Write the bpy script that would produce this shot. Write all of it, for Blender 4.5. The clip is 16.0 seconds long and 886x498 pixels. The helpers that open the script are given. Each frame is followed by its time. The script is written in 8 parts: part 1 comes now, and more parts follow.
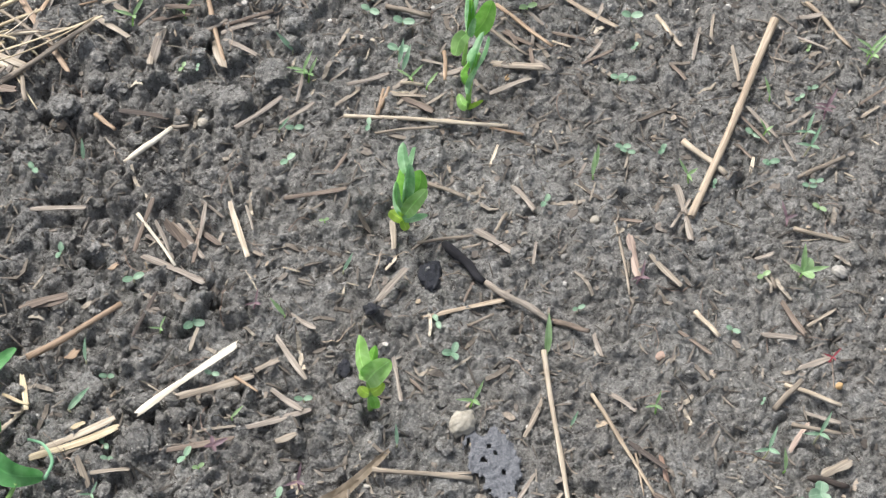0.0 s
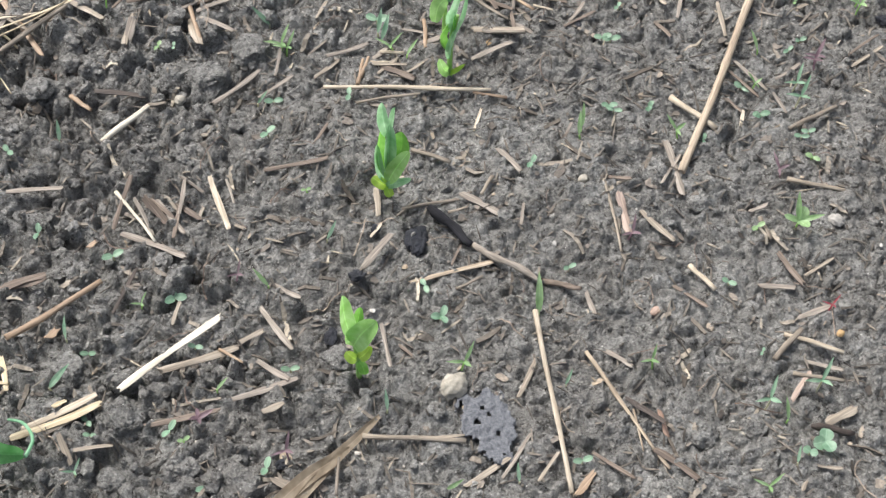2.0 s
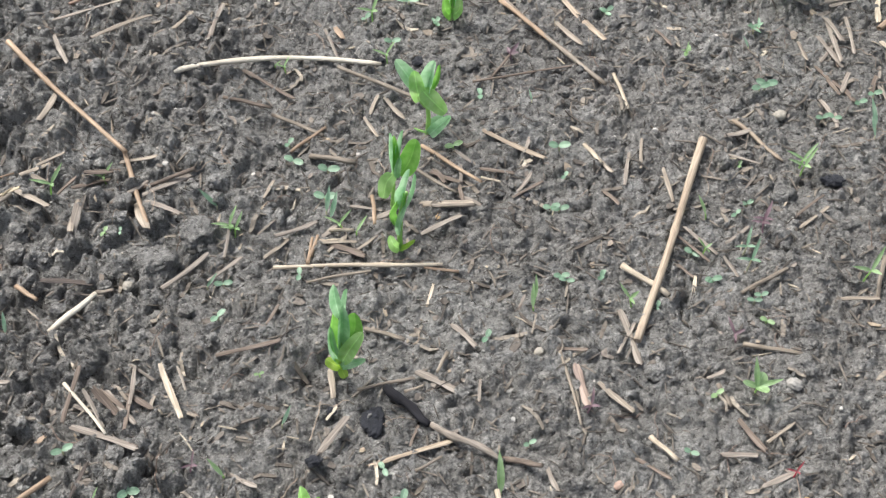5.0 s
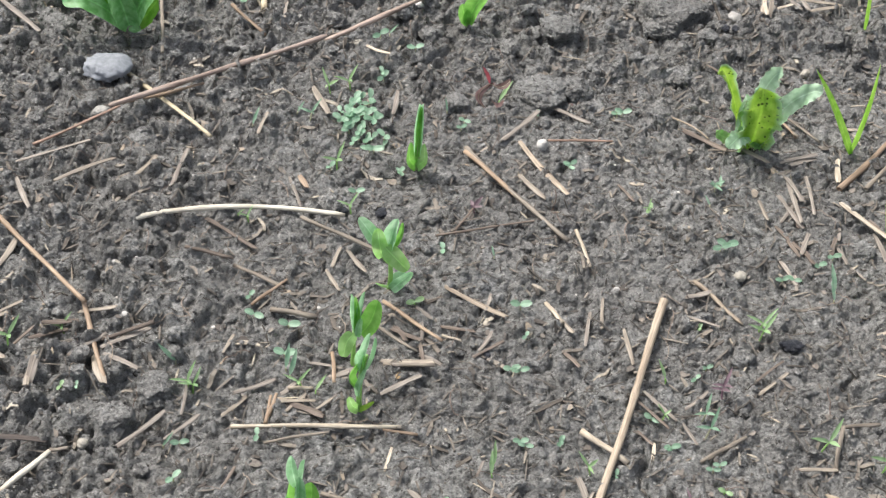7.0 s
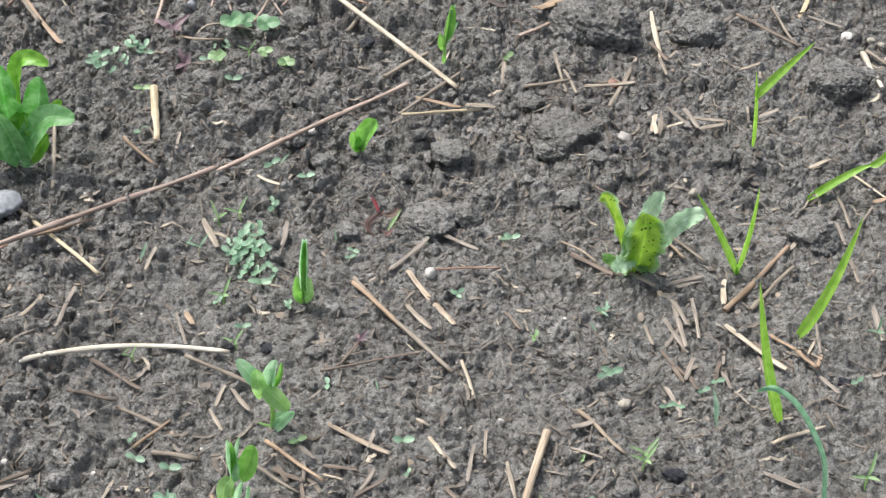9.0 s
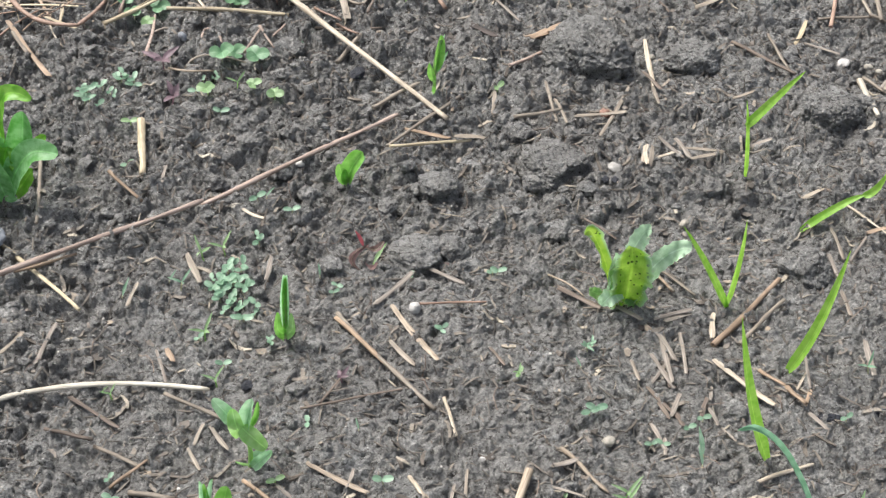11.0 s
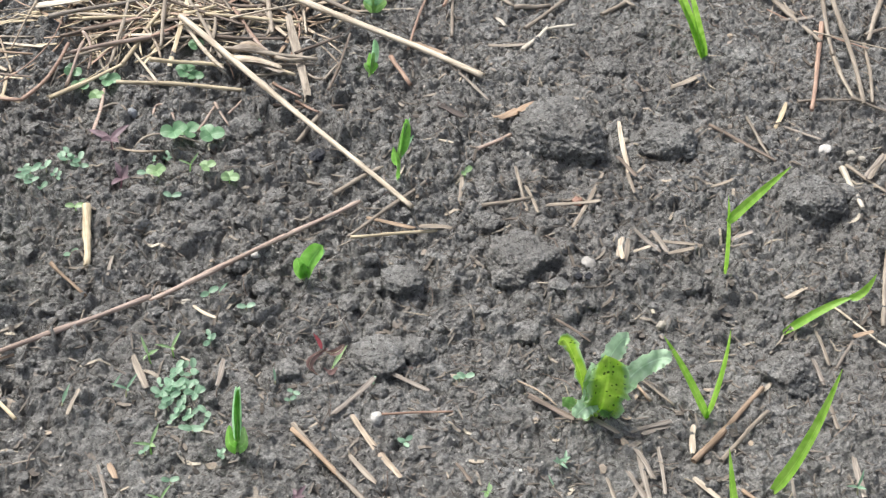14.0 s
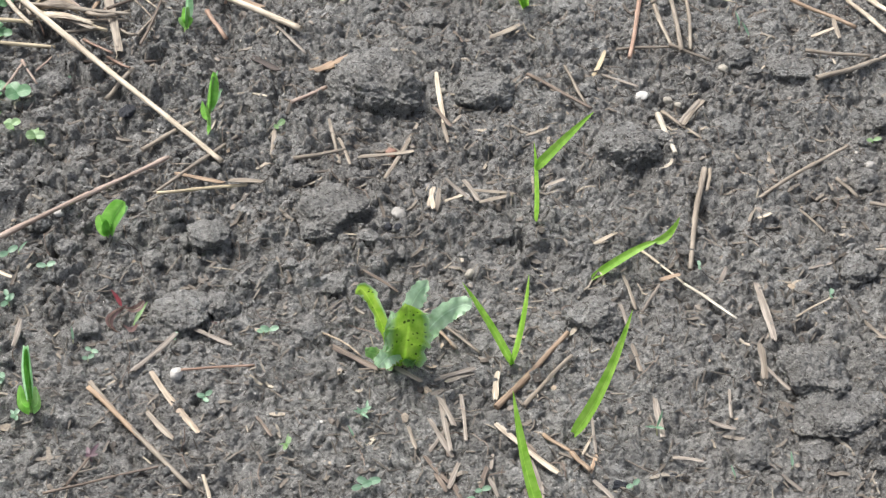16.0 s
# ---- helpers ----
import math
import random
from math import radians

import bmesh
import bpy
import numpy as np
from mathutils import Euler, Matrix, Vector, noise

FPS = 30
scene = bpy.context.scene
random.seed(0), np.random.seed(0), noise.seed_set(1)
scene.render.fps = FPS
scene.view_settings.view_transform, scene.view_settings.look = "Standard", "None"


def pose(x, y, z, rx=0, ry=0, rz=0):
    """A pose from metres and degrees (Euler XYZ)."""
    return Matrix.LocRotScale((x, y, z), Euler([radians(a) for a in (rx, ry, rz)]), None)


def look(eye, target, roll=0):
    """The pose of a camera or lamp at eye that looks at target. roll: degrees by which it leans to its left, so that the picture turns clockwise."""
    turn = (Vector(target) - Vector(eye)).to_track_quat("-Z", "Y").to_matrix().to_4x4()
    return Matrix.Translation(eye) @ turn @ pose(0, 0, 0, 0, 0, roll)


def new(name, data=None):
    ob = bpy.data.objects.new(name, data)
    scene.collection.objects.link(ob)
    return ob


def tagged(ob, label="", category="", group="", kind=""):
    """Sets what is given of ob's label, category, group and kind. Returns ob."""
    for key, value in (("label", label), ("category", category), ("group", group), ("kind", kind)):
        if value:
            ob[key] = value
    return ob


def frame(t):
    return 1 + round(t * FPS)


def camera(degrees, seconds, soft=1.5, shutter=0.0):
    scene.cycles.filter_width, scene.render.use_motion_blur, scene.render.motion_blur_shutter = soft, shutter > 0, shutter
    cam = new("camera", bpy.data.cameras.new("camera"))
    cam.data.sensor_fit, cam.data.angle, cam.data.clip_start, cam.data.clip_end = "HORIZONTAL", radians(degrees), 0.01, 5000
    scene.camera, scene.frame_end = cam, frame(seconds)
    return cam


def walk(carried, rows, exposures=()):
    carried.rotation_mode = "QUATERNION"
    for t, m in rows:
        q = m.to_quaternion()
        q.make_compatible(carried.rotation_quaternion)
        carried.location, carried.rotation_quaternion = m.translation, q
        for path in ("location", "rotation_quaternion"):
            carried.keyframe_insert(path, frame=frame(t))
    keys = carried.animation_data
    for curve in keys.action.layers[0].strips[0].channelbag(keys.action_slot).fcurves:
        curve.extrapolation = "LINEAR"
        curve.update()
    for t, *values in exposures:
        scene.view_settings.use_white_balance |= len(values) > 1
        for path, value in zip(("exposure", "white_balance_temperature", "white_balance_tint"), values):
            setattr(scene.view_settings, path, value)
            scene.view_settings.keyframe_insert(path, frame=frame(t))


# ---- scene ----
cam = camera(32.2, 16.0, soft=1.25)
PATH = [
    (0, (0.022, -0.542, 0.64), (0.005, 0.619, -0.988), 3.6),
    (0.5, (0.026, -0.549, 0.644), (-0.004, 0.614, -0.983), 2.7),
    (1, (0.025, -0.561, 0.633), (-0.028, 0.627, -0.976), 1.2),
    (1.5, (0.029, -0.562, 0.617), (-0.028, 0.627, -0.99), 0.1),
    (2, (0.036, -0.559, 0.605), (0.002, 0.638, -0.997), 0.5),
    (2.5, (0.037, -0.555, 0.595), (0.003, 0.639, -1.009), -0.1),
    (3, (0.029, -0.554, 0.578), (-0.007, 0.65, -1.018), -0.7),
    (3.5, (0.028, -0.537, 0.573), (-0.008, 0.651, -1.036), 0.3),
    (4, (0.025, -0.529, 0.574), (0.013, 0.703, -1.001), 1.1),
    (4.5, (0.022, -0.532, 0.584), (0.042, 0.743, -0.957), 1.9),
    (5, (0.032, -0.542, 0.608), (0.065, 0.804, -0.872), 0.7),
    (5.2, (0.031, -0.552, 0.624), (0.082, 0.819, -0.832), 1.2),
    (7.3, (0.031, -0.502, 0.638), (0.112, 0.919, -0.767), 3.6),
    (7.5, (0.03, -0.498, 0.64), (0.107, 0.923, -0.766), 3.6),
    (8, (0.04, -0.495, 0.65), (0.123, 0.963, -0.717), 3.3),
    (8.5, (0.05, -0.492, 0.66), (0.145, 0.987, -0.683), 2.5),
    (9, (0.08, -0.489, 0.667), (0.207, 0.994, -0.668), 3.0),
    (9.2, (0.093, -0.488, 0.666), (0.235, 1.025, -0.635), 3.1),
    (11.3, (0.108, -0.468, 0.669), (0.194, 1.03, -0.653), 1.8),
    (11.5, (0.105, -0.459, 0.672), (0.189, 1.034, -0.656), 1.9),
    (12, (0.085, -0.443, 0.671), (0.238, 1.006, -0.699), 5.2),
    (12.5, (0.091, -0.422, 0.673), (0.17, 1.067, -0.66), 2.3),
    (13, (0.092, -0.41, 0.669), (0.209, 1.111, -0.625), 3.7),
    (13.5, (0.1, -0.404, 0.666), (0.222, 1.117, -0.626), 3.2),
    (14, (0.106, -0.4, 0.664), (0.254, 1.122, -0.626), 3.7),
    (14.5, (0.12, -0.396, 0.663), (0.303, 1.138, -0.607), 4.2),
    (15, (0.132, -0.402, 0.658), (0.34, 1.103, -0.643), 4.8),
    (15.5, (0.149, -0.406, 0.656), (0.391, 1.088, -0.652), 5.1),
    (16, (0.167, -0.406, 0.655), (0.441, 1.076, -0.659), 5.5),
]
walk(cam, [(t, look(eye, target, roll)) for t, eye, target, roll in PATH], exposures=[(0.0, 1.15), (5.0, 1.16), (9.0, 1.17), (16.0, 1.19)])

# ---- light: an even, overcast sky with a weak veiled sun ----
world = bpy.data.worlds.new("world")
scene.world = world
world.use_nodes = True
sky = world.node_tree.nodes.new("ShaderNodeTexSky")
sky.sky_type, sky.sun_disc = "NISHITA", False
sky.sun_elevation, sky.sun_rotation = radians(55), radians(-46)
sky.air_density, sky.dust_density, sky.ozone_density = 1.0, 4.0, 0.6
backdrop = world.node_tree.nodes["Background"]
backdrop.inputs["Strength"].default_value = 0.100
cloud = world.node_tree.nodes.new("ShaderNodeHueSaturation")
cloud.inputs["Saturation"].default_value = 0.55
world.node_tree.links.new(sky.outputs["Color"], cloud.inputs["Color"])
world.node_tree.links.new(cloud.outputs["Color"], backdrop.inputs["Color"])
sun = new("sun", bpy.data.lights.new("sun", "SUN"))
sun.data.energy, sun.data.angle, sun.data.color = 2.35, radians(22), (1.0, 0.985, 0.96)
sun.matrix_basis = look((-0.41, 0.40, 0.82), (0, 0, 0))

# ---- materials ----
MATS = {}


def shader(name, rough=0.7, spec=0.4):
    m = bpy.data.materials.new(name)
    m.use_nodes = True
    MATS[name] = m
    tree = m.node_tree
    bsdf = tree.nodes["Principled BSDF"]
    bsdf.inputs["Roughness"].default_value = rough
    bsdf.inputs["Specular IOR Level"].default_value = spec
    return m, tree, bsdf


def node(tree, kind, links=(), **values):
    n = tree.nodes.new(kind)
    for key, value in values.items():
        n.inputs[key.replace("_", " ")].default_value = value
    for key, source in links:
        tree.links.new(source, n.inputs[key])
    return n


def colour_ramp(tree, source, stops):
    n = tree.nodes.new("ShaderNodeValToRGB")
    ramp_stops = n.color_ramp.elements
    while len(ramp_stops) < len(stops):
        ramp_stops.new(0.5)
    for e, (at, c) in zip(ramp_stops, stops):
        e.position, e.color = at, (*c, 1)
    tree.links.new(source, n.inputs["Fac"])
    return n.outputs["Color"]


def mixed(tree, factor, a, b, blend="MIX"):
    n = tree.nodes.new("ShaderNodeMix")
    n.data_type, n.blend_type = "RGBA", blend
    for key, value in ((0, factor), (6, a), (7, b)):
        if isinstance(value, (float, tuple)):
            n.inputs[key].default_value = value if isinstance(value, float) else (*value, 1)
        else:
            tree.links.new(value, n.inputs[key])
    return n.outputs[2]


def soil_material():
    """Damp garden earth: fused granules, brown and grey patches, a wet sheen in places, sandy grains; fine glints and
    shade are also painted into the colour.
    """
    m, tree, bsdf = shader("soil", 0.6, 0.5)
    where = node(tree, "ShaderNodeNewGeometry").outputs["Position"]
    def field(scale, detail, rough=0.6):
        return node(tree, "ShaderNodeTexNoise", [("Vector", where)], Scale=scale, Detail=detail, Roughness=rough).outputs["Fac"]
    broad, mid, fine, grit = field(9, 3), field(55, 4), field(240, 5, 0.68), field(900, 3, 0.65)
    damp = colour_ramp(tree, mid, [(0.30, (0.138, 0.135, 0.127)), (0.52, (0.178, 0.176, 0.169)), (0.72, (0.236, 0.236, 0.230))])
    tint = colour_ramp(tree, broad, [(0.35, (0.89, 0.865, 0.84)), (0.65, (1.08, 1.07, 1.05))])
    c = mixed(tree, 1.0, damp, tint, "MULTIPLY")
    # mineral specks, with lit tops and shaded crevices of the granules painted in
    specks_and_shade = colour_ramp(tree, fine, [(0.36, (0.52, 0.50, 0.48)), (0.5, (1.0, 1.0, 1.0)), (0.64, (1.5, 1.5, 1.49))])
    c = mixed(tree, 0.85, c, specks_and_shade, "MULTIPLY")
    # pale mineral grain, plus painted glints and shade that follow the grit bump
    sand_and_glints = colour_ramp(tree, grit, [(0.35, (0.54, 0.53, 0.52)), (0.5, (1.0, 1.0, 1.0)), (0.65, (1.58, 1.58, 1.57))])
    c = mixed(tree, 0.9, c, sand_and_glints, "MULTIPLY")
    cells = node(tree, "ShaderNodeTexVoronoi", [("Vector", where)], Scale=480.0)
    sandy = colour_ramp(tree, cells.outputs["Distance"], [(0.12, (1, 1, 1)), (0.26, (0, 0, 0))])
    chosen = colour_ramp(tree, node(tree, "ShaderNodeSeparateColor", [("Color", cells.outputs["Color"])]).outputs[0], [(0.88, (0, 0, 0)), (0.92, (1, 1, 1))])
    grains = mixed(tree, 1.0, sandy, chosen, "MULTIPLY")
    c = mixed(tree, grains, c, (0.50, 0.485, 0.455))
    tree.links.new(c, bsdf.inputs["Base Color"])
    wet = node(tree, "ShaderNodeMapRange", [("Value", fine)], From_Min=0.36, From_Max=0.64, To_Min=0.20, To_Max=0.58)
    tree.links.new(wet.outputs[0], bsdf.inputs["Roughness"])
    # granules pressed together, then grain
    shift = node(tree, "ShaderNodeTexNoise", [("Vector", where)], Scale=300.0, Detail=3.0)
    push = tree.nodes.new("ShaderNodeVectorMath")
    push.operation = "MULTIPLY_ADD"
    push.inputs[1].default_value = (0.004, 0.004, 0.004)
    tree.links.new(shift.outputs["Color"], push.inputs[0])
    tree.links.new(where, push.inputs[2])
    lumps = tree.nodes.new("ShaderNodeTexVoronoi")
    lumps.feature = "SMOOTH_F1"
    lumps.inputs["Scale"].default_value, lumps.inputs["Smoothness"].default_value = 330.0, 0.25
    tree.links.new(push.outputs[0], lumps.inputs["Vector"])
    b0 = node(tree, "ShaderNodeBump", [("Height", lumps.outputs["Distance"])], Strength=0.8, Distance=0.0028)
    b0.invert = True
    b1 = node(tree, "ShaderNodeBump", [("Height", field(380, 5, 0.68)), ("Normal", b0.outputs[0])], Strength=0.95, Distance=0.0036)
    b2 = node(tree, "ShaderNodeBump", [("Height", grit), ("Normal", b1.outputs[0])], Strength=0.8, Distance=0.0012)
    tree.links.new(b2.outputs[0], bsdf.inputs["Normal"])


def fibre_material(name, dark, light, rough=0.6, island=False):
    """Dry stalks: long fibres, blotches and a shade of its own for each piece."""
    m, tree, bsdf = shader(name, rough, 0.35)
    where = node(tree, "ShaderNodeTexCoord").outputs["Object"]
    stretched = node(tree, "ShaderNodeMapping", [("Vector", where)], Scale=(60, 1500, 1500))
    fibre = node(tree, "ShaderNodeTexNoise", [("Vector", stretched.outputs[0])], Scale=1.0, Detail=3.0).outputs["Fac"]
    blotch = node(tree, "ShaderNodeTexNoise", [("Vector", node(tree, "ShaderNodeMapping", [("Vector", where)], Scale=(45, 260, 260)).outputs[0])], Scale=1.0, Detail=4.0).outputs["Fac"]
    c = colour_ramp(tree, fibre, [(0.32, dark), (0.62, light)])
    c = mixed(tree, 1.0, c, colour_ramp(tree, blotch, [(0.34, (0.66, 0.63, 0.60)), (0.56, (1.0, 1.0, 1.0))]), "MULTIPLY")
    own = node(tree, "ShaderNodeObjectInfo").outputs["Random"]
    c = mixed(tree, 1.0, c, colour_ramp(tree, own, [(0.0, (0.80, 0.78, 0.76)), (1.0, (1.14, 1.12, 1.08))]), "MULTIPLY")
    tree.links.new(c, bsdf.inputs["Base Color"])
    b = node(tree, "ShaderNodeBump", [("Height", fibre)], Strength=0.4, Distance=0.0006)
    tree.links.new(b.outputs[0], bsdf.inputs["Normal"])


def leaf_material(name, base, tip, rough=0.42, spots=False):
    m, tree, bsdf = shader(name, rough, 0.5)
    where = node(tree, "ShaderNodeTexCoord").outputs["Object"]
    cloud = node(tree, "ShaderNodeTexNoise", [("Vector", where)], Scale=170.0, Detail=4.0).outputs["Fac"]
    c = colour_ramp(tree, cloud, [(0.34, base), (0.66, tip)])
    if spots:
        cells = node(tree, "ShaderNodeTexVoronoi", [("Vector", where)], Scale=420.0)
        some = node(tree, "ShaderNodeSeparateColor", [("Color", cells.outputs["Color"])]).outputs[0]
        far = node(tree, "ShaderNodeMath", [(0, cells.outputs["Distance"]), (1, some)])
        far.operation = "ADD"
        c = mixed(tree, 1.0, c, colour_ramp(tree, far.outputs[0], [(0.34, (0.17, 0.20, 0.12)), (0.52, (1, 1, 1))]), "MULTIPLY")
    flat = node(tree, "ShaderNodeSeparateXYZ", [("Vector", node(tree, "ShaderNodeTexCoord").outputs["UV"])])
    across = node(tree, "ShaderNodeMath", [(0, flat.outputs[1])])
    across.operation = "ABSOLUTE"
    if spots:
        c = mixed(tree, colour_ramp(tree, across.outputs[0], [(0.66, (0, 0, 0)), (0.95, (0.8, 0.8, 0.8))]), c, (0.36, 0.56, 0.34))
    rib = colour_ramp(tree, across.outputs[0], [(0.03, (1.35, 1.30, 1.35)), (0.10, (1.0, 1.0, 1.0)), (0.90, (1.0, 1.0, 1.0)), (1.0, (1.28, 1.22, 1.30))])
    c = mixed(tree, 1.0, c, rib, "MULTIPLY")
    sweepback = node(tree, "ShaderNodeMath", [(0, flat.outputs[0]), (1, across.outputs[0])])
    sweepback.operation = "SUBTRACT"
    ribs = node(tree, "ShaderNodeMath", [(0, sweepback.outputs[0])])
    ribs.operation = "MULTIPLY"
    ribs.inputs[1].default_value = 46.0
    wavy = node(tree, "ShaderNodeMath", [(0, ribs.outputs[0])])
    wavy.operation = "SINE"
    c = mixed(tree, 1.0, c, colour_ramp(tree, wavy.outputs[0], [(0.55, (1.0, 1.0, 1.0)), (1.0, (1.05, 1.04, 1.05))]), "MULTIPLY")
    own = node(tree, "ShaderNodeObjectInfo").outputs["Random"]
    c = mixed(tree, 1.0, c, colour_ramp(tree, own, [(0.0, (0.82, 0.84, 0.80)), (1.0, (1.15, 1.12, 1.1))]), "MULTIPLY")
    tree.links.new(c, bsdf.inputs["Base Color"])
    veins = node(tree, "ShaderNodeTexNoise", [("Vector", where)], Scale=300.0, Detail=4.0).outputs["Fac"]
    b = node(tree, "ShaderNodeBump", [("Height", veins)], Strength=0.4, Distance=0.0016)
    tree.links.new(b.outputs[0], bsdf.inputs["Normal"])
    thin = node(tree, "ShaderNodeBsdfTranslucent", [("Color", c)])
    both = node(tree, "ShaderNodeMixShader", [(1, bsdf.outputs[0]), (2, thin.outputs[0])], Fac=0.48)
    tree.links.new(both.outputs[0], tree.nodes["Material Output"].inputs["Surface"])


def stone_material(name, dark, light, rough=0.6, scale=260.0, relief=0.001):
    m, tree, bsdf = shader(name, rough, 0.4)
    where = node(tree, "ShaderNodeTexCoord").outputs["Object"]
    grain = node(tree, "ShaderNodeTexNoise", [("Vector", where)], Scale=scale, Detail=6.0, Roughness=0.7).outputs["Fac"]
    tree.links.new(colour_ramp(tree, grain, [(0.33, dark), (0.66, light)]), bsdf.inputs["Base Color"])
    b = node(tree, "ShaderNodeBump", [("Height", grain)], Strength=0.8, Distance=relief)
    tree.links.new(b.outputs[0], bsdf.inputs["Normal"])


def litter_material(name, stops):
    """Fine litter: every piece takes a shade of its own from the row of stops."""
    m, tree, bsdf = shader(name, 0.75, 0.3)
    own = node(tree, "ShaderNodeNewGeometry").outputs["Random Per Island"]
    where = node(tree, "ShaderNodeNewGeometry").outputs["Position"]
    grain = node(tree, "ShaderNodeTexNoise", [("Vector", where)], Scale=700.0, Detail=3.0).outputs["Fac"]
    c = mixed(tree, 1.0, colour_ramp(tree, own, stops), colour_ramp(tree, grain, [(0.3, (0.6, 0.6, 0.6)), (0.7, (1.15, 1.15, 1.15))]), "MULTIPLY")
    tree.links.new(c, bsdf.inputs["Base Color"])
    b = node(tree, "ShaderNodeBump", [("Height", grain)], Strength=0.4, Distance=0.001)
    tree.links.new(b.outputs[0], bsdf.inputs["Normal"])


soil_material()
fibre_material("straw_pale", (0.345, 0.292, 0.225), (0.57, 0.505, 0.41))
fibre_material("straw_white", (0.4, 0.365, 0.305), (0.64, 0.6, 0.515))
fibre_material("straw_yellow", (0.36, 0.295, 0.195), (0.56, 0.485, 0.345))
fibre_material("straw_tan", (0.165, 0.14, 0.112), (0.315, 0.275, 0.226))
fibre_material("straw_orange", (0.225, 0.158, 0.106), (0.4, 0.3, 0.215))
fibre_material("straw_red", (0.19, 0.122, 0.092), (0.37, 0.255, 0.195))
fibre_material("straw_pink", (0.22, 0.165, 0.142), (0.41, 0.325, 0.275))
fibre_material("straw_twig", (0.23, 0.182, 0.135), (0.43, 0.36, 0.278))
fibre_material("straw_grey", (0.166, 0.145, 0.124), (0.313, 0.280, 0.247), 0.75)
fibre_material("straw_brown", (0.088, 0.068, 0.056), (0.195, 0.158, 0.131), 0.75)
fibre_material("straw_dark", (0.028, 0.022, 0.020), (0.084, 0.067, 0.058), 0.7)
fibre_material("straw_char", (0.005, 0.005, 0.007), (0.020, 0.020, 0.026), 0.85)
leaf_material("leaf_pea", (0.16, 0.43, 0.06), (0.3, 0.6, 0.14))
leaf_material("leaf_peaL", (0.27, 0.54, 0.14), (0.43, 0.68, 0.28))
leaf_material("leaf_peaB", (0.23, 0.49, 0.23), (0.46, 0.7, 0.45))
leaf_material("leaf_peaY", (0.28, 0.49, 0.05), (0.44, 0.64, 0.13))
leaf_material("leaf_this", (0.24, 0.46, 0.035), (0.40, 0.60, 0.09), 0.6, spots=True)
leaf_material("leaf_thisB", (0.33, 0.53, 0.32), (0.58, 0.77, 0.58), 0.65)
leaf_material("leaf_thisD", (0.13, 0.30, 0.08), (0.27, 0.46, 0.18), 0.65)
leaf_material("leaf_let", (0.14, 0.40, 0.035), (0.27, 0.56, 0.085), 0.36)
leaf_material("leaf_letC", (0.095, 0.36, 0.055), (0.25, 0.56, 0.20), 0.36)
leaf_material("leaf_letB", (0.15, 0.42, 0.11), (0.36, 0.66, 0.32), 0.36)
leaf_material("leaf_grass", (0.22, 0.48, 0.045), (0.36, 0.62, 0.11))
leaf_material("leaf_onion", (0.19, 0.40, 0.24), (0.32, 0.56, 0.38))
leaf_material("leaf_broad", (0.075, 0.27, 0.075), (0.14, 0.37, 0.135))
leaf_material("leaf_dry", (0.175, 0.105, 0.095), (0.33, 0.22, 0.205), 0.7)
leaf_material("leaf_dryt", (0.25, 0.195, 0.135), (0.42, 0.345, 0.26), 0.7)
leaf_material("leaf_b", (0.203, 0.371, 0.243), (0.405, 0.576, 0.419))
leaf_material("leaf_g", (0.25, 0.41, 0.18), (0.40, 0.57, 0.32))
leaf_material("leaf_c", (0.149, 0.320, 0.162), (0.297, 0.486, 0.284))
leaf_material("leaf_p", (0.19, 0.125, 0.15), (0.34, 0.25, 0.28))
leaf_material("leaf_r", (0.297, 0.058, 0.081), (0.459, 0.115, 0.135))
leaf_material("stalk_green", (0.216, 0.384, 0.121), (0.338, 0.512, 0.203))
leaf_material("stalk_pale", (0.324, 0.346, 0.230), (0.459, 0.461, 0.338))
stone_material("stone_beige", (0.23, 0.21, 0.17), (0.37, 0.34, 0.285))
stone_material("stone_white", (0.34, 0.325, 0.30), (0.52, 0.50, 0.465))
stone_material("stone_grey", (0.22, 0.21, 0.19), (0.36, 0.34, 0.31))
stone_material("stone_slate", (0.15, 0.16, 0.175), (0.26, 0.27, 0.29))
stone_material("stone_pink", (0.26, 0.18, 0.14), (0.40, 0.29, 0.23))
stone_material("stone_red", (0.15, 0.075, 0.05), (0.26, 0.15, 0.11))
stone_material("stone_amber", (0.30, 0.19, 0.08), (0.44, 0.30, 0.15))
stone_material("coal", (0.007, 0.008, 0.011), (0.030, 0.032, 0.042), 0.5, 420.0, 0.004)
stone_material("ash", (0.075, 0.080, 0.090), (0.19, 0.195, 0.21), 0.8, 700.0, 0.002)
litter_material("litter", [(0.0, (0.045, 0.038, 0.032)), (0.4, (0.10, 0.086, 0.071)), (0.8, (0.175, 0.15, 0.124)), (0.96, (0.26, 0.225, 0.18)), (1.0, (0.44, 0.38, 0.29))])
litter_material("fibres", [(0.0, (0.12, 0.085, 0.065)), (0.5, (0.24, 0.18, 0.145)), (1.0, (0.40, 0.33, 0.26))])
litter_material("flakes", [(0.0, (0.06, 0.05, 0.042)), (0.5, (0.15, 0.13, 0.11)), (0.85, (0.25, 0.215, 0.18)), (1.0, (0.36, 0.29, 0.21))])
litter_material("splinters", [(0.0, (0.075, 0.062, 0.050)), (0.4, (0.17, 0.145, 0.118)), (0.75, (0.27, 0.235, 0.19)), (0.94, (0.40, 0.345, 0.27)), (1.0, (0.52, 0.46, 0.36))])
litter_material("grit", [(0.0, (0.16, 0.14, 0.12)), (0.6, (0.30, 0.27, 0.23)), (1.0, (0.60, 0.57, 0.52))])

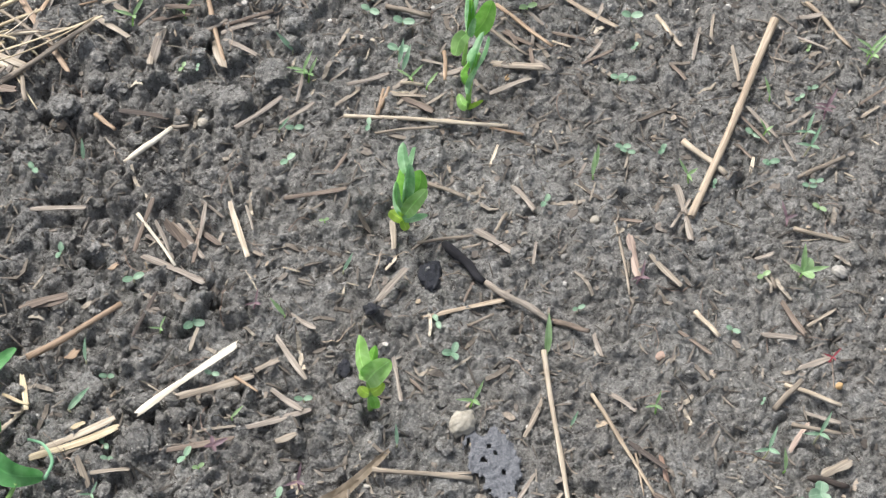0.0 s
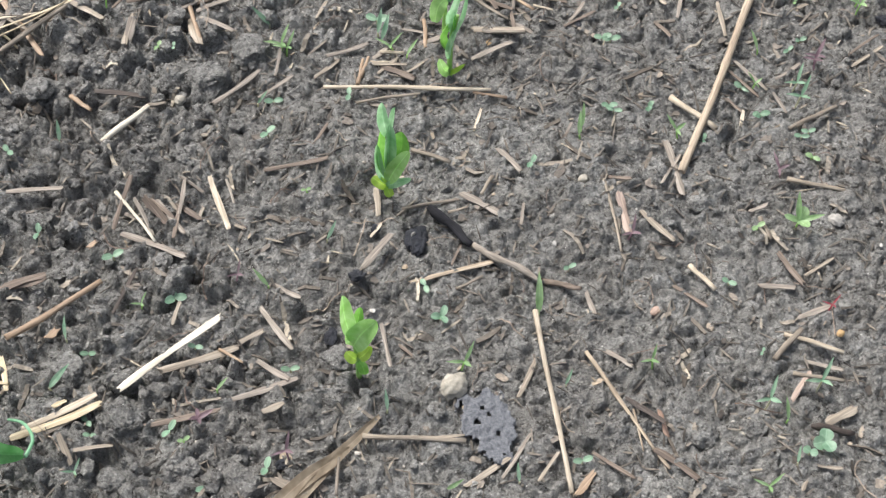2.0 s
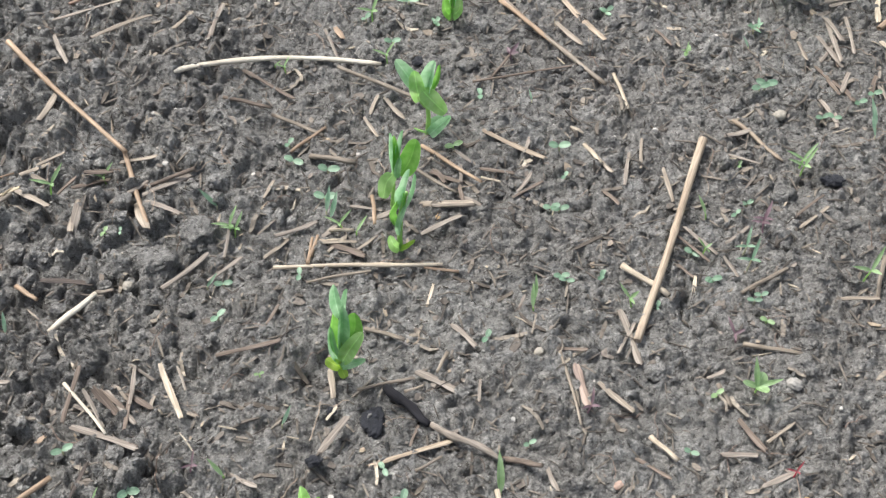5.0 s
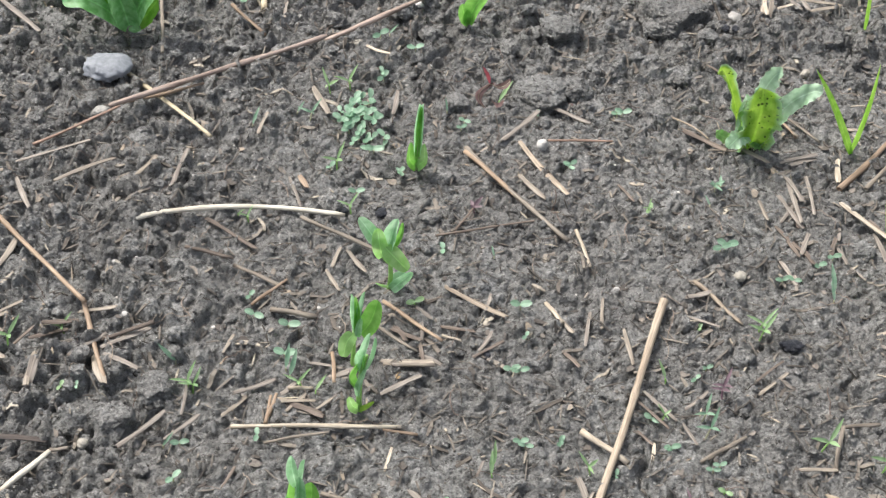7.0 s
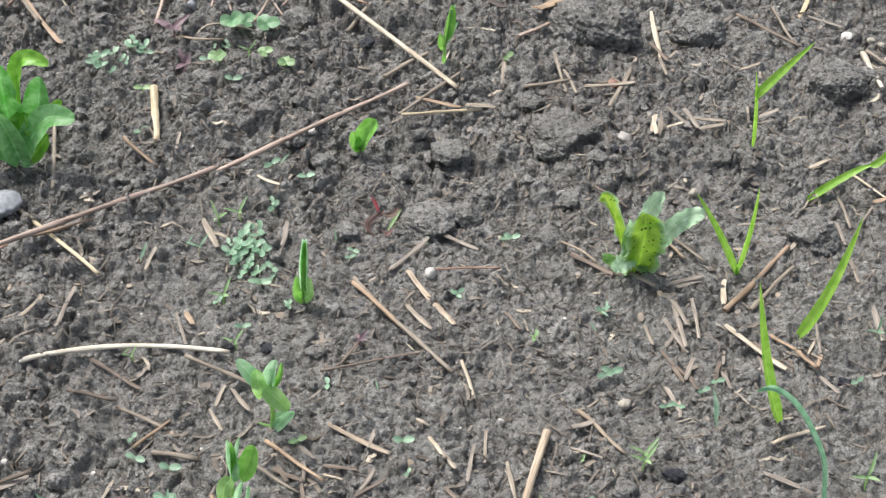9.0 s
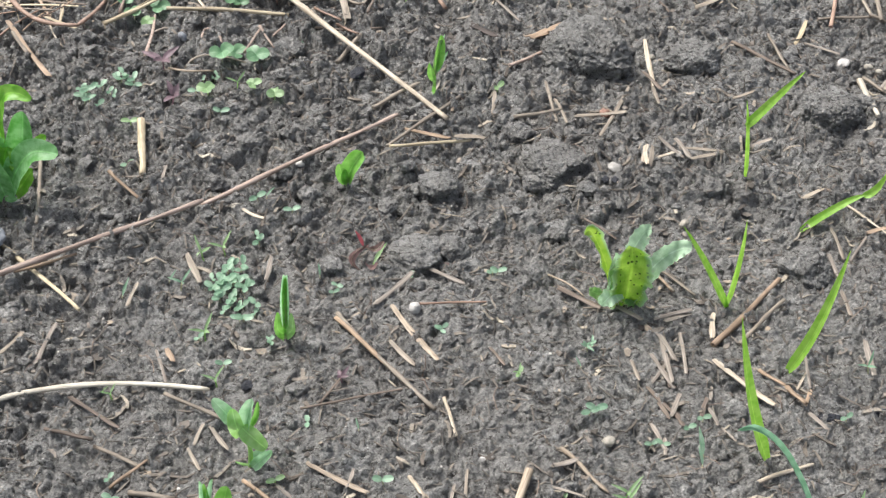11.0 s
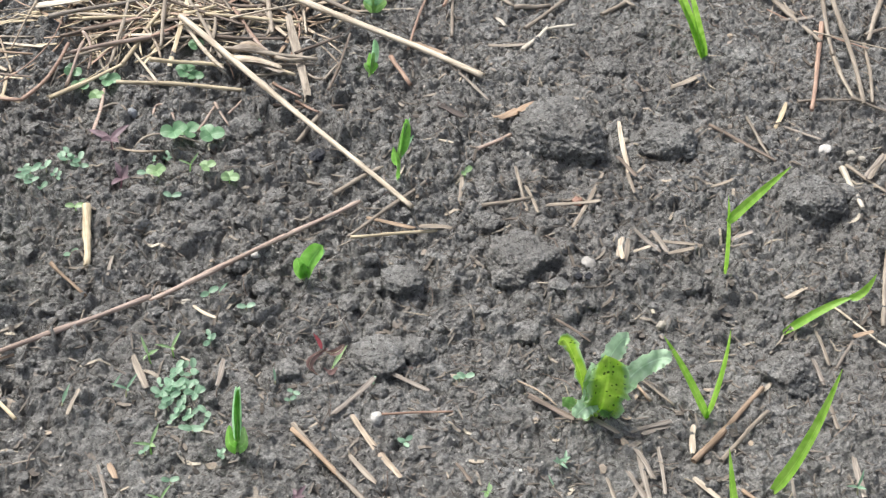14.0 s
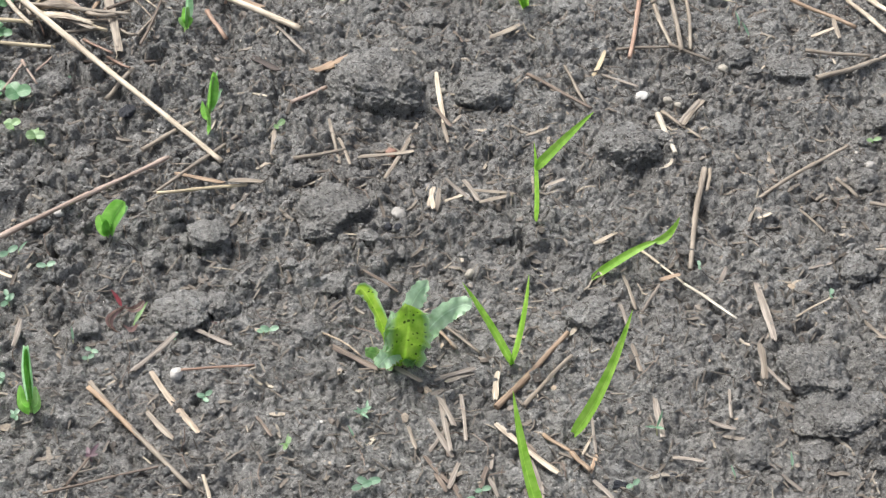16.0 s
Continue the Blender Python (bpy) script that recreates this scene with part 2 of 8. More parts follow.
# ---- the lie of the soil ----
X0, X1, Y0, Y1, STEP = -0.28, 0.74, -0.28, 0.79, 0.00122


TABLES = {}


def vnoise(x, y, cell, seed):
    """Smooth value noise from -1 to 1 with the given cell size in metres."""
    if seed not in TABLES:
        TABLES[seed] = np.random.RandomState(seed).rand(256, 256) * 2 - 1
    table = TABLES[seed]
    u, v = x / cell + 61.3, y / cell + 37.7
    i, j = np.floor(u).astype(int), np.floor(v).astype(int)
    fu, fv = u - i, v - j
    fu, fv = fu * fu * fu * (fu * (fu * 6 - 15) + 10), fv * fv * fv * (fv * (fv * 6 - 15) + 10)
    i, j, i1, j1 = i % 256, j % 256, (i + 1) % 256, (j + 1) % 256
    a = table[i, j] * (1 - fu) + table[i1, j] * fu
    b = table[i, j1] * (1 - fu) + table[i1, j1] * fu
    return a * (1 - fv) + b * fv


def ramp(x, a, b):
    s = np.clip((x - a) / (b - a), 0, 1)
    return s * s * (3 - 2 * s)


def coarse(x, y):
    return 0.0032 * vnoise(x, y, 0.11, 1) + 0.0020 * vnoise(x, y, 0.043, 2)


def crumbly(x, y):
    """How loose and lumpy the bed is: loose on its west side and in the north, crusted elsewhere."""
    west = 1 - ramp(x + 0.03 * vnoise(x, y, 0.05, 3), -0.12, 0.02)
    north = ramp(y + 0.05 * vnoise(x, y, 0.07, 4), 0.20, 0.34) * (1 - 0.35 * ramp(x, 0.18, 0.30)) * (1 - 0.6 * ramp(y, 0.57, 0.66) * ramp(x, 0.09, 0.17))
    east = 0.55 * ramp(x, 0.40, 0.50)
    return np.clip(np.maximum(np.maximum(west, north), east), 0.25, 1)


def make_terrain():
    xs, ys = np.arange(X0, X1, STEP), np.arange(Y0, Y1, STEP)
    x, y = np.meshgrid(xs, ys, indexing="ij")
    loose = crumbly(x, y)
    wx = x + 0.0040 * vnoise(x, y, 0.0125, 41) + 0.0015 * vnoise(x, y, 0.0042, 42)
    wy = y + 0.0040 * vnoise(x, y, 0.0125, 43) + 0.0015 * vnoise(x, y, 0.0042, 44)
    # a rain-beaten crust, broken up where the bed is loose
    z = coarse(x, y) + (0.35 + 0.65 * loose) * (0.0044 * vnoise(wx, wy, 0.034, 5) + 0.0032 * vnoise(wx, wy, 0.017, 6))
    for cell, rise, least, seed in ((0.0150, 0.0041, 0.20, 45), (0.0074, 0.0035, 0.44, 46), (0.0040, 0.0025, 0.72, 47)):
        z += rise * (least + (1 - least) * loose) * (1.6 * np.abs(vnoise(wx, wy, cell, seed)) - 0.5)
    z += 0.0014 * (0.45 + 0.55 * loose) * vnoise(wx, wy, 0.0078, 48) + 0.0010 * vnoise(wx, wy, 0.0046, 49)
    # crumbs and small clods sunk in the crust, each with a crevice round its foot
    rng = np.random.RandomState(11)
    count = 9000
    cx, cy = rng.uniform(X0, X1, count), rng.uniform(Y0, Y1, count)
    size = np.where(rng.rand(count) < 0.16, np.exp(rng.normal(np.log(0.0058), 0.36, count)), np.exp(rng.normal(np.log(0.0026), 0.40, count))).clip(0.0017, 0.015)
    near = crumbly(cx, cy)
    keep = rng.rand(count) < near ** 1.3 * np.where(size > 0.006, near, 1)
    turn, flat, tall = rng.uniform(0, np.pi, count), rng.uniform(0.5, 1, count), rng.uniform(0.35, 0.8, count)
    lobe = rng.uniform(0, 6.28, (count, 3))
    for k in np.argsort(size):
        if not keep[k]:
            continue
        r = size[k] * 1.9
        i0, i1 = int((cx[k] - r - X0) / STEP), int((cx[k] + r - X0) / STEP) + 2
        j0, j1 = int((cy[k] - r - Y0) / STEP), int((cy[k] + r - Y0) / STEP) + 2
        if i0 < 0 or j0 < 0 or i1 > len(xs) or j1 > len(ys):
            continue
        dx, dy = wx[i0:i1, j0:j1] - cx[k], wy[i0:i1, j0:j1] - cy[k]
        c, s = np.cos(turn[k]), np.sin(turn[k])
        u, v = dx * c + dy * s, (dy * c - dx * s) / flat[k]
        a = np.arctan2(v, u)
        edge = 1 + 0.20 * np.sin(2 * a + lobe[k, 0]) + 0.14 * np.sin(3 * a + lobe[k, 1]) + 0.09 * np.sin(5 * a + lobe[k, 2])
        d = np.sqrt(u * u + v * v) / (size[k] * edge)
        here = z[i0:i1, j0:j1]
        body = 0.72 * size[k] * tall[k] * np.clip(1 - d ** 2.4, 0, 1) ** 0.75
        foot = 0.32 * size[k] * np.exp(-((d - 1.08) / 0.15) ** 2)
        level = z[(i0 + i1) // 2, (j0 + j1) // 2]
        blend = np.clip(1.15 - d, 0, 1) ** 0.5 * 0.6
        z[i0:i1, j0:j1] = here * (1 - blend) + np.minimum(level, here + 0.3 * size[k]) * blend + body - foot
    # gaps between lumps, and drying cracks
    gaps = np.clip(vnoise(wx, wy, 0.017, 13) * 0.55 + vnoise(wx, wy, 0.0075, 14) * 0.5 - 0.40, 0, 0.4)
    z -= 0.020 * gaps * (0.15 + 0.85 * loose)
    crack = np.abs(vnoise(wx, wy, 0.040, 9) + 0.35 * vnoise(wx, wy, 0.012, 10))
    z -= 0.0045 * np.clip(1 - crack / 0.035, 0, 1) * ramp(vnoise(x, y, 0.09, 12), 0.15, 0.55)
    for px, py, r, deep in PITS:
        d = np.sqrt((x - px) ** 2 + (y - py) ** 2) / r * (1 + 0.3 * vnoise(x, y, 0.006, 15))
        z -= deep * np.clip(1 - d, 0, 1) ** 0.7
    for px, py, r in FLATS:
        w = 1 - ramp(np.sqrt((x - px) ** 2 + (y - py) ** 2) / r, 0.75, 1.15)
        z = z * (1 - 0.85 * w) + 0.85 * w * (coarse(x, y) + 0.0006 * vnoise(x, y, 0.006, 18))
    z += 0.0007 * vnoise(x, y, 0.0027, 17)
    return xs, ys, z


def make_sheet():
    """The soil of the bed and, coarser outward, the ground round it to the horizon."""
    out = np.cumsum(np.concatenate([0.0014 * 1.075 ** np.arange(1, 56), 0.0014 * 1.075 ** 55 * 1.3 ** np.arange(1, 31)]))
    xs = np.concatenate([(TX[0] - out)[::-1], TX, TX[-1] + out])
    ys = np.concatenate([(TY[0] - out)[::-1], TY, TY[-1] + out])
    x, y = np.meshgrid(xs, ys, indexing="ij")
    cell = np.maximum(np.gradient(xs)[:, None], np.gradient(ys)[None, :])
    z = coarse(x, y) * (cell < 0.03)
    for size, rise, seed in ((0.0074, 0.0040, 46), (0.015, 0.0055, 45), (0.034, 0.008, 6), (0.09, 0.014, 51), (0.25, 0.022, 52), (0.8, 0.03, 53)):
        away = np.maximum(np.maximum(X0 - x, x - X1), np.maximum(Y0 - y, y - Y1)).clip(0)
        z += rise * (1.6 * np.abs(vnoise(x, y, size, seed)) - 0.5) * np.clip(size / cell - 1.5, 0, 1) * (1 if size < 0.02 else ramp(away, 0.05, 4 * size))
    k = len(out)
    z[k:-k, k:-k] = TZ
    return xs, ys, z


def height(x, y):
    """The soil's height at one place."""
    if not (X0 <= x < TX[-1] and Y0 <= y < TY[-1]):
        i = min(max(int(np.searchsorted(GX, x)) - 1, 0), len(GX) - 2)
        j = min(max(int(np.searchsorted(GY, y)) - 1, 0), len(GY) - 2)
        u, v = (x - GX[i]) / (GX[i + 1] - GX[i]), (y - GY[j]) / (GY[j + 1] - GY[j])
        return float((GZ[i, j] * (1 - u) + GZ[i + 1, j] * u) * (1 - v) + (GZ[i, j + 1] * (1 - u) + GZ[i + 1, j + 1] * u) * v)
    u = min(max((x - X0) / STEP, 0), len(TX) - 2.001)
    v = min(max((y - Y0) / STEP, 0), len(TY) - 2.001)
    i, j = int(u), int(v)
    u, v = u - i, v - j
    return float((TZ[i, j] * (1 - u) + TZ[i + 1, j] * u) * (1 - v) + (TZ[i, j + 1] * (1 - u) + TZ[i + 1, j + 1] * u) * v)


PITS = []
PITS.append((-0.022, -0.073, 0.012, 0.012))
PITS.append((-0.010, -0.188, 0.007, 0.010))
PITS.append((-0.026, -0.166, 0.013, 0.006))
PITS.append((0.045, 0.196, 0.013, 0.008))
PITS.append((0.044, 0.539, 0.012, 0.01))
PITS.append((0.059, 0.530, 0.01, 0.008))
PITS.append((0.033, 0.549, 0.009, 0.008))
# hollow added beside the thistle to stand in for its shade
PITS.append((0.290, 0.239, 0.013, 0.006))
FLATS = [(0.049, -0.205, 0.019), (-0.089, -0.165, 0.013)]
TX, TY, TZ = make_terrain()
GX, GY, GZ = make_sheet()

# ---- building helpers ----
rnd = random.Random(5)


def mesh_object(name, verts, faces, material, parent=None, smooth=True, at=None):
    me = bpy.data.meshes.new(name)
    me.from_pydata([tuple(v) for v in verts], [], faces)
    me.materials.append(MATS[material])
    me.polygons.foreach_set("use_smooth", [smooth] * len(faces))
    me.update()
    ob = new(name, me)
    if parent:
        ob.parent = parent
    if at is not None:
        ob.matrix_basis = at
    return ob


def sweep(points, wide, thick, sides, side):
    """A closed rod along points; wide and thick are half sizes at each point, side the sideways direction."""
    verts, faces, n = [], [], len(points)
    for k, p in enumerate(points):
        ahead = (points[min(k + 1, n - 1)] - points[max(k - 1, 0)]).normalized()
        across = (side - ahead * side.dot(ahead)).normalized()
        up = across.cross(ahead)
        for s in range(sides):
            a = 2 * math.pi * s / sides
            verts.append(p + across * math.cos(a) * wide[k] + up * math.sin(a) * thick[k])
    for k in range(n - 1):
        for s in range(sides):
            t = (s + 1) % sides
            faces.append((k * sides + s, k * sides + t, (k + 1) * sides + t, (k + 1) * sides + s))
    faces.append(tuple(reversed(range(sides))))
    faces.append(tuple((n - 1) * sides + s for s in range(sides)))
    return verts, faces


LOOKS = {"pale": "pale golden", "white": "bleached whitish", "yellow": "straw-yellow", "tan": "tan", "orange": "orange-brown", "red": "reddish brown",
         "pink": "pinkish brown", "twig": "grey-tan", "grey": "weathered grey", "brown": "dull brown", "dark": "dark rotted", "char": "charred black"}


TAKEN = set()


def lying(x1, y1, z1, x2, y2, z2):
    """The pose of a piece from one end to the other, its length along local x; loose crumbs keep off it."""
    for k in range(41):
        TAKEN.add((round((x1 + (x2 - x1) * k / 40) / 0.005), round((y1 + (y2 - y1) * k / 40) / 0.005)))
    # it rests on the higher spots of the soil under it
    gaps = sorted(height(x1 + (x2 - x1) * k / 12, y1 + (y2 - y1) * k / 12) - (z1 + (z2 - z1) * k / 12) for k in range(13))
    lift = min(max(gaps[11] + 0.0002, 0.0), 0.0120)
    a, b = Vector((x1, y1, z1 + lift)), Vector((x2, y2, z2 + lift))
    ahead = (b - a).normalized()
    side = Vector((0, 0, 1)).cross(ahead).normalized()
    up = ahead.cross(side)
    m = Matrix((ahead, side, up)).transposed().to_4x4()
    m.translation = (a + b) / 2
    return m, (b - a).length


def straw(x1, y1, z1, x2, y2, z2, mm, tone):
    """A round hollow straw, a little bent, with a joint if it is long."""
    m, length = lying(x1, y1, z1, x2, y2, z2)
    n = max(5, int(length / 0.006))
    r = mm * 0.00049
    bow, wave, joint = rnd.uniform(-0.018, 0.018) * length, rnd.uniform(0, 6), rnd.uniform(0.3, 0.7)
    pts, wide, thick = [], [], []
    for k in range(n + 1):
        u = k / n
        pts.append(Vector(((u - 0.5) * length, bow * (4 * u * (1 - u) - 0.6) + 0.12 * r * math.sin(9 * u + wave), 0.15 * r * math.sin(7 * u + wave))))
        knob = 1 + (0.22 if length > 0.045 and abs(u - joint) < 0.6 / n else 0)
        w = r * knob * (0.92 + 0.16 * math.sin(5 * u + wave) * 0.5) * (1.12 - 0.2 * u)
        wide.append(w), thick.append(w * 0.82)
    verts, faces = sweep(pts, wide, thick, 9, Vector((0, 1, 0)))
    # the cut ends are sunk to a dark hollow
    for ring, inner in ((0, 0.0018), (n, -0.0018)):
        hub = len(verts)
        base = ring * 9
        for s in range(9):
            v = verts[base + s]
            verts.append(pts[ring] + (v - pts[ring]) * 0.62)
        for s in range(9):
            verts.append(verts[hub + s] + Vector((inner, 0, 0)))
        faces.remove(tuple(reversed(range(9))) if ring == 0 else tuple(n * 9 + s for s in range(9)))
        for s in range(9):
            t = (s + 1) % 9
            a = [(base + s, hub + s, hub + t, base + t), (hub + s, hub + 9 + s, hub + 9 + t, hub + t)]
            faces.extend(f if ring == 0 else tuple(reversed(f)) for f in a)
        cap = tuple(hub + 9 + s for s in range(9))
        faces.append(tuple(reversed(cap)) if ring == 0 else cap)
    ob = mesh_object("straw", verts, faces, "straw_" + tone, at=m)
    tagged(ob, LOOKS[tone] + " piece of hollow straw lying on damp soil", "straw", group="straw litter on the bed")


def bent_stalk(x1, y1, z1, x2, y2, z2, x3, y3, z3, mm, tone):
    """A limp dead stalk that curves through three places."""
    p, q, r = Vector((x1, y1, z1)), Vector((x2, y2, z2)), Vector((x3, y3, z3))
    mid = 2 * q - (p + r) / 2
    n = max(10, int((r - p).length / 0.004))
    wave, rad = rnd.uniform(0, 6), mm * 0.0005
    pts, wide = [], []
    for k in range(n + 1):
        u = k / n
        pts.append(p * (1 - u) ** 2 + mid * 2 * u * (1 - u) + r * u * u - q + Vector((0, 0, 0.2 * rad * math.sin(9 * u + wave))))
        wide.append(rad * (1.08 - 0.25 * u) * (1 + 0.10 * math.sin(14 * u + wave)) * (0.75 if k in (0, n) else 1))
    verts, faces = sweep(pts, wide, [w * 0.75 for w in wide], 8, Vector((0.31, 0.95, 0.05)).normalized())
    ob = mesh_object("bent_stalk", verts, faces, "straw_" + tone, at=pose(x2, y2, z2))
    tagged(ob, LOOKS[tone] + " limp curved stalk lying over the soil", "stalk", group="straw litter on the bed")


def chip(x1, y1, z1, x2, y2, z2, mm, tone):
    """A flat split piece of stalk with frayed, slanting ends."""
    m, length = lying(x1, y1, z1, x2, y2, z2)
    n = max(5, int(length / 0.004))
    r, skew, wave, curl = mm * 0.00046, rnd.uniform(-0.9, 0.9), rnd.uniform(0, 6), rnd.uniform(-0.03, 0.03) * length
    verts, faces, cols = [], [], 5
    for k in range(n + 1):
        u = k / n
        end = min(1, 0.8 + 0.2 * min(u, 1 - u) * length / (1.6 * r))
        w = r * end * (1 + 0.14 * math.sin(8 * u + wave))
        for c in range(cols):
            v = c / (cols - 1) * 2 - 1
            fray = (0.35 * r * skew * v + rnd.uniform(-0.7, 0.7) * r) if k in (0, n) else 0
            x = (u - 0.5) * length + fray
            z = 0.16 * r * (1 - v * v) + curl * (4 * u * (1 - u) - 0.5) + 0.06 * r * math.sin(11 * v + wave)
            verts.append(Vector((x, v * w + 0.25 * r * math.sin(4 * u + wave), z)))
    top = len(verts)
    verts += [v - Vector((0, 0, max(0.0004, 0.22 * r))) for v in verts]
    for k in range(n):
        for c in range(cols - 1):
            a, b = k * cols + c, (k + 1) * cols + c
            faces.append((a, b, b + 1, a + 1))
            faces.append((top + a, top + a + 1, top + b + 1, top + b))
        a, b = k * cols, (k + 1) * cols
        faces.append((a, top + a, top + b, b))
        a, b = a + cols - 1, b + cols - 1
        faces.append((a, b, top + b, top + a))
    for c in range(cols - 1):
        faces.append((c, c + 1, top + c + 1, top + c))
        a = n * cols + c
        faces.append((a, top + a, top + a + 1, a + 1))
    ob = mesh_object("stalk_chip", verts, faces, "straw_" + tone, smooth=False, at=m)
    tagged(ob, LOOKS[tone] + " split stalk fragment lying flat on the soil", "stalk fragment", group="stalk fragments on the bed")


def husk(x1, y1, z1, x2, y2, z2, mm, tone):
    """A dry leaf sheath, rolled to an open channel and tapering."""
    m, length = lying(x1, y1, z1, x2, y2, z2)
    verts, faces, n, cols = [], [], 16, 9
    for layer in (0, 1):
        for k in range(n + 1):
            u = k / n
            w = mm * 0.0005 * (1.15 - 0.75 * u) * min(1, 0.5 + 5 * u)
            for c in range(cols):
                a = math.pi * (c / (cols - 1) * 1.1 - 0.05)
                rr = w - layer * 0.0004
                verts.append(Vector(((u - 0.5) * length, -math.cos(a) * rr, math.sin(a) * rr * 0.6 + 0.004 * math.sin(3 * u) + 0.0006 * math.sin(9 * a + 5 * u))))
    top = (n + 1) * cols
    for k in range(n):
        for c in range(cols - 1):
            a, b = k * cols + c, (k + 1) * cols + c
            faces.append((a, a + 1, b + 1, b))
            faces.append((top + a, top + b, top + b + 1, top + a + 1))
        for c in (0, cols - 1):
            a, b = k * cols + c, (k + 1) * cols + c
            faces.append((a, b, top + b, top + a))
    for c in range(cols - 1):
        for k in (0, n):
            a = k * cols + c
            faces.append((a, a + 1, top + a + 1, top + a))
    ob = mesh_object("dry_husk", verts, faces, "straw_" + tone, at=m)
    tagged(ob, LOOKS[tone] + " dry leaf sheath curled on the soil", "husk")


def twig(x1, y1, z1, x2, y2, z2, mm, tone):
    """A knotty twig that tapers."""
    m, length = lying(x1, y1, z1, x2, y2, z2)
    n, r, wave = max(6, int(length / 0.004)), mm * 0.0005, rnd.uniform(0, 6)
    pts, wide = [], []
    for k in range(n + 1):
        u = k / n
        pts.append(Vector(((u - 0.5) * length, 0.35 * r * math.sin(8 * u + wave), 0.3 * r * math.sin(6 * u + 2 * wave))))
        wide.append(r * (1.05 - 0.2 * u) * (1 + 0.16 * math.sin(17 * u + wave) + rnd.uniform(-0.06, 0.06)) * (0.7 if k in (0, n) else 1))
    verts, faces = sweep(pts, wide, [w * 0.88 for w in wide], 10, Vector((0, 1, 0)))
    ob = mesh_object("twig", verts, faces, "straw_" + tone, at=m)
    tagged(ob, LOOKS[tone] + " knotty twig lying on damp soil", "twig")


def rough_ball(name, material, x, y, z, rx, ry, rz, turn, fine, rough, seed, label, category, group=""):
    """A stone or lump: an uneven rounded body, partly sunk in the soil."""
    bm = bmesh.new()
    bmesh.ops.create_icosphere(bm, subdivisions=fine, radius=1)
    off = Vector((seed * 3.7, seed * 1.3, seed * 0.7))
    for v in bm.verts:
        p = v.co.normalized()
        f = 1 + rough * (noise.noise(p * 1.1 + off) * 0.9 + noise.noise(p * 2.6 + off) * 0.55 + abs(noise.noise(p * 5.5 + off)) * 0.45)
        if fine > 3:
            f += rough * (abs(noise.noise(p * 9 + off)) * 0.5 + noise.noise(p * 21 + off) * 0.22)
        v.co = Vector((p.x * f * rx, p.y * f * ry, p.z * f * rz))
    me = bpy.data.meshes.new(name)
    bm.to_mesh(me)
    bm.free()
    me.materials.append(MATS[material])
    me.polygons.foreach_set("use_smooth", [True] * len(me.polygons))
    ob = new(name, me)
    ob.matrix_basis = pose(x, y, z, 0, 0, turn)
    return tagged(ob, label, category, group=group)


def pebble(x, y, z, w, h, tone):
    k = rnd.randint(1, 900)
    word = {"beige": "smooth beige", "white": "small whitish", "grey": "pale grey", "slate": "blue-grey angular", "pink": "pinkish", "red": "reddish brown", "amber": "small orange"}[tone]
    rough_ball("pebble", "stone_" + tone, x, y, z + h * 0.10, w / 2, w / 2.5, h * 0.34, rnd.uniform(0, 180), 4, 0.26, k,
               word + " pebble half sunk in the soil", "pebble", "pebbles on the bed")


def clod(x, y, z, w, h):
    """A broken lump of earth: rough blunt faces, an uneven edge, partly sunk."""
    k = rnd.randint(1, 900)
    rng = random.Random(k)
    big = w > 0.02
    cuts = [(Vector((rng.uniform(-0.25, 0.25), rng.uniform(-0.25, 0.25), 1)).normalized(), 0.80)]
    for c in range(11):
        a, up = 2 * math.pi * (c + rng.uniform(-0.4, 0.4)) / 11, rng.uniform(-0.5, 0.75)
        cuts.append((Vector((math.cos(a), math.sin(a), up)).normalized(), rng.uniform(0.66, 0.95)))
    off = Vector((k * 3.7, k * 1.3, k * 0.7))
    bm = bmesh.new()
    bmesh.ops.create_icosphere(bm, subdivisions=6 if w > 0.035 else (5 if big else 4), radius=1)
    for v in bm.verts:
        p = v.co.normalized()
        f = min([1.0] + [d / p.dot(n) for n, d in cuts if p.dot(n) > 0.3])
        f *= 1 + 0.20 * noise.noise(p * 1.9 + off) + 0.10 * abs(noise.noise(p * 5 + off)) - 0.12 * abs(noise.noise(p * 8 + off)) + 0.05 * noise.noise(p * 17 + off)
        f += 0.03 * noise.noise(p * 34 + off) if big else 0
        flare = 1 + (0.0 if w > 0.035 else 0.22) * max(0.0, 0.15 - p.z)
        v.co = Vector((p.x * f * flare * w * 0.54, p.y * f * flare * w * 0.54, p.z * f * h * (0.46 if w > 0.035 else 0.42)))
        q = Vector((x + v.co.x, y + v.co.y, v.co.z))
        v.co.z += (0.0016 * noise.noise(q * 90 + off) + 0.0014 * abs(noise.noise(q * 190 + off)) + 0.0006 * noise.noise(q * 420 + off)) * max(0.0, min(1.0, p.z + 0.4))
    me = bpy.data.meshes.new("soil_clod")
    bm.to_mesh(me)
    bm.free()
    me.materials.append(MATS["soil"])
    me.polygons.foreach_set("use_smooth", [True] * len(me.polygons))
    ob = new("soil_clod", me)
    ob.matrix_basis = pose(x, y, z + h * (0.10 if w > 0.035 else 0.05), 0, 0, rng.uniform(-25, 25))
    tagged(ob, ("large" if w > 0.025 else "small") + " rough grey-brown clod of earth on the bed", "soil clod", group="clods of earth")


def coal(x, y, z, w, h):
    k = rnd.randint(1, 900)
    rough_ball("charcoal_flake", "coal", x, y, z + 0.0006, w / 2.3, h / 2.4, min(0.0022, 0.22 * w), rnd.uniform(-15, 15), 4, 0.5, k,
               "black flake of charcoal on the soil", "charcoal", "charred bits")


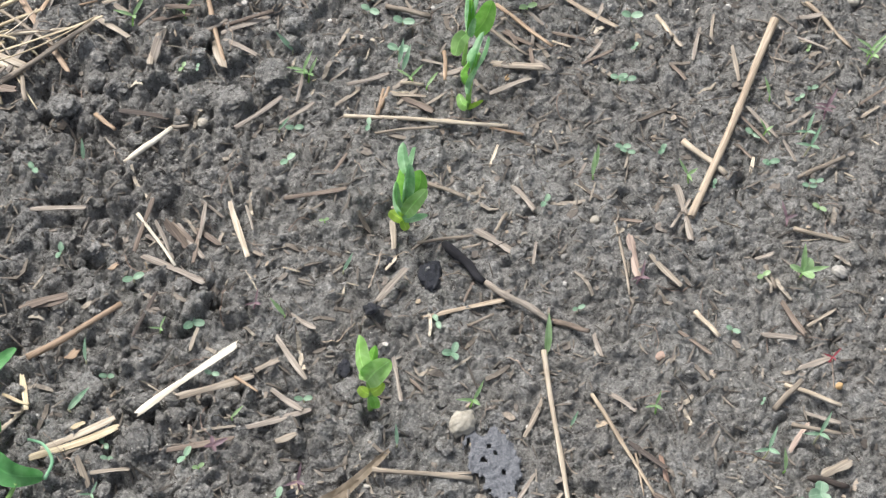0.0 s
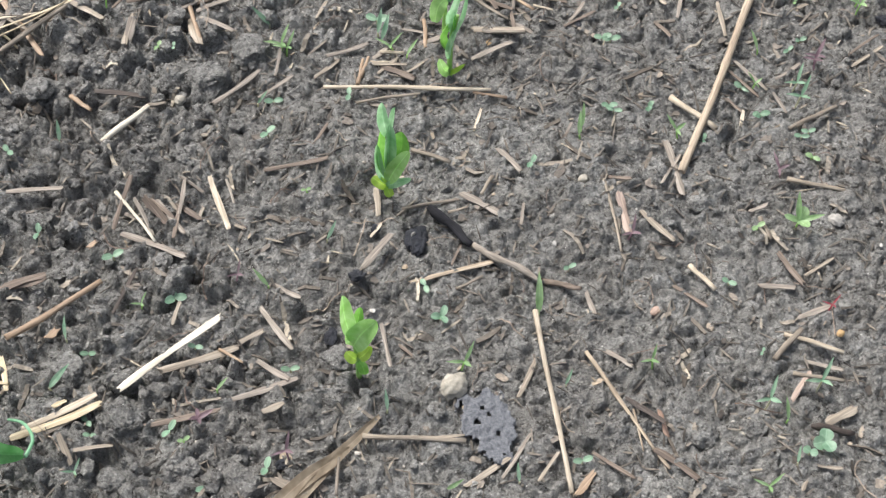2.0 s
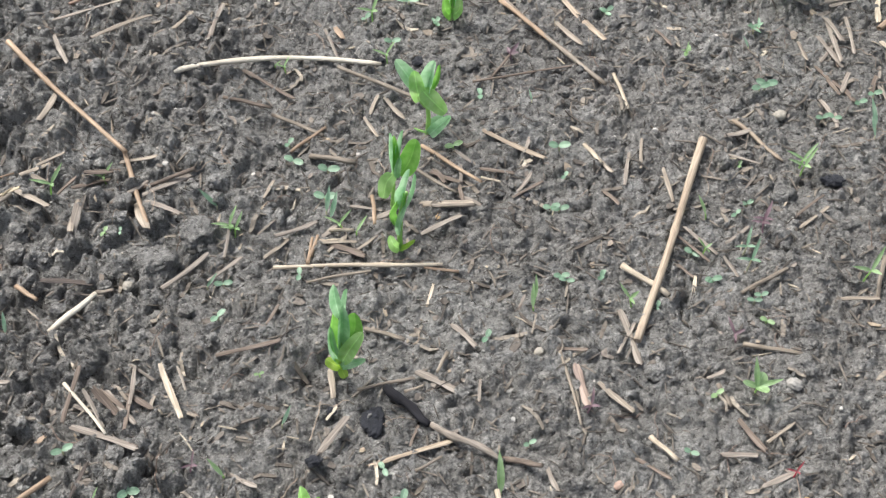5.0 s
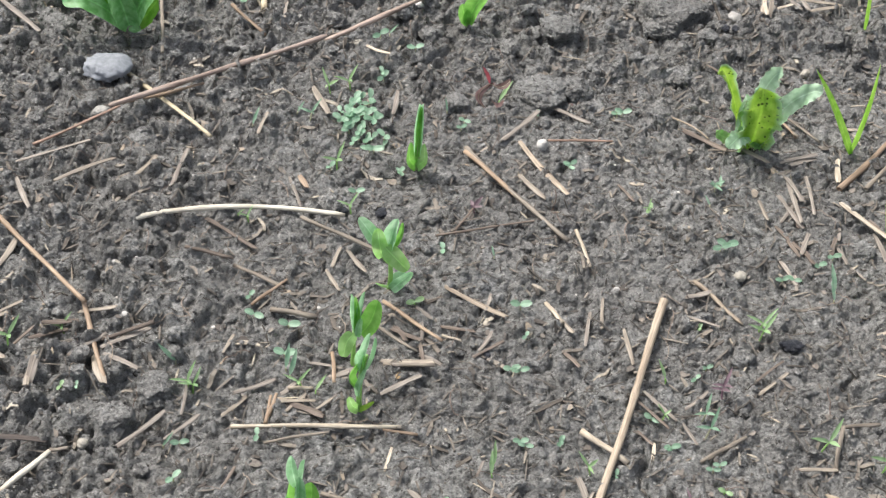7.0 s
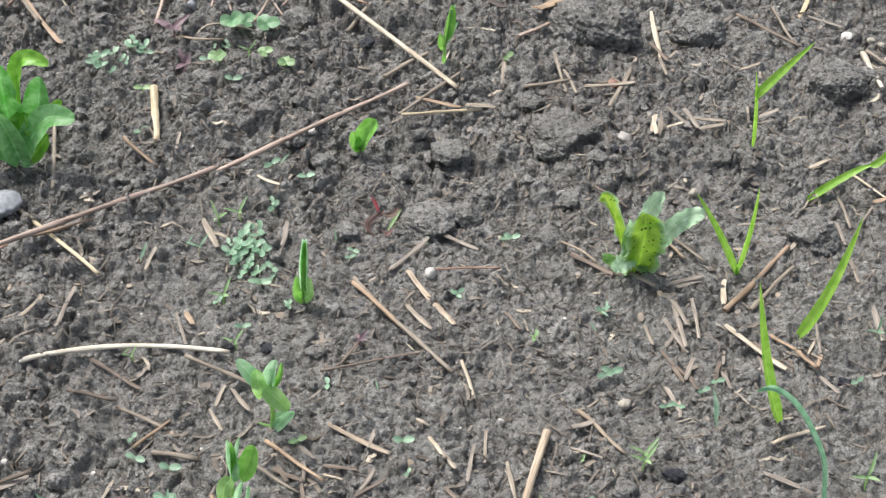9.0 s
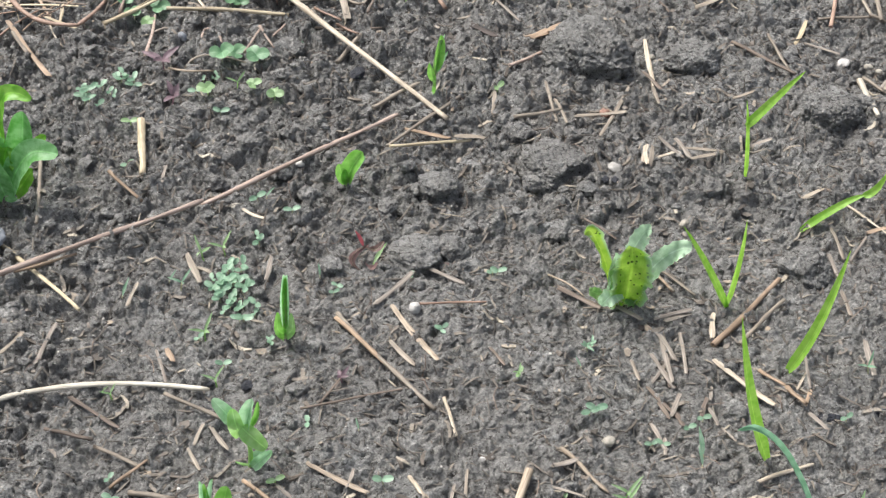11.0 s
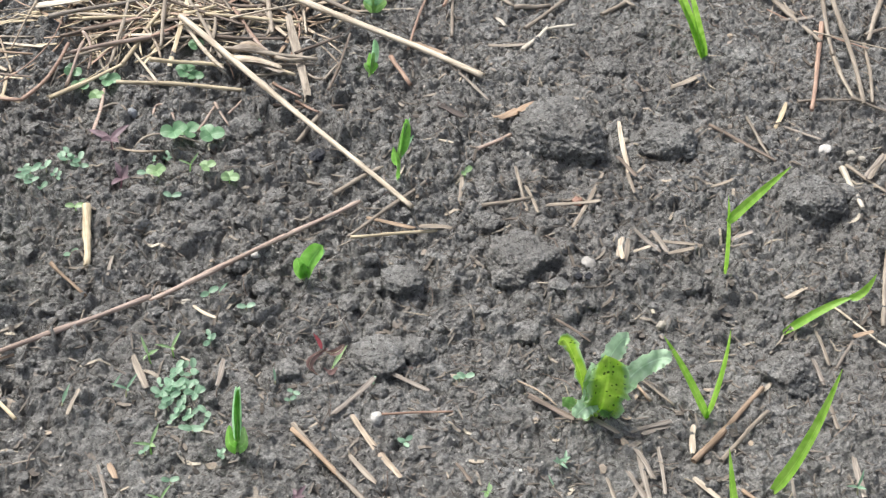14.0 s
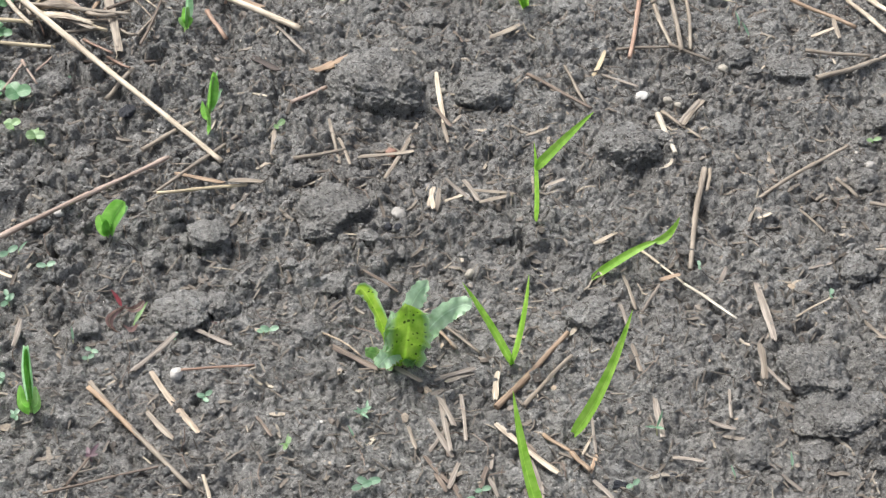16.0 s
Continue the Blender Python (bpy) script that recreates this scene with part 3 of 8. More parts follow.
def ash_flake(x, y, z, w, h):
    """A thin crusted flake with a torn edge and holes burnt through it."""
    n, verts, faces, keep = 64, [], [], {}
    holes = ((-0.25, -0.05, 0.06), (-0.12, 0.32, 0.045), (0.3, -0.3, 0.04), (0.05, 0.15, 0.03))
    def inside(u, v):
        torn = 0.85 + 0.34 * noise.noise(Vector((u * 1.6, v * 1.6, 3.1))) + 0.20 * noise.noise(Vector((u * 5, v * 5, 1.7))) + 0.10 * noise.noise(Vector((u * 13, v * 13, 0.7)))
        if (u * 1.05 + 0.28 * v) ** 2 + v * v > torn ** 2:
            return False
        return all(math.hypot(u - a, v - b) > r * (1 + 0.5 * noise.noise(Vector((u * 14, v * 14, 9)))) for a, b, r in holes)
    for i in range(n + 1):
        for j in range(n + 1):
            u, v = i / n * 2.3 - 1.15, j / n * 2.3 - 1.15
            px, py = x + u * w / 2, y + v * h / 2
            bump = 0.0007 * noise.noise(Vector((u * 7, v * 7, 5))) + 0.0004 * noise.noise(Vector((u * 19, v * 19, 5)))
            verts.append((px - x, py - y, 0.6 * (height(px, py) - z) + 0.0030 + bump))
            keep[i, j] = inside(u, v)
    top = len(verts)
    verts += [(a, b, c - 0.0009) for a, b, c in verts]
    cells = {(i, j) for i in range(n) for j in range(n) if keep[i, j] and keep[i + 1, j] and keep[i, j + 1] and keep[i + 1, j + 1]}
    for i, j in sorted(cells):
        a, b, c, d = i * (n + 1) + j, (i + 1) * (n + 1) + j, (i + 1) * (n + 1) + j + 1, i * (n + 1) + j + 1
        faces.append((a, b, c, d)), faces.append((top + d, top + c, top + b, top + a))
        for p, q, side in ((a, b, (i, j - 1)), (b, c, (i + 1, j)), (c, d, (i, j + 1)), (d, a, (i - 1, j))):
            if side not in cells:
                faces.append((p, top + p, top + q, q))
    ob = mesh_object("ash_flake", verts, faces, "ash", at=pose(x, y, z))
    tagged(ob, "thin dark grey burnt flake with holes, on the soil", "burnt flake")


# ---- leaves and plants ----
def profile(shape, u):
    if shape in ("blade",):
        return min(1.0, 0.55 + 3.5 * u) * (1 - u ** 2.6) ** 0.8
    if shape in ("lance", "lance2"):
        if shape == "lance2":
            return max(0.05, 1 - abs(2 * u - 1.1) ** 2.1) ** 0.6
        return max(0.0, math.sin(math.pi * u ** 0.85)) ** 0.8 * (1 - 0.25 * u) + 0.10 * (1 - u)
    if shape in ("oval2", "curl2"):
        rise = min(1.0, u / 0.62)
        return 0.34 + 0.66 * rise * rise * (3 - 2 * rise) if u < 0.62 else max(0.06, 1 - ((u - 0.62) / 0.38) ** 2.6) ** 0.5
    return max(0.05, 1 - abs(2 * u - 1.04) ** 2.4) ** 0.55


def leaf(parent, x1, y1, z1, x2, y2, z2, mm, tone, shape, arch=None, mid=None):
    """One leaf blade from its foot to its tip; a thin curved blade with a folded midrib."""
    o = parent.matrix_basis.translation
    a, b = Vector((x1, y1, z1)) - o, Vector((x2, y2, z2)) - o
    length = (b - a).length
    ahead = (b - a) / length
    face = Vector((rnd.uniform(-0.4, 0.4), -0.42, 0.92))
    normal = (face - ahead * face.dot(ahead)).normalized()
    side = ahead.cross(normal)
    long = shape in ("blade", "oval2", "lance2", "curl2")
    n, cols = (22, 9) if long else ((12, 7) if mm > 4 else (9, 5))
    if shape == "blade":
        cols = 5
    w = mm * 0.0005
    fold = {"fold": 0.95, "blade": 0.45, "oval": 0.22, "oval2": 0.38, "curl2": 0.3, "lance": 0.35, "lance2": 0.35}[shape]
    if arch is None:
        arch = {"oval": 0.10, "fold": 0.04, "lance": 0.06, "oval2": 0.08, "lance2": 0.08, "curl2": 0.16, "blade": 0.0}[shape] * rnd.uniform(0.6, 1.4)
    wave, rows = rnd.uniform(0, 6), []
    for k in range(n + 1):
        u = k / n
        centre = a.lerp(b, u) + normal * (-arch * length * (u * u - u) * 2.2)
        if mid is not None:
            m = Vector(mid) - o
            centre = a * (1 - u) ** 2 + (2 * m - (a + b) / 2) * 2 * u * (1 - u) + b * u * u
        if shape == "curl2":
            centre = centre + (ahead * 0.25 - Vector((0, 0, 0.9))) * length * max(0, u - 0.55) ** 1.6
        pw = w * max(profile(shape, u), 0.03)
        row = []
        for c in range(cols):
            v = c / (cols - 1) * 2 - 1
            lift = fold * abs(v) ** 1.3 * pw
            if long and shape != "blade":
                lift += w * 0.13 * math.sin(u * 15 + wave + 2 * v) * abs(v)
            row.append(centre + side * v * pw + normal * lift)
        rows.append(row)
    verts = [p for row in rows for p in row]
    faces = [(k * cols + c, k * cols + c + 1, (k + 1) * cols + c + 1, (k + 1) * cols + c) for k in range(n) for c in range(cols - 1)]
    blade = mesh_object("leaf", verts, faces, "leaf_" + tone, parent)
    flat = blade.data.uv_layers.new(name="leaf")
    flat.data.foreach_set("uv", [q for f in faces for i in f for q in (i // cols / n, i % cols / (cols - 1) * 2 - 1)])
    if length > 0.009 and shape not in ("fold",) and tone in ("broad", "dry", "dryt"):
        line = [rows[k][cols // 2] + normal * 0.0001 for k in range(n)]
        thin = [max(0.00012, 0.035 * w * (1.2 - k / n)) for k in range(n)]
        rv, rf = sweep(line, thin, thin, 4, side)
        mesh_object("midrib", rv, rf, "stalk_pale", blade)
    return blade


def along(path, u):
    """A smooth point on the line through the path's points, u from 0 to 1."""
    t = u * (len(path) - 1)
    k = min(int(t), len(path) - 2)
    t -= k
    p0, p1, p2, p3 = path[max(k - 1, 0)], path[k], path[k + 1], path[min(k + 2, len(path) - 1)]
    return 0.5 * (2 * p1 + (p2 - p0) * t + (2 * p0 - 5 * p1 + 4 * p2 - p3) * t * t + (3 * p1 - p0 - 3 * p2 + p3) * t * t * t)


def blade(parent, path, wide, tone, cup=0.3, ruffle=0.0, teeth=0, face=(0.0, -0.7, 0.7), tip=2.2, foot=0.35, spines=False):
    """A leaf along a path in millimetres (east, north, up) from its plant's foot. It is cupped about the midrib;
    ruffle waves its margin, teeth notch it, tip is how blunt it ends and foot how wide it starts."""
    pts = [Vector(p) * 0.001 for p in path]
    n, cols, w, wave = 22, 9, wide * 0.0005, rnd.uniform(0, 6)
    rows, prickles = [], []
    for k in range(n + 1):
        u = k / n
        centre, ahead = along(pts, u), (along(pts, min(1, u + 0.03)) - along(pts, max(0, u - 0.03))).normalized()
        up = Vector(face)
        up = (up - ahead * up.dot(ahead)).normalized()
        side = ahead.cross(up)
        shape = (foot + (1 - foot) * math.sin(min(1, u / 0.55) * math.pi / 2)) * max(0.02, 1 - u ** (2 * tip)) ** 0.5
        row = []
        for c in range(cols):
            v = c / (cols - 1) * 2 - 1
            notch = 1.0
            if teeth:
                notch = 1 + 0.26 * (abs((u * teeth + 0.2 * v) % 1 - 0.5) * 2 - 0.5) * abs(v) ** 3
            lift = cup * abs(v) ** 1.4 * w * shape
            lift += ruffle * w * (math.sin(u * 17 + wave + 2.4 * v) + 0.5 * math.sin(u * 31 - wave)) * v * v * min(1, 3 * u)
            row.append(centre + side * v * w * shape * notch * (1 - 0.18 * min(cup, 1.2)) + up * lift)
        rows.append(row)
        if spines and k > 2:
            for c, sign in ((0, -1), (cols - 1, 1)):
                out = (side * sign + ahead * 0.5 + up * rnd.uniform(-0.2, 0.5)).normalized() * rnd.uniform(0.0009, 0.0022)
                prickles.append((row[c], out, ahead * 0.00022))
    verts = [p for row in rows for p in row]
    faces = [(k * cols + c, k * cols + c + 1, (k + 1) * cols + c + 1, (k + 1) * cols + c) for k in range(n) for c in range(cols - 1)]
    ob = mesh_object("leaf", verts, faces, "leaf_" + tone, parent)
    flat = ob.data.uv_layers.new(name="leaf")
    flat.data.foreach_set("uv", [q for f in faces for i in f for q in (i // cols / n, i % cols / (cols - 1) * 2 - 1)])
    if prickles:
        pv, pf = [], []
        for root, out, breadth in prickles:
            b = len(pv)
            thick = out.cross(breadth).normalized() * 0.00018
            pv += [root - breadth, root + breadth, root + thick, root + out]
            pf += [(b, b + 1, b + 3), (b + 1, b + 2, b + 3), (b + 2, b, b + 3)]
        mesh_object("spines", pv, pf, "stalk_pale", ob, smooth=False)
    return ob


def stalk(parent, path, mm, material="stalk_green"):
    """A tapering stem along a path in millimetres from its plant's foot."""
    pts = [Vector(p) * 0.001 for p in path]
    line = [along(pts, k / 10) for k in range(11)]
    r = [mm * 0.0005 * (1.1 - 0.03 * k) for k in range(11)]
    verts, faces = sweep(line, r, r, 8, Vector((1, 0.1, 0)).normalized())
    return mesh_object("stem", verts, faces, material, parent)


def stem(parent, x1, y1, z1, x2, y2, z2, mm, material="stalk_green"):
    o = parent.matrix_basis.translation
    a, b = Vector((x1, y1, z1)) - o, Vector((x2, y2, z2)) - o
    if (b - a).length < 1e-5:
        b = a + Vector((0, 0, 0.001))
    side = Vector((1, 0.1, 0)).normalized()
    if abs((b - a).normalized().dot(side)) > 0.9:
        side = Vector((0, 1, 0))
    bow = Vector((rnd.uniform(-1, 1), rnd.uniform(-1, 1), 0)) * 0.04 * (b - a).length
    pts = [a.lerp(b, k / 5) + bow * (k / 5) * (1 - k / 5) * 4 for k in range(6)]
    r = mm * 0.0005
    verts, faces = sweep(pts, [r * (1.05 - 0.03 * k) for k in range(6)], [r * (1.0 - 0.03 * k) for k in range(6)], 7, side)
    return mesh_object("stem", verts, faces, material, parent)


def plant(name, x, y, z, label, category, group=""):
    p = new(name)
    p.empty_display_size = 0.01
    p.matrix_basis = pose(x, y, z)
    return tagged(p, label, category, group=group)


SEEDLING_WORDS = {"b": "blue-green", "g": "fresh green", "c": "round-leaved green", "p": "purple-tinged", "r": "crimson"}


def seedling(kind, x, y, z, size, angle, tone):
    """A tiny weed seedling: a thread of a stem with its few leaves."""
    words = {"cot": "seedling with two seed leaves", "cot3": "seedling with three small leaves", "round": "seedling with small round leaves", "one": "sprout with one upright leaf",
             "sprout": "sprout with narrow leaves", "cross": "seedling with four spreading leaves", "big": "seedling with several broad leaves"}[kind]
    z = height(x, y)
    p = plant("seedling", x, y, z, SEEDLING_WORDS[tone] + " " + words + " in the soil", "seedling", "weed seedlings")
    stalk = "stalk_pale" if tone in ("b", "c") else ("leaf_" + tone if tone in ("p", "r") else "stalk_green")
    tall = {"cot": 0.35, "cot3": 0.5, "round": 0.45, "one": 0.15, "sprout": 0.55, "cross": 0.45, "big": 0.35}[kind] * size + 0.0012
    lean = Vector((rnd.uniform(-0.3, 0.3), rnd.uniform(-0.2, 0.2), 1)) * tall
    top = Vector((x, y, z)) + lean
    stem(p, x, y, z - 0.002, *top, 0.7 + size * 28, stalk)
    def put(turn, up, long, wide, shape):
        a = radians(turn)
        d = Vector((math.cos(a), math.sin(a), up))
        d = d.normalized() * long
        leaf(p, *top, *(top + d), wide * 1000, tone, shape)
    s = size
    if kind == "cot":
        put(angle + rnd.uniform(-14, 14), rnd.uniform(0.05, 0.45), s, s * 0.58, "oval")
        put(angle + 180 + rnd.uniform(-14, 14), rnd.uniform(0.05, 0.45), s * rnd.uniform(0.8, 1.05), s * 0.56, "oval")
    elif kind == "cot3":
        for k in range(3):
            put(angle + 120 * k + rnd.uniform(-15, 15), rnd.uniform(0.1, 0.5), s, s * 0.62, "oval")
    elif kind == "round":
        lobes = 3 if size > 0.0075 else 2
        for k in range(lobes):
            put(angle + (140 if lobes == 2 else 110) * k + rnd.uniform(-15, 15), rnd.uniform(0.05, 0.25), s * 0.72, s * 0.74, "oval")
    elif kind == "one":
        put(angle, 1.0, s * 1.15, s * 0.22, "lance")
    elif kind == "sprout":
        put(angle, 0.9, s, s * 0.17, "lance")
        put(angle + 140, 0.5, s * 0.9, s * 0.16, "lance")
        put(angle + 245, 0.6, s * 0.6, s * 0.2, "lance")
    elif kind == "cross":
        for k in range(4):
            put(angle + 90 * k + rnd.uniform(-32, 32), rnd.uniform(0.1, 1.0), s * rnd.uniform(0.5, 1), s * 0.3, "lance")
    elif kind == "big":
        put(95, 1.3, s * 1.15, s * 0.23, "lance")
        put(10, 0.25, s * 1.0, s * 0.22, "lance")
        put(170, 0.4, s * 0.6, s * 0.24, "oval")
        put(-60, 0.5, s * 0.6, s * 0.4, "oval")
        put(60, 0.6, s * 0.6, s * 0.45, "oval")


def seedling_patch(x, y, rx, ry, count, size):
    """A tuft of seedlings that came up together."""
    k = 0
    while k < count:
        dx, dy = rnd.gauss(0, 0.5), rnd.gauss(0, 0.5)
        if dx * dx + dy * dy > 1.2:
            continue
        px, py = x + dx * rx, y + dy * ry
        seedling("cot", px, py, height(px, py), size * rnd.uniform(0.75, 1.2), rnd.uniform(0, 180), "b")
        k += 1


# ---- the ground: one sheet, fine where the bed is, coarse out to the horizon ----
def ground():
    xs, ys, z = GX, GY, GZ
    x, y = np.meshgrid(xs, ys, indexing="ij")
    nx, ny = len(xs), len(ys)
    co = np.stack([x, y, z], axis=-1).reshape(-1, 3)
    i, j = np.meshgrid(np.arange(nx - 1), np.arange(ny - 1), indexing="ij")
    a = (i * ny + j).ravel()
    quads = np.stack([a, a + ny, a + ny + 1, a + 1], axis=-1)
    me = bpy.data.meshes.new("ground")
    me.vertices.add(len(co))
    me.vertices.foreach_set("co", co.ravel())
    me.loops.add(quads.size)
    me.loops.foreach_set("vertex_index", quads.ravel().astype(np.int32))
    me.polygons.add(len(quads))
    me.polygons.foreach_set("loop_start", np.arange(0, quads.size, 4, dtype=np.int32))
    me.polygons.foreach_set("use_smooth", np.ones(len(quads), dtype=bool))
    me.update(calc_edges=True)
    me.materials.append(MATS["soil"])
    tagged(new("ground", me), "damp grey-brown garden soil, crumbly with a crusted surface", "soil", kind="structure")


ground()


def scatter_stuff(name, material, label, category, count, make, spread, seed, keep_off=True):
    """Many loose bits joined into one body; make gives the corners and faces of one bit."""
    rng = random.Random(seed)
    verts, faces = [], []
    while count:
        x, y = rng.uniform(X0 - 0.35, X1 + 0.35), rng.uniform(Y0 - 0.35, Y1 + 0.35)
        away = max(X0 - x, x - X1, Y0 - y, y - Y1, 0.0)
        if rng.random() > spread(x, y) * math.exp(-away / 0.09) or (keep_off and (round(x / 0.005), round(y / 0.005)) in TAKEN):
            continue
        count -= 1
        v, f = make(rng, x, y)
        base = len(verts)
        verts += v
        faces += [tuple(base + q for q in g) for g in f]
    tagged(mesh_object(name, verts, faces, material, smooth=False), label, category, kind="stuff")


def sliver(rng, x, y):
    a, long = rng.uniform(0, math.pi), min(0.016, rng.lognormvariate(math.log(0.0056), 0.5))
    wide, thick = rng.uniform(0.00025, 0.0007), rng.uniform(0.0002, 0.0005)
    dx, dy = math.cos(a) * long / 2, math.sin(a) * long / 2
    sx, sy = -math.sin(a) * wide, math.cos(a) * wide
    z1, z2 = height(x - dx, y - dy) + rng.uniform(0, 0.0012), height(x + dx, y + dy) + rng.uniform(0, 0.0012)
    zm = max((z1 + z2) / 2, height(x, y) + 0.0002)
    v = []
    for px, py, pz, k in ((x - dx, y - dy, z1, 0.5), (x, y, zm, 1.0), (x + dx, y + dy, z2, rng.uniform(0.2, 0.8))):
        v += [(px - sx * k, py - sy * k, pz), (px + sx * k, py + sy * k, pz), (px + sx * k, py + sy * k, pz + thick), (px - sx * k, py - sy * k, pz + thick)]
    f = [(0, 1, 2, 3), (11, 10, 9, 8)]
    for b in (0, 4):
        f += [(b, b + 4, b + 5, b + 1), (b + 1, b + 5, b + 6, b + 2), (b + 2, b + 6, b + 7, b + 3), (b + 3, b + 7, b + 4, b)]
    return v, f


BALL = bmesh.new()
bmesh.ops.create_icosphere(BALL, subdivisions=2, radius=1)
BALL_V, BALL_F = [v.co.copy() for v in BALL.verts], [tuple(v.index for v in f.verts) for f in BALL.faces]
BALL.free()
NUT = bmesh.new()
bmesh.ops.create_icosphere(NUT, subdivisions=1, radius=1)
NUT_V, NUT_F = [v.co.copy() for v in NUT.verts], [tuple(v.index for v in f.verts) for f in NUT.faces]
NUT.free()


def crumb(rng, x, y, size=0.0030, spread=0.4, sink=0.1, body=(BALL_V, BALL_F)):
    r = min(0.006, rng.lognormvariate(math.log(size), spread))
    off = Vector((rng.uniform(0, 90), rng.uniform(0, 90), rng.uniform(0, 90)))
    sx, sy, sz, z = rng.uniform(0.75, 1.25), rng.uniform(0.75, 1.25), rng.uniform(0.55, 0.9), height(x, y)
    v = []
    for p in body[0]:
        f = r * (1 + 0.55 * noise.noise(p * 1.6 + off))
        v.append((x + p.x * f * sx, y + p.y * f * sy, z + p.z * f * sz + r * sink))
    return v, body[1]


def grit(rng, x, y):
    return crumb(rng, x, y, 0.0007, 0.35, 0.3, (NUT_V, NUT_F))


def fine_crumb(rng, x, y):
    return crumb(rng, x, y, 0.0010, 0.4, 0.2, (NUT_V, NUT_F))


def fibre(rng, x, y):
    """One thin strand that curls over the soil."""
    a, long, bend = rng.uniform(0, 6.28), rng.uniform(0.008, 0.030), rng.uniform(-2.2, 2.2)
    pts, n = [], 9
    for k in range(n):
        pts.append(Vector((x, y, max(height(x, y), height(x + 0.0015, y)) + 0.0004 + 0.0016 * math.sin(3.1 * k / (n - 1)) * rng.uniform(0.4, 1))))
        a += bend / n + rng.uniform(-0.25, 0.25)
        x, y = x + math.cos(a) * long / n, y + math.sin(a) * long / n
    r = rng.uniform(0.00012, 0.00034)
    return sweep(pts, [r * (1.1 - 0.6 * k / n) for k in range(n)], [r] * n, 4, Vector((0, 0, 1)))


def flake(rng, x, y):
    """A scrap of rotted leaf: an uneven, slightly cupped plate."""
    n, r, z = rng.randint(5, 8), min(0.0055, rng.lognormvariate(math.log(0.0019), 0.45)), height(x, y)
    tx, ty, turn, slim = rng.uniform(-0.35, 0.35), rng.uniform(-0.35, 0.35), rng.uniform(0, 3.1), rng.uniform(0.22, 0.8)
    top = []
    for k in range(n):
        q, s = 6.283 * k / n, r * rng.uniform(0.6, 1.2)
        u, v = math.cos(q) * s, math.sin(q) * s * slim
        dx, dy = u * math.cos(turn) - v * math.sin(turn), u * math.sin(turn) + v * math.cos(turn)
        top.append((x + dx, y + dy, 0.5 * z + 0.5 * height(x + dx, y + dy) + 0.0007 + tx * dx + ty * dy))
    v = top + [(a, b, c - 0.0003) for a, b, c in top]
    f = [tuple(range(n)), tuple(reversed(range(n, 2 * n)))] + [(k, n + k, n + (k + 1) % n, (k + 1) % n) for k in range(n)]
    return v, f


def splinter(rng, x, y):
    """A flat split bit of old stalk pressed into the crust, its ends broken off aslant."""
    a, long, wide = rng.gauss(0.2, 1.1), min(0.022, rng.lognormvariate(math.log(0.0105), 0.35)), rng.uniform(0.0005, 0.0013)
    bend, v = rng.uniform(-0.12, 0.12) * long, []
    for k in range(4):
        u = k / 3 - 0.5
        s = wide * (1 if k in (1, 2) else rng.uniform(0.4, 0.9))
        cx, cy = x + math.cos(a) * u * long - math.sin(a) * bend * (1 - 4 * u * u), y + math.sin(a) * u * long + math.cos(a) * bend * (1 - 4 * u * u)
        z = max(height(cx, cy), 0.6 * height(x, y) + 0.4 * height(cx, cy)) + 0.0004
        for side in (-1, 1):
            skew = rng.uniform(-0.5, 0.5) * wide if k in (0, 3) else 0
            v.append((cx - math.sin(a) * s * side + math.cos(a) * skew, cy + math.cos(a) * s * side + math.sin(a) * skew, z + (0.0003 if side > 0 else 0)))
    v += [(p, q, w - 0.0009) for p, q, w in v]
    f = []
    for k in range(3):
        b = 2 * k
        f += [(b, b + 2, b + 3, b + 1), (b + 8, b + 9, b + 11, b + 10), (b, b + 8, b + 10, b + 2), (b + 1, b + 3, b + 11, b + 9)]
    return v, f + [(0, 1, 9, 8), (6, 14, 15, 7)]


def loose(x, y):
    return float(crumbly(np.array([x]), np.array([y]))[0]) ** 1.5



def straw_mat(x, y, rx, ry, count, deep, seed):
    """A loose heap of straw, its pieces crossing over one another."""
    rng = random.Random(seed)
    for k in range(count):
        px, py, a = x + rng.gauss(0, 0.5) * rx, y + rng.gauss(0, 0.5) * ry, rng.gauss(0.15, 1.0)
        half = rng.choice((rng.uniform(0.010, 0.026), rng.uniform(0.025, 0.06)))
        dx, dy, z = math.cos(a) * half, math.sin(a) * half, 0.001 + deep * (k / count) * rng.uniform(0.6, 1)
        tone = rng.choice(("pale", "pale", "yellow", "yellow", "yellow", "tan", "tan", "orange", "orange", "twig", "red", "brown", "grey"))
        h1, h2 = height(px - dx, py - dy), height(px + dx, py + dy)
        mm, kind = rng.uniform(0.9, 2.5), rng.random()
        if kind < 0.38:
            bx, by = px - dy * rng.uniform(-0.5, 0.5), py + dx * rng.uniform(-0.5, 0.5)
            bent_stalk(px - dx, py - dy, h1 + z, bx, by, max(height(bx, by), (h1 + h2) / 2) + z + 0.001, px + dx, py + dy, h2 + z, 0.8 * mm, tone)
        else:
            (chip if kind > 0.62 else straw)(px - dx, py - dy, h1 + z, px + dx, py + dy, h2 + z + rng.uniform(-0.001, 0.002), mm * (1.6 if kind > 0.62 else 1), tone)


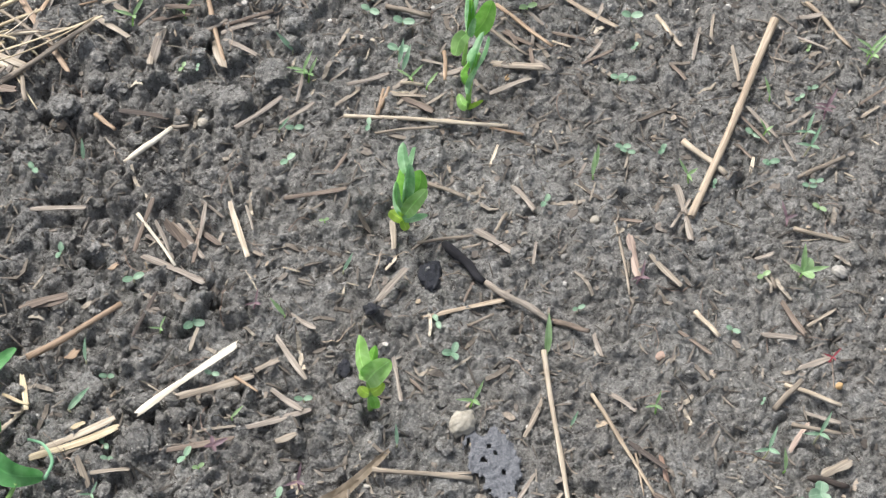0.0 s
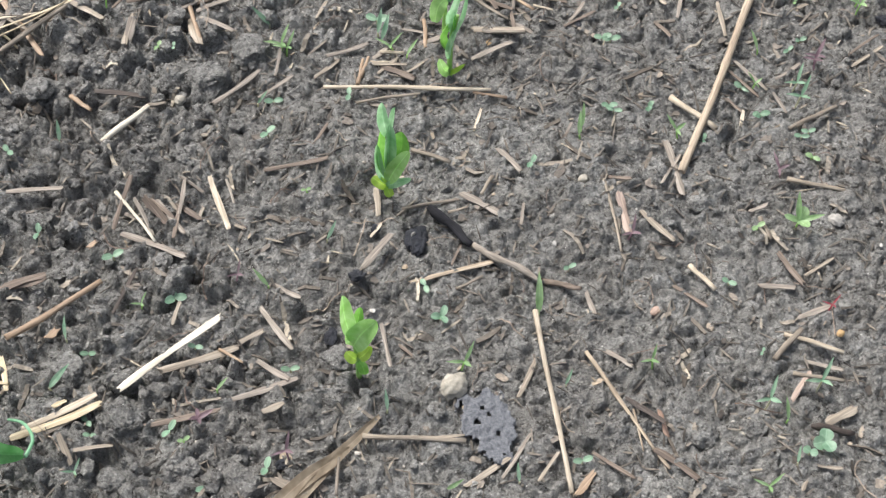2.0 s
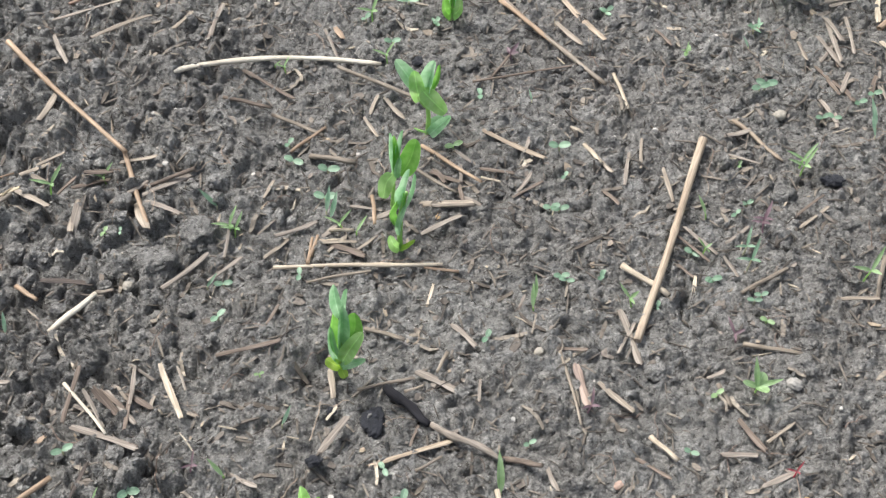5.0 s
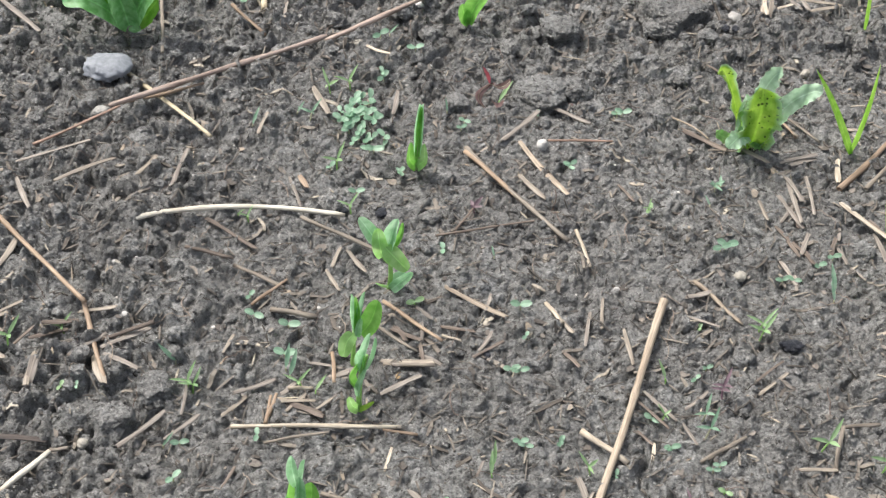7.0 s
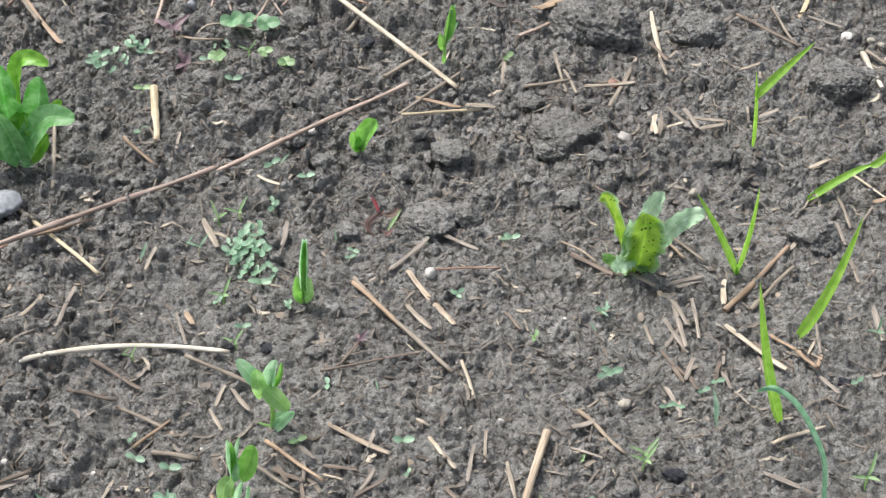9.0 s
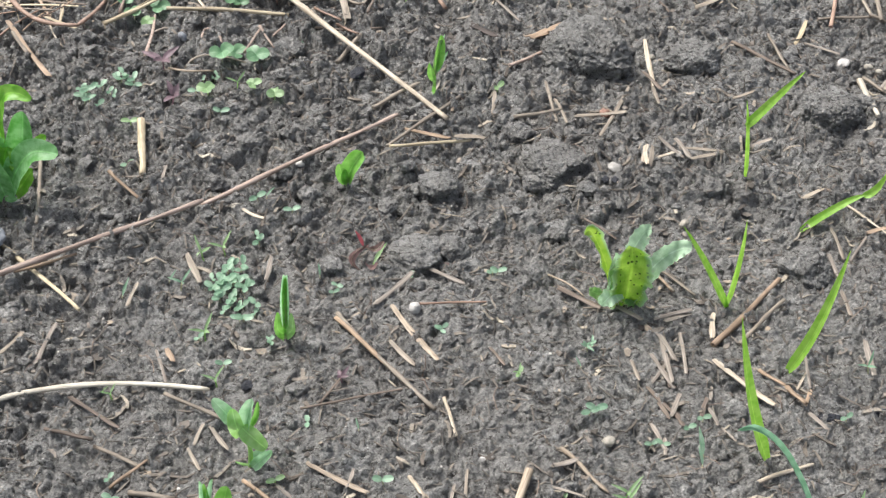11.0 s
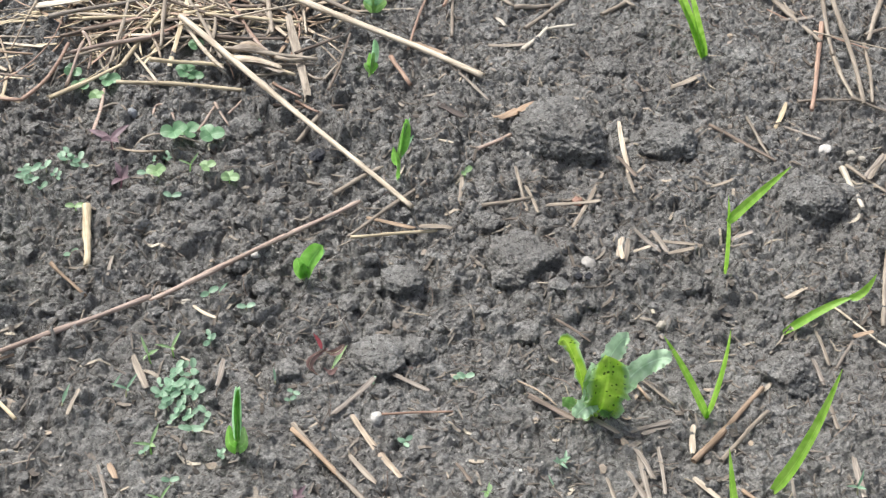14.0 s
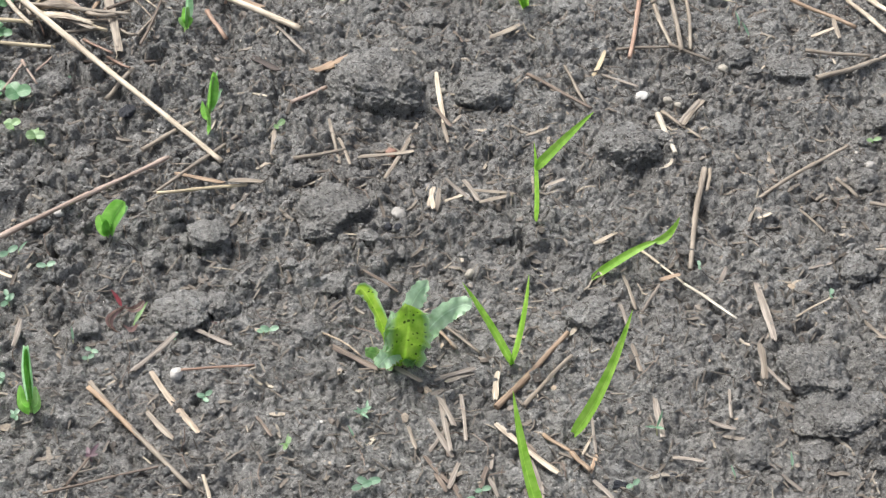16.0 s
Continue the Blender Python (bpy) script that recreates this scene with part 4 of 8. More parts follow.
# ---- straw, stalks and twigs ----
straw(-0.0442, -0.0032, 0.0023, 0.0450, -0.0044, 0.0051, 2.6, "pale")
straw(-0.0263, -0.0139, 0.0025, 0.0075, -0.0077, 0.0042, 1.7, "tan")
straw(0.0354, -0.0055, 0.0034, 0.0536, -0.0090, 0.0037, 2.0, "orange")
straw(-0.1545, -0.0488, 0.0052, -0.1339, -0.0240, 0.0062, 3.4, "white")
straw(-0.1344, -0.0225, 0.0046, -0.1248, -0.0222, 0.0066, 2.3, "tan")
straw(-0.1773, -0.0151, 0.0018, -0.1643, -0.0260, 0.0034, 2.8, "orange")
chip(-0.1636, -0.0150, 0.0068, -0.1375, -0.0154, 0.0038, 3.4, "dark")
straw(-0.1416, -0.0817, 0.0056, -0.1169, -0.1124, 0.0059, 1.9, "white")
chip(-0.0971, -0.0654, 0.0005, -0.0817, -0.1069, 0.0094, 3.2, "pale")
chip(-0.0884, -0.0681, 0.0013, -0.0823, -0.0843, 0.0029, 1.4, "grey")
chip(-0.1255, -0.0887, 0.0108, -0.1138, -0.0995, 0.0036, 4.3, "brown")
chip(-0.1209, -0.0857, 0.0050, -0.1041, -0.1055, 0.0044, 2.7, "grey")
chip(-0.1304, -0.0895, 0.0093, -0.1195, -0.1070, 0.0022, 2.1, "grey")
chip(-0.1355, -0.1056, 0.0030, -0.1008, -0.1224, 0.0083, 3.7, "grey")
chip(-0.1353, -0.0727, 0.0084, -0.1398, -0.1035, 0.0032, 2.4, "brown")
chip(-0.1968, -0.0833, 0.0050, -0.1694, -0.0790, 0.0040, 3.0, "grey")
chip(-0.1013, -0.0179, 0.0021, -0.0786, 0.0017, 0.0078, 2.9, "grey")
chip(-0.0690, -0.0659, 0.0066, -0.0372, -0.0554, 0.0061, 2.7, "brown")
chip(-0.0390, -0.0327, 0.0052, -0.0451, -0.0446, 0.0038, 1.7, "brown")
straw(0.0049, -0.0474, 0.0049, 0.0252, -0.0554, 0.0055, 2.5, "tan")
chip(-0.0118, -0.0714, 0.0031, -0.0098, -0.0914, 0.0054, 3.2, "tan")
straw(0.0019, -0.0863, 0.0051, 0.0303, -0.0794, 0.0051, 1.9, "tan")
straw(0.0464, -0.0647, 0.0040, 0.0411, -0.0775, 0.0045, 1.9, "tan")
straw(0.0252, -0.0887, 0.0049, 0.0345, -0.0849, 0.0048, 1.6, "tan")
chip(0.0316, -0.0767, 0.0060, 0.0519, -0.0873, 0.0044, 4.3, "grey")
twig(0.0158, -0.0868, 0.0076, 0.0375, -0.1074, 0.0051, 5.3, "char")
twig(0.0375, -0.1080, 0.0058, 0.0715, -0.1256, 0.0015, 3.7, "grey")
twig(0.0719, -0.1225, -0.0027, 0.0901, -0.1342, 0.0080, 3.1, "brown")
chip(-0.0150, -0.1265, 0.0094, -0.0019, -0.1056, 0.0094, 3.7, "grey")
chip(-0.0126, -0.1042, 0.0045, -0.0077, -0.0965, 0.0055, 1.6, "pale")
chip(0.0083, -0.1317, 0.0051, 0.0481, -0.1153, 0.0031, 2.6, "twig")
chip(0.0279, -0.1213, 0.0046, 0.0318, -0.1075, 0.0023, 1.3, "brown")
straw(0.0303, -0.1333, 0.0014, 0.0430, -0.1265, 0.0037, 1.6, "tan")
straw(0.0680, -0.1452, 0.0048, 0.0847, -0.2400, 0.0022, 2.7, "pale")
straw(0.0921, -0.1664, 0.0030, 0.1214, -0.2171, 0.0030, 2.0, "twig")
straw(0.1210, -0.2163, 0.0029, 0.1279, -0.2268, 0.0030, 1.9, "twig")
chip(0.1213, -0.2175, 0.0037, 0.1407, -0.2304, 0.0018, 3.6, "brown")
chip(0.1097, -0.1906, 0.0019, 0.1264, -0.2061, 0.0065, 2.9, "dark")
chip(0.1239, -0.1983, 0.0054, 0.1280, -0.2095, 0.0020, 2.4, "red")
chip(0.1008, -0.1662, 0.0032, 0.1135, -0.1733, 0.0021, 2.7, "grey")
chip(0.0603, -0.1931, 0.0045, 0.0693, -0.1695, 0.0006, 2.5, "tan")
straw(-0.0091, -0.2159, 0.0022, 0.0374, -0.2170, 0.0032, 2.6, "tan")
straw(-0.0185, -0.2456, 0.0038, -0.0197, -0.2224, 0.0010, 1.4, "grey")
chip(0.0373, -0.2369, -0.0005, 0.0571, -0.2249, 0.0047, 2.9, "tan")
chip(0.0863, -0.2409, 0.0030, 0.0949, -0.2292, 0.0023, 3.5, "orange")
chip(-0.0472, -0.2382, 0.0037, -0.0327, -0.2443, 0.0013, 4.2, "tan")
chip(-0.0694, -0.1988, 0.0024, -0.0405, -0.1904, 0.0076, 3.2, "grey")
chip(-0.1068, -0.2156, 0.0050, -0.0739, -0.2075, 0.0074, 2.9, "brown")
chip(-0.0624, -0.1471, 0.0029, -0.0450, -0.1706, 0.0037, 3.0, "grey")
chip(-0.0572, -0.1349, 0.0036, -0.0434, -0.1432, 0.0063, 2.6, "grey")
chip(-0.1198, -0.2001, 0.0112, -0.0803, -0.1549, 0.0065, 3.7, "white")
chip(-0.1025, -0.1896, 0.0109, -0.0712, -0.1705, 0.0034, 4.0, "tan")
chip(-0.0726, -0.1706, 0.0025, -0.0593, -0.1604, 0.0029, 3.0, "tan")
straw(-0.0786, -0.1734, 0.0015, -0.0662, -0.1818, 0.0038, 1.5, "orange")
straw(-0.1764, -0.1750, 0.0111, -0.1390, -0.1385, 0.0079, 3.3, "orange")
chip(-0.1843, -0.1428, 0.0059, -0.1656, -0.1375, 0.0082, 5.2, "brown")
chip(-0.1021, -0.1611, 0.0069, -0.0997, -0.1493, 0.0086, 2.0, "tan")
chip(-0.1304, -0.1563, 0.0082, -0.1240, -0.1272, 0.0049, 1.8, "dark")
chip(-0.0608, -0.1763, 0.0015, -0.0439, -0.1910, 0.0097, 3.0, "grey")
chip(-0.0550, -0.2073, 0.0035, -0.0458, -0.2027, 0.0033, 3.4, "tan")
straw(0.1031, -0.0642, 0.0059, 0.1106, -0.1094, 0.0057, 1.6, "tan")
chip(0.1095, -0.0734, 0.0055, 0.1149, -0.0996, 0.0060, 4.3, "pink")
chip(0.1212, -0.0834, 0.0048, 0.1363, -0.1000, 0.0031, 3.2, "tan")
straw(0.1436, -0.1128, 0.0009, 0.1555, -0.1265, 0.0006, 2.9, "pale")
chip(0.1348, -0.1263, 0.0013, 0.1504, -0.1385, 0.0026, 2.1, "brown")
straw(0.1397, -0.0045, 0.0036, 0.1632, -0.0232, 0.0009, 3.7, "pale")
chip(0.1358, -0.0355, 0.0032, 0.1434, -0.0683, -0.0001, 3.6, "grey")
chip(0.1326, -0.0632, 0.0018, 0.1432, -0.0421, 0.0006, 1.7, "grey")
straw(0.2006, -0.0232, 0.0003, 0.2268, -0.0075, 0.0008, 2.3, "tan")
straw(0.1963, -0.0578, 0.0024, 0.2269, -0.0623, -0.0002, 2.7, "tan")
chip(0.1767, 0.0250, 0.0018, 0.1923, 0.0053, 0.0003, 2.3, "grey")
chip(0.1948, 0.0028, 0.0009, 0.2007, -0.0111, -0.0005, 2.0, "grey")
chip(0.1702, -0.0018, 0.0007, 0.1778, -0.0112, 0.0008, 1.7, "brown")
chip(0.1756, -0.0217, -0.0003, 0.1784, -0.0112, 0.0008, 2.0, "pale")
chip(0.1971, 0.0121, 0.0015, 0.2124, 0.0274, -0.0014, 2.0, "grey")
straw(0.1807, -0.0813, 0.0006, 0.1858, -0.0940, -0.0010, 2.4, "tan")
chip(0.1763, -0.0760, -0.0020, 0.1854, -0.0729, 0.0011, 2.2, "grey")
chip(0.1881, -0.1016, -0.0010, 0.1987, -0.1213, -0.0000, 3.2, "brown")
chip(0.2000, -0.1159, -0.0008, 0.2154, -0.1027, -0.0025, 1.8, "tan")
chip(0.1763, -0.1237, 0.0012, 0.1947, -0.1234, -0.0004, 3.1, "grey")
straw(0.1790, -0.1682, 0.0048, 0.1936, -0.1508, 0.0050, 3.0, "tan")
straw(0.1853, -0.1532, 0.0041, 0.2120, -0.1632, 0.0048, 2.5, "pale")
chip(0.1939, -0.1416, 0.0017, 0.2109, -0.1343, 0.0011, 3.1, "grey")
straw(0.1869, -0.1762, 0.0042, 0.2098, -0.1796, 0.0049, 2.2, "tan")
chip(0.1941, -0.1688, 0.0044, 0.2106, -0.1731, 0.0052, 2.2, "grey")
chip(0.1851, -0.1898, 0.0029, 0.1949, -0.1751, 0.0051, 2.5, "pink")
chip(0.2000, -0.2018, 0.0052, 0.2137, -0.1921, 0.0036, 4.8, "tan")
twig(0.1923, -0.2037, 0.0064, 0.2121, -0.2053, 0.0024, 3.4, "dark")
chip(0.0701, -0.2347, 0.0026, 0.0786, -0.2199, 0.0028, 1.7, "tan")
chip(0.0928, -0.1312, 0.0017, 0.0966, -0.1442, 0.0027, 2.6, "grey")
chip(0.0489, -0.0445, 0.0047, 0.0612, -0.0602, 0.0056, 3.3, "grey")
chip(0.0363, -0.0324, 0.0038, 0.0403, -0.0185, 0.0053, 1.7, "pale")
chip(0.1019, -0.0621, 0.0054, 0.1168, -0.0623, 0.0055, 2.2, "brown")
straw(-0.0246, 0.0030, 0.0011, -0.0213, 0.0172, 0.0022, 2.0, "orange")
chip(-0.0135, 0.0116, 0.0021, 0.0042, 0.0032, 0.0033, 3.5, "brown")
straw(0.0352, 0.0399, 0.0033, 0.0629, 0.0349, 0.0092, 2.7, "tan")
straw(-0.0155, 0.0230, 0.0026, -0.0025, 0.0242, 0.0011, 2.3, "pale")
chip(-0.1211, 0.0446, -0.0002, -0.1133, 0.0200, 0.0060, 5.4, "tan")
chip(-0.1523, 0.0176, 0.0029, -0.1490, 0.0314, 0.0097, 3.5, "grey")
chip(-0.0696, 0.0231, 0.0026, -0.0710, 0.0052, 0.0002, 1.7, "grey")
chip(0.0834, -0.0378, 0.0057, 0.0868, -0.0288, 0.0082, 1.7, "grey")
chip(0.0610, -0.0992, 0.0071, 0.0628, -0.0798, -0.0003, 1.6, "grey")
chip(-0.0985, -0.0960, 0.0019, -0.0973, -0.0877, 0.0022, 2.1, "tan")
chip(0.1873, -0.2318, 0.0027, 0.1855, -0.2357, -0.0001, 2.1, "tan")
chip(0.0201, -0.2161, 0.0020, 0.0369, -0.2143, 0.0023, 1.4, "tan")
chip(0.0535, -0.2353, 0.0050, 0.0669, -0.2096, 0.0008, 1.9, "grey")
chip(0.0939, -0.2197, 0.0035, 0.1124, -0.2318, 0.0025, 1.9, "brown")
straw(0.1130, -0.1965, 0.0026, 0.1167, -0.2183, 0.0025, 1.0, "twig")
chip(0.1930, -0.2236, 0.0024, 0.2037, -0.2253, 0.0040, 1.9, "tan")
chip(-0.0046, -0.1547, 0.0036, 0.0017, -0.1802, 0.0066, 2.0, "grey")
chip(0.0112, -0.1713, 0.0024, 0.0047, -0.1652, 0.0018, 1.8, "brown")
chip(-0.1592, -0.1715, 0.0077, -0.1557, -0.1654, 0.0059, 4.0, "orange")
chip(-0.1484, -0.1200, 0.0101, -0.1449, -0.1166, 0.0101, 2.6, "orange")
straw(-0.2348, -0.0049, 0.0052, -0.1890, 0.0445, 0.0097, 3.4, "tan")
chip(-0.2490, 0.0219, 0.0096, -0.2195, 0.0085, 0.0029, 5.6, "pale")
straw(-0.2499, 0.0350, 0.0051, -0.2197, 0.0575, 0.0043, 2.6, "yellow")
chip(-0.2395, -0.0036, 0.0058, -0.2222, -0.0057, 0.0054, 5.5, "brown")
straw(-0.2230, 0.0102, 0.0031, -0.2149, -0.0133, 0.0064, 2.8, "tan")
chip(-0.2423, 0.0178, 0.0076, -0.2188, 0.0127, 0.0030, 4.4, "pale")
straw(-0.2627, 0.0530, -0.0045, -0.2319, 0.0589, 0.0090, 2.9, "yellow")
straw(-0.2449, 0.0542, 0.0040, -0.2065, 0.0263, 0.0073, 2.2, "tan")
straw(-0.2508, 0.0014, 0.0087, -0.2354, 0.0267, 0.0054, 3.1, "yellow")
straw(-0.2446, -0.0096, -0.0015, -0.2286, 0.0053, 0.0080, 2.5, "tan")
straw(-0.1190, 0.0537, -0.0047, -0.0893, 0.0558, 0.0080, 2.9, "brown")
chip(-0.1156, 0.0439, 0.0009, -0.0959, 0.0290, 0.0058, 3.2, "grey")
chip(-0.1525, 0.0171, 0.0028, -0.1503, 0.0334, 0.0096, 4.4, "grey")
chip(-0.1897, 0.0521, 0.0045, -0.1673, 0.0352, 0.0070, 3.5, "tan")
chip(-0.1788, -0.1805, 0.0038, -0.1729, -0.1993, 0.0044, 2.9, "yellow")
straw(-0.1863, -0.1905, -0.0034, -0.1693, -0.2019, 0.0091, 1.9, "yellow")
straw(-0.1886, -0.2200, 0.0049, -0.1744, -0.1976, 0.0014, 2.6, "pale")
chip(-0.1648, -0.2245, 0.0061, -0.1277, -0.2069, 0.0097, 3.9, "yellow")
chip(-0.1616, -0.2194, 0.0037, -0.1301, -0.2035, 0.0099, 3.4, "pale")
chip(-0.1507, -0.2208, 0.0050, -0.1339, -0.2085, 0.0068, 3.6, "tan")
chip(-0.1483, -0.2099, 0.0080, -0.1435, -0.2044, 0.0042, 2.6, "yellow")
chip(-0.1871, -0.1448, 0.0058, -0.1661, -0.1368, 0.0079, 4.4, "brown")
chip(-0.1379, -0.2320, 0.0074, -0.1186, -0.2269, 0.0052, 2.1, "tan")
chip(-0.1417, -0.2261, 0.0068, -0.1352, -0.2385, 0.0012, 3.1, "tan")
chip(-0.0523, 0.0463, 0.0016, -0.0471, 0.0603, 0.0012, 1.9, "tan")
straw(-0.2131, 0.1713, 0.0099, -0.1313, 0.0779, 0.0082, 3.3, "orange")
straw(-0.1336, 0.0844, 0.0028, -0.1126, 0.0226, 0.0048, 2.8, "orange")
chip(-0.1182, 0.0477, 0.0007, -0.0920, 0.0565, 0.0071, 3.1, "grey")
chip(-0.1520, 0.0166, 0.0027, -0.1487, 0.0320, 0.0084, 2.8, "grey")
straw(0.1952, 0.0904, 0.0042, 0.1434, -0.0556, 0.0031, 4.8, "twig")
straw(0.0845, 0.2206, 0.0037, 0.1429, 0.1377, 0.0041, 3.1, "tan")
bent_stalk(-0.1115, 0.1475, 0.0070, -0.0600, 0.1590, 0.0068, 0.0110, 0.1545, 0.0065, 3.7, "white")
straw(-0.0148, 0.1494, 0.0088, 0.0338, 0.1238, 0.0057, 2.7, "tan")
straw(-0.1842, 0.2182, 0.0008, -0.1353, 0.2557, 0.0026, 2.1, "red")
straw(-0.1357, 0.2577, 0.0013, -0.0839, 0.2795, 0.0017, 2.5, "orange")
straw(-0.1530, 0.3134, -0.0033, -0.0740, 0.2257, 0.0047, 3.3, "yellow")
straw(-0.1243, 0.3904, -0.0002, -0.1136, 0.3078, 0.0049, 2.7, "tan")
straw(-0.0714, 0.3526, 0.0101, -0.0471, 0.3294, 0.0024, 2.7, "orange")
chip(-0.2371, 0.3714, 0.0067, -0.1982, 0.3277, 0.0061, 3.5, "grey")
chip(-0.1652, 0.1809, 0.0060, -0.1319, 0.2058, 0.0030, 2.8, "tan")
chip(-0.1904, 0.1961, 0.0064, -0.1496, 0.2282, -0.0020, 2.1, "grey")
chip(-0.1869, 0.1812, 0.0072, -0.1743, 0.1511, 0.0107, 3.0, "grey")
chip(-0.1135, 0.1751, 0.0109, -0.1064, 0.2058, -0.0007, 2.8, "tan")
chip(-0.0930, 0.1772, 0.0060, -0.0884, 0.2171, 0.0015, 2.8, "grey")
chip(-0.0453, 0.2255, 0.0027, -0.0405, 0.2443, 0.0053, 2.5, "tan")
chip(0.0208, 0.3194, -0.0026, 0.0368, 0.2954, 0.0094, 2.6, "pale")
chip(-0.0126, 0.2800, 0.0025, -0.0021, 0.2475, 0.0064, 4.4, "tan")
chip(0.0392, 0.2533, 0.0029, 0.0426, 0.2713, 0.0069, 3.3, "grey")
straw(0.0846, 0.2165, 0.0045, 0.1420, 0.1407, 0.0027, 2.8, "orange")
chip(0.1195, 0.2273, 0.0023, 0.1464, 0.1783, 0.0022, 3.9, "twig")
chip(0.1180, 0.1962, 0.0020, 0.1325, 0.1753, 0.0017, 3.5, "tan")
chip(0.1089, 0.2292, 0.0027, 0.1336, 0.2581, 0.0047, 3.3, "grey")
chip(0.1445, 0.2635, 0.0019, 0.1661, 0.2496, 0.0022, 3.3, "grey")
straw(0.1370, 0.2237, 0.0038, 0.1795, 0.2312, -0.0023, 1.8, "red")
straw(0.0650, 0.1372, 0.0064, 0.1281, 0.1581, 0.0007, 1.7, "brown")
straw(0.1493, 0.1480, 0.0019, 0.1553, 0.1177, 0.0012, 2.3, "pale")
chip(-0.0170, 0.1900, 0.0005, -0.0130, 0.1779, 0.0016, 3.8, "orange")
chip(-0.0240, 0.1912, 0.0015, -0.0156, 0.1628, 0.0028, 2.1, "grey")
chip(-0.0715, 0.1525, 0.0038, -0.0401, 0.1303, 0.0012, 2.7, "brown")
straw(-0.0800, 0.1225, 0.0041, -0.0520, 0.1159, 0.0016, 2.6, "brown")
straw(-0.0519, 0.1155, 0.0020, -0.0218, 0.0988, 0.0009, 2.6, "tan")
straw(-0.0400, 0.0851, -0.0003, -0.0205, 0.1039, 0.0012, 2.2, "orange")
straw(-0.0286, 0.0805, 0.0027, -0.0025, 0.0754, 0.0023, 3.5, "tan")
chip(0.0048, 0.1147, 0.0025, 0.0092, 0.1287, 0.0046, 2.3, "tan")
chip(0.0135, 0.1272, 0.0039, 0.0243, 0.1103, 0.0030, 2.9, "tan")
chip(0.0016, 0.1134, 0.0013, 0.0093, 0.0955, 0.0027, 2.3, "tan")
straw(0.0344, 0.0854, 0.0032, 0.0673, 0.0551, 0.0040, 2.5, "orange")
straw(0.0675, 0.0625, 0.0026, 0.0783, 0.0579, 0.0035, 1.6, "pale")
straw(0.0268, 0.0688, 0.0036, 0.0534, 0.0474, 0.0030, 2.2, "tan")
chip(0.0335, 0.0426, 0.0033, 0.0623, 0.0374, 0.0089, 3.1, "tan")
chip(0.0694, 0.0966, 0.0064, 0.1039, 0.0756, 0.0042, 3.2, "twig")
straw(0.1273, 0.0894, 0.0006, 0.1356, 0.0722, 0.0024, 2.9, "pale")
chip(0.1354, 0.0763, 0.0011, 0.1412, 0.0639, 0.0035, 2.5, "tan")
chip(0.0874, 0.0497, 0.0039, 0.0956, 0.0637, 0.0045, 2.2, "grey")
chip(0.1471, 0.0571, 0.0019, 0.1526, 0.0838, 0.0005, 2.2, "grey")
chip(0.1580, 0.0717, -0.0000, 0.1601, 0.0925, 0.0031, 1.9, "tan")
chip(0.1707, 0.0716, 0.0004, 0.1728, 0.0449, 0.0004, 2.5, "tan")
twig(0.2150, 0.1082, 0.0024, 0.2383, 0.0755, 0.0008, 2.6, "twig")
chip(0.2084, 0.0941, 0.0016, 0.2237, 0.0987, 0.0019, 3.2, "grey")
chip(0.2143, 0.0664, 0.0022, 0.2208, 0.0707, 0.0012, 2.5, "tan")
straw(0.2043, -0.0214, 0.0001, 0.2271, -0.0069, 0.0009, 2.4, "tan")
chip(0.2376, 0.0318, 0.0015, 0.2563, 0.0455, 0.0049, 1.5, "brown")
chip(0.2387, 0.0225, 0.0009, 0.2574, 0.0385, 0.0013, 2.1, "tan")
chip(0.1686, 0.0215, 0.0023, 0.1878, 0.0010, -0.0000, 1.8, "brown")
straw(0.2722, -0.0252, -0.0024, 0.2806, 0.0009, 0.0030, 2.7, "tan")
straw(0.2786, 0.0017, -0.0005, 0.3022, 0.0047, -0.0012, 2.4, "tan")
chip(0.2528, -0.0247, -0.0013, 0.2734, -0.0246, -0.0007, 2.4, "tan")
chip(0.3237, 0.3919, 0.0098, 0.3333, 0.3738, 0.0057, 4.0, "grey")
chip(0.3322, 0.3707, 0.0080, 0.3571, 0.3808, 0.0044, 3.2, "tan")
chip(0.3004, 0.3643, 0.0081, 0.3011, 0.3836, 0.0086, 3.2, "pale")
straw(0.2911, 0.2643, 0.0028, 0.3146, 0.2380, -0.0002, 2.2, "tan")
chip(0.2855, 0.1998, 0.0021, 0.2860, 0.1558, 0.0037, 3.1, "grey")
chip(0.2774, 0.1838, 0.0025, 0.2873, 0.1534, 0.0036, 3.1, "grey")
chip(0.2887, 0.1789, 0.0028, 0.2748, 0.1588, 0.0027, 2.4, "grey")
chip(0.2645, 0.1789, 0.0019, 0.2681, 0.1625, 0.0012, 2.4, "tan")
chip(0.2983, 0.2011, 0.0014, 0.2961, 0.1636, 0.0036, 2.4, "grey")
chip(0.0842, 0.0458, 0.0035, 0.1016, 0.0577, 0.0045, 1.9, "brown")
chip(0.1343, 0.0526, 0.0021, 0.1418, 0.0365, 0.0071, 2.5, "brown")
chip(0.1791, 0.1923, 0.0006, 0.1875, 0.1754, 0.0025, 2.1, "brown")
chip(0.2245, 0.0713, 0.0026, 0.2062, 0.0787, 0.0032, 1.9, "grey")
straw(0.0073, 0.0485, 0.0026, 0.0091, 0.0261, 0.0033, 2.4, "orange")
straw(-0.0259, -0.0027, 0.0027, -0.0244, 0.0170, 0.0017, 2.1, "orange")
chip(-0.0152, 0.0129, 0.0022, 0.0030, 0.0049, 0.0034, 3.6, "brown")
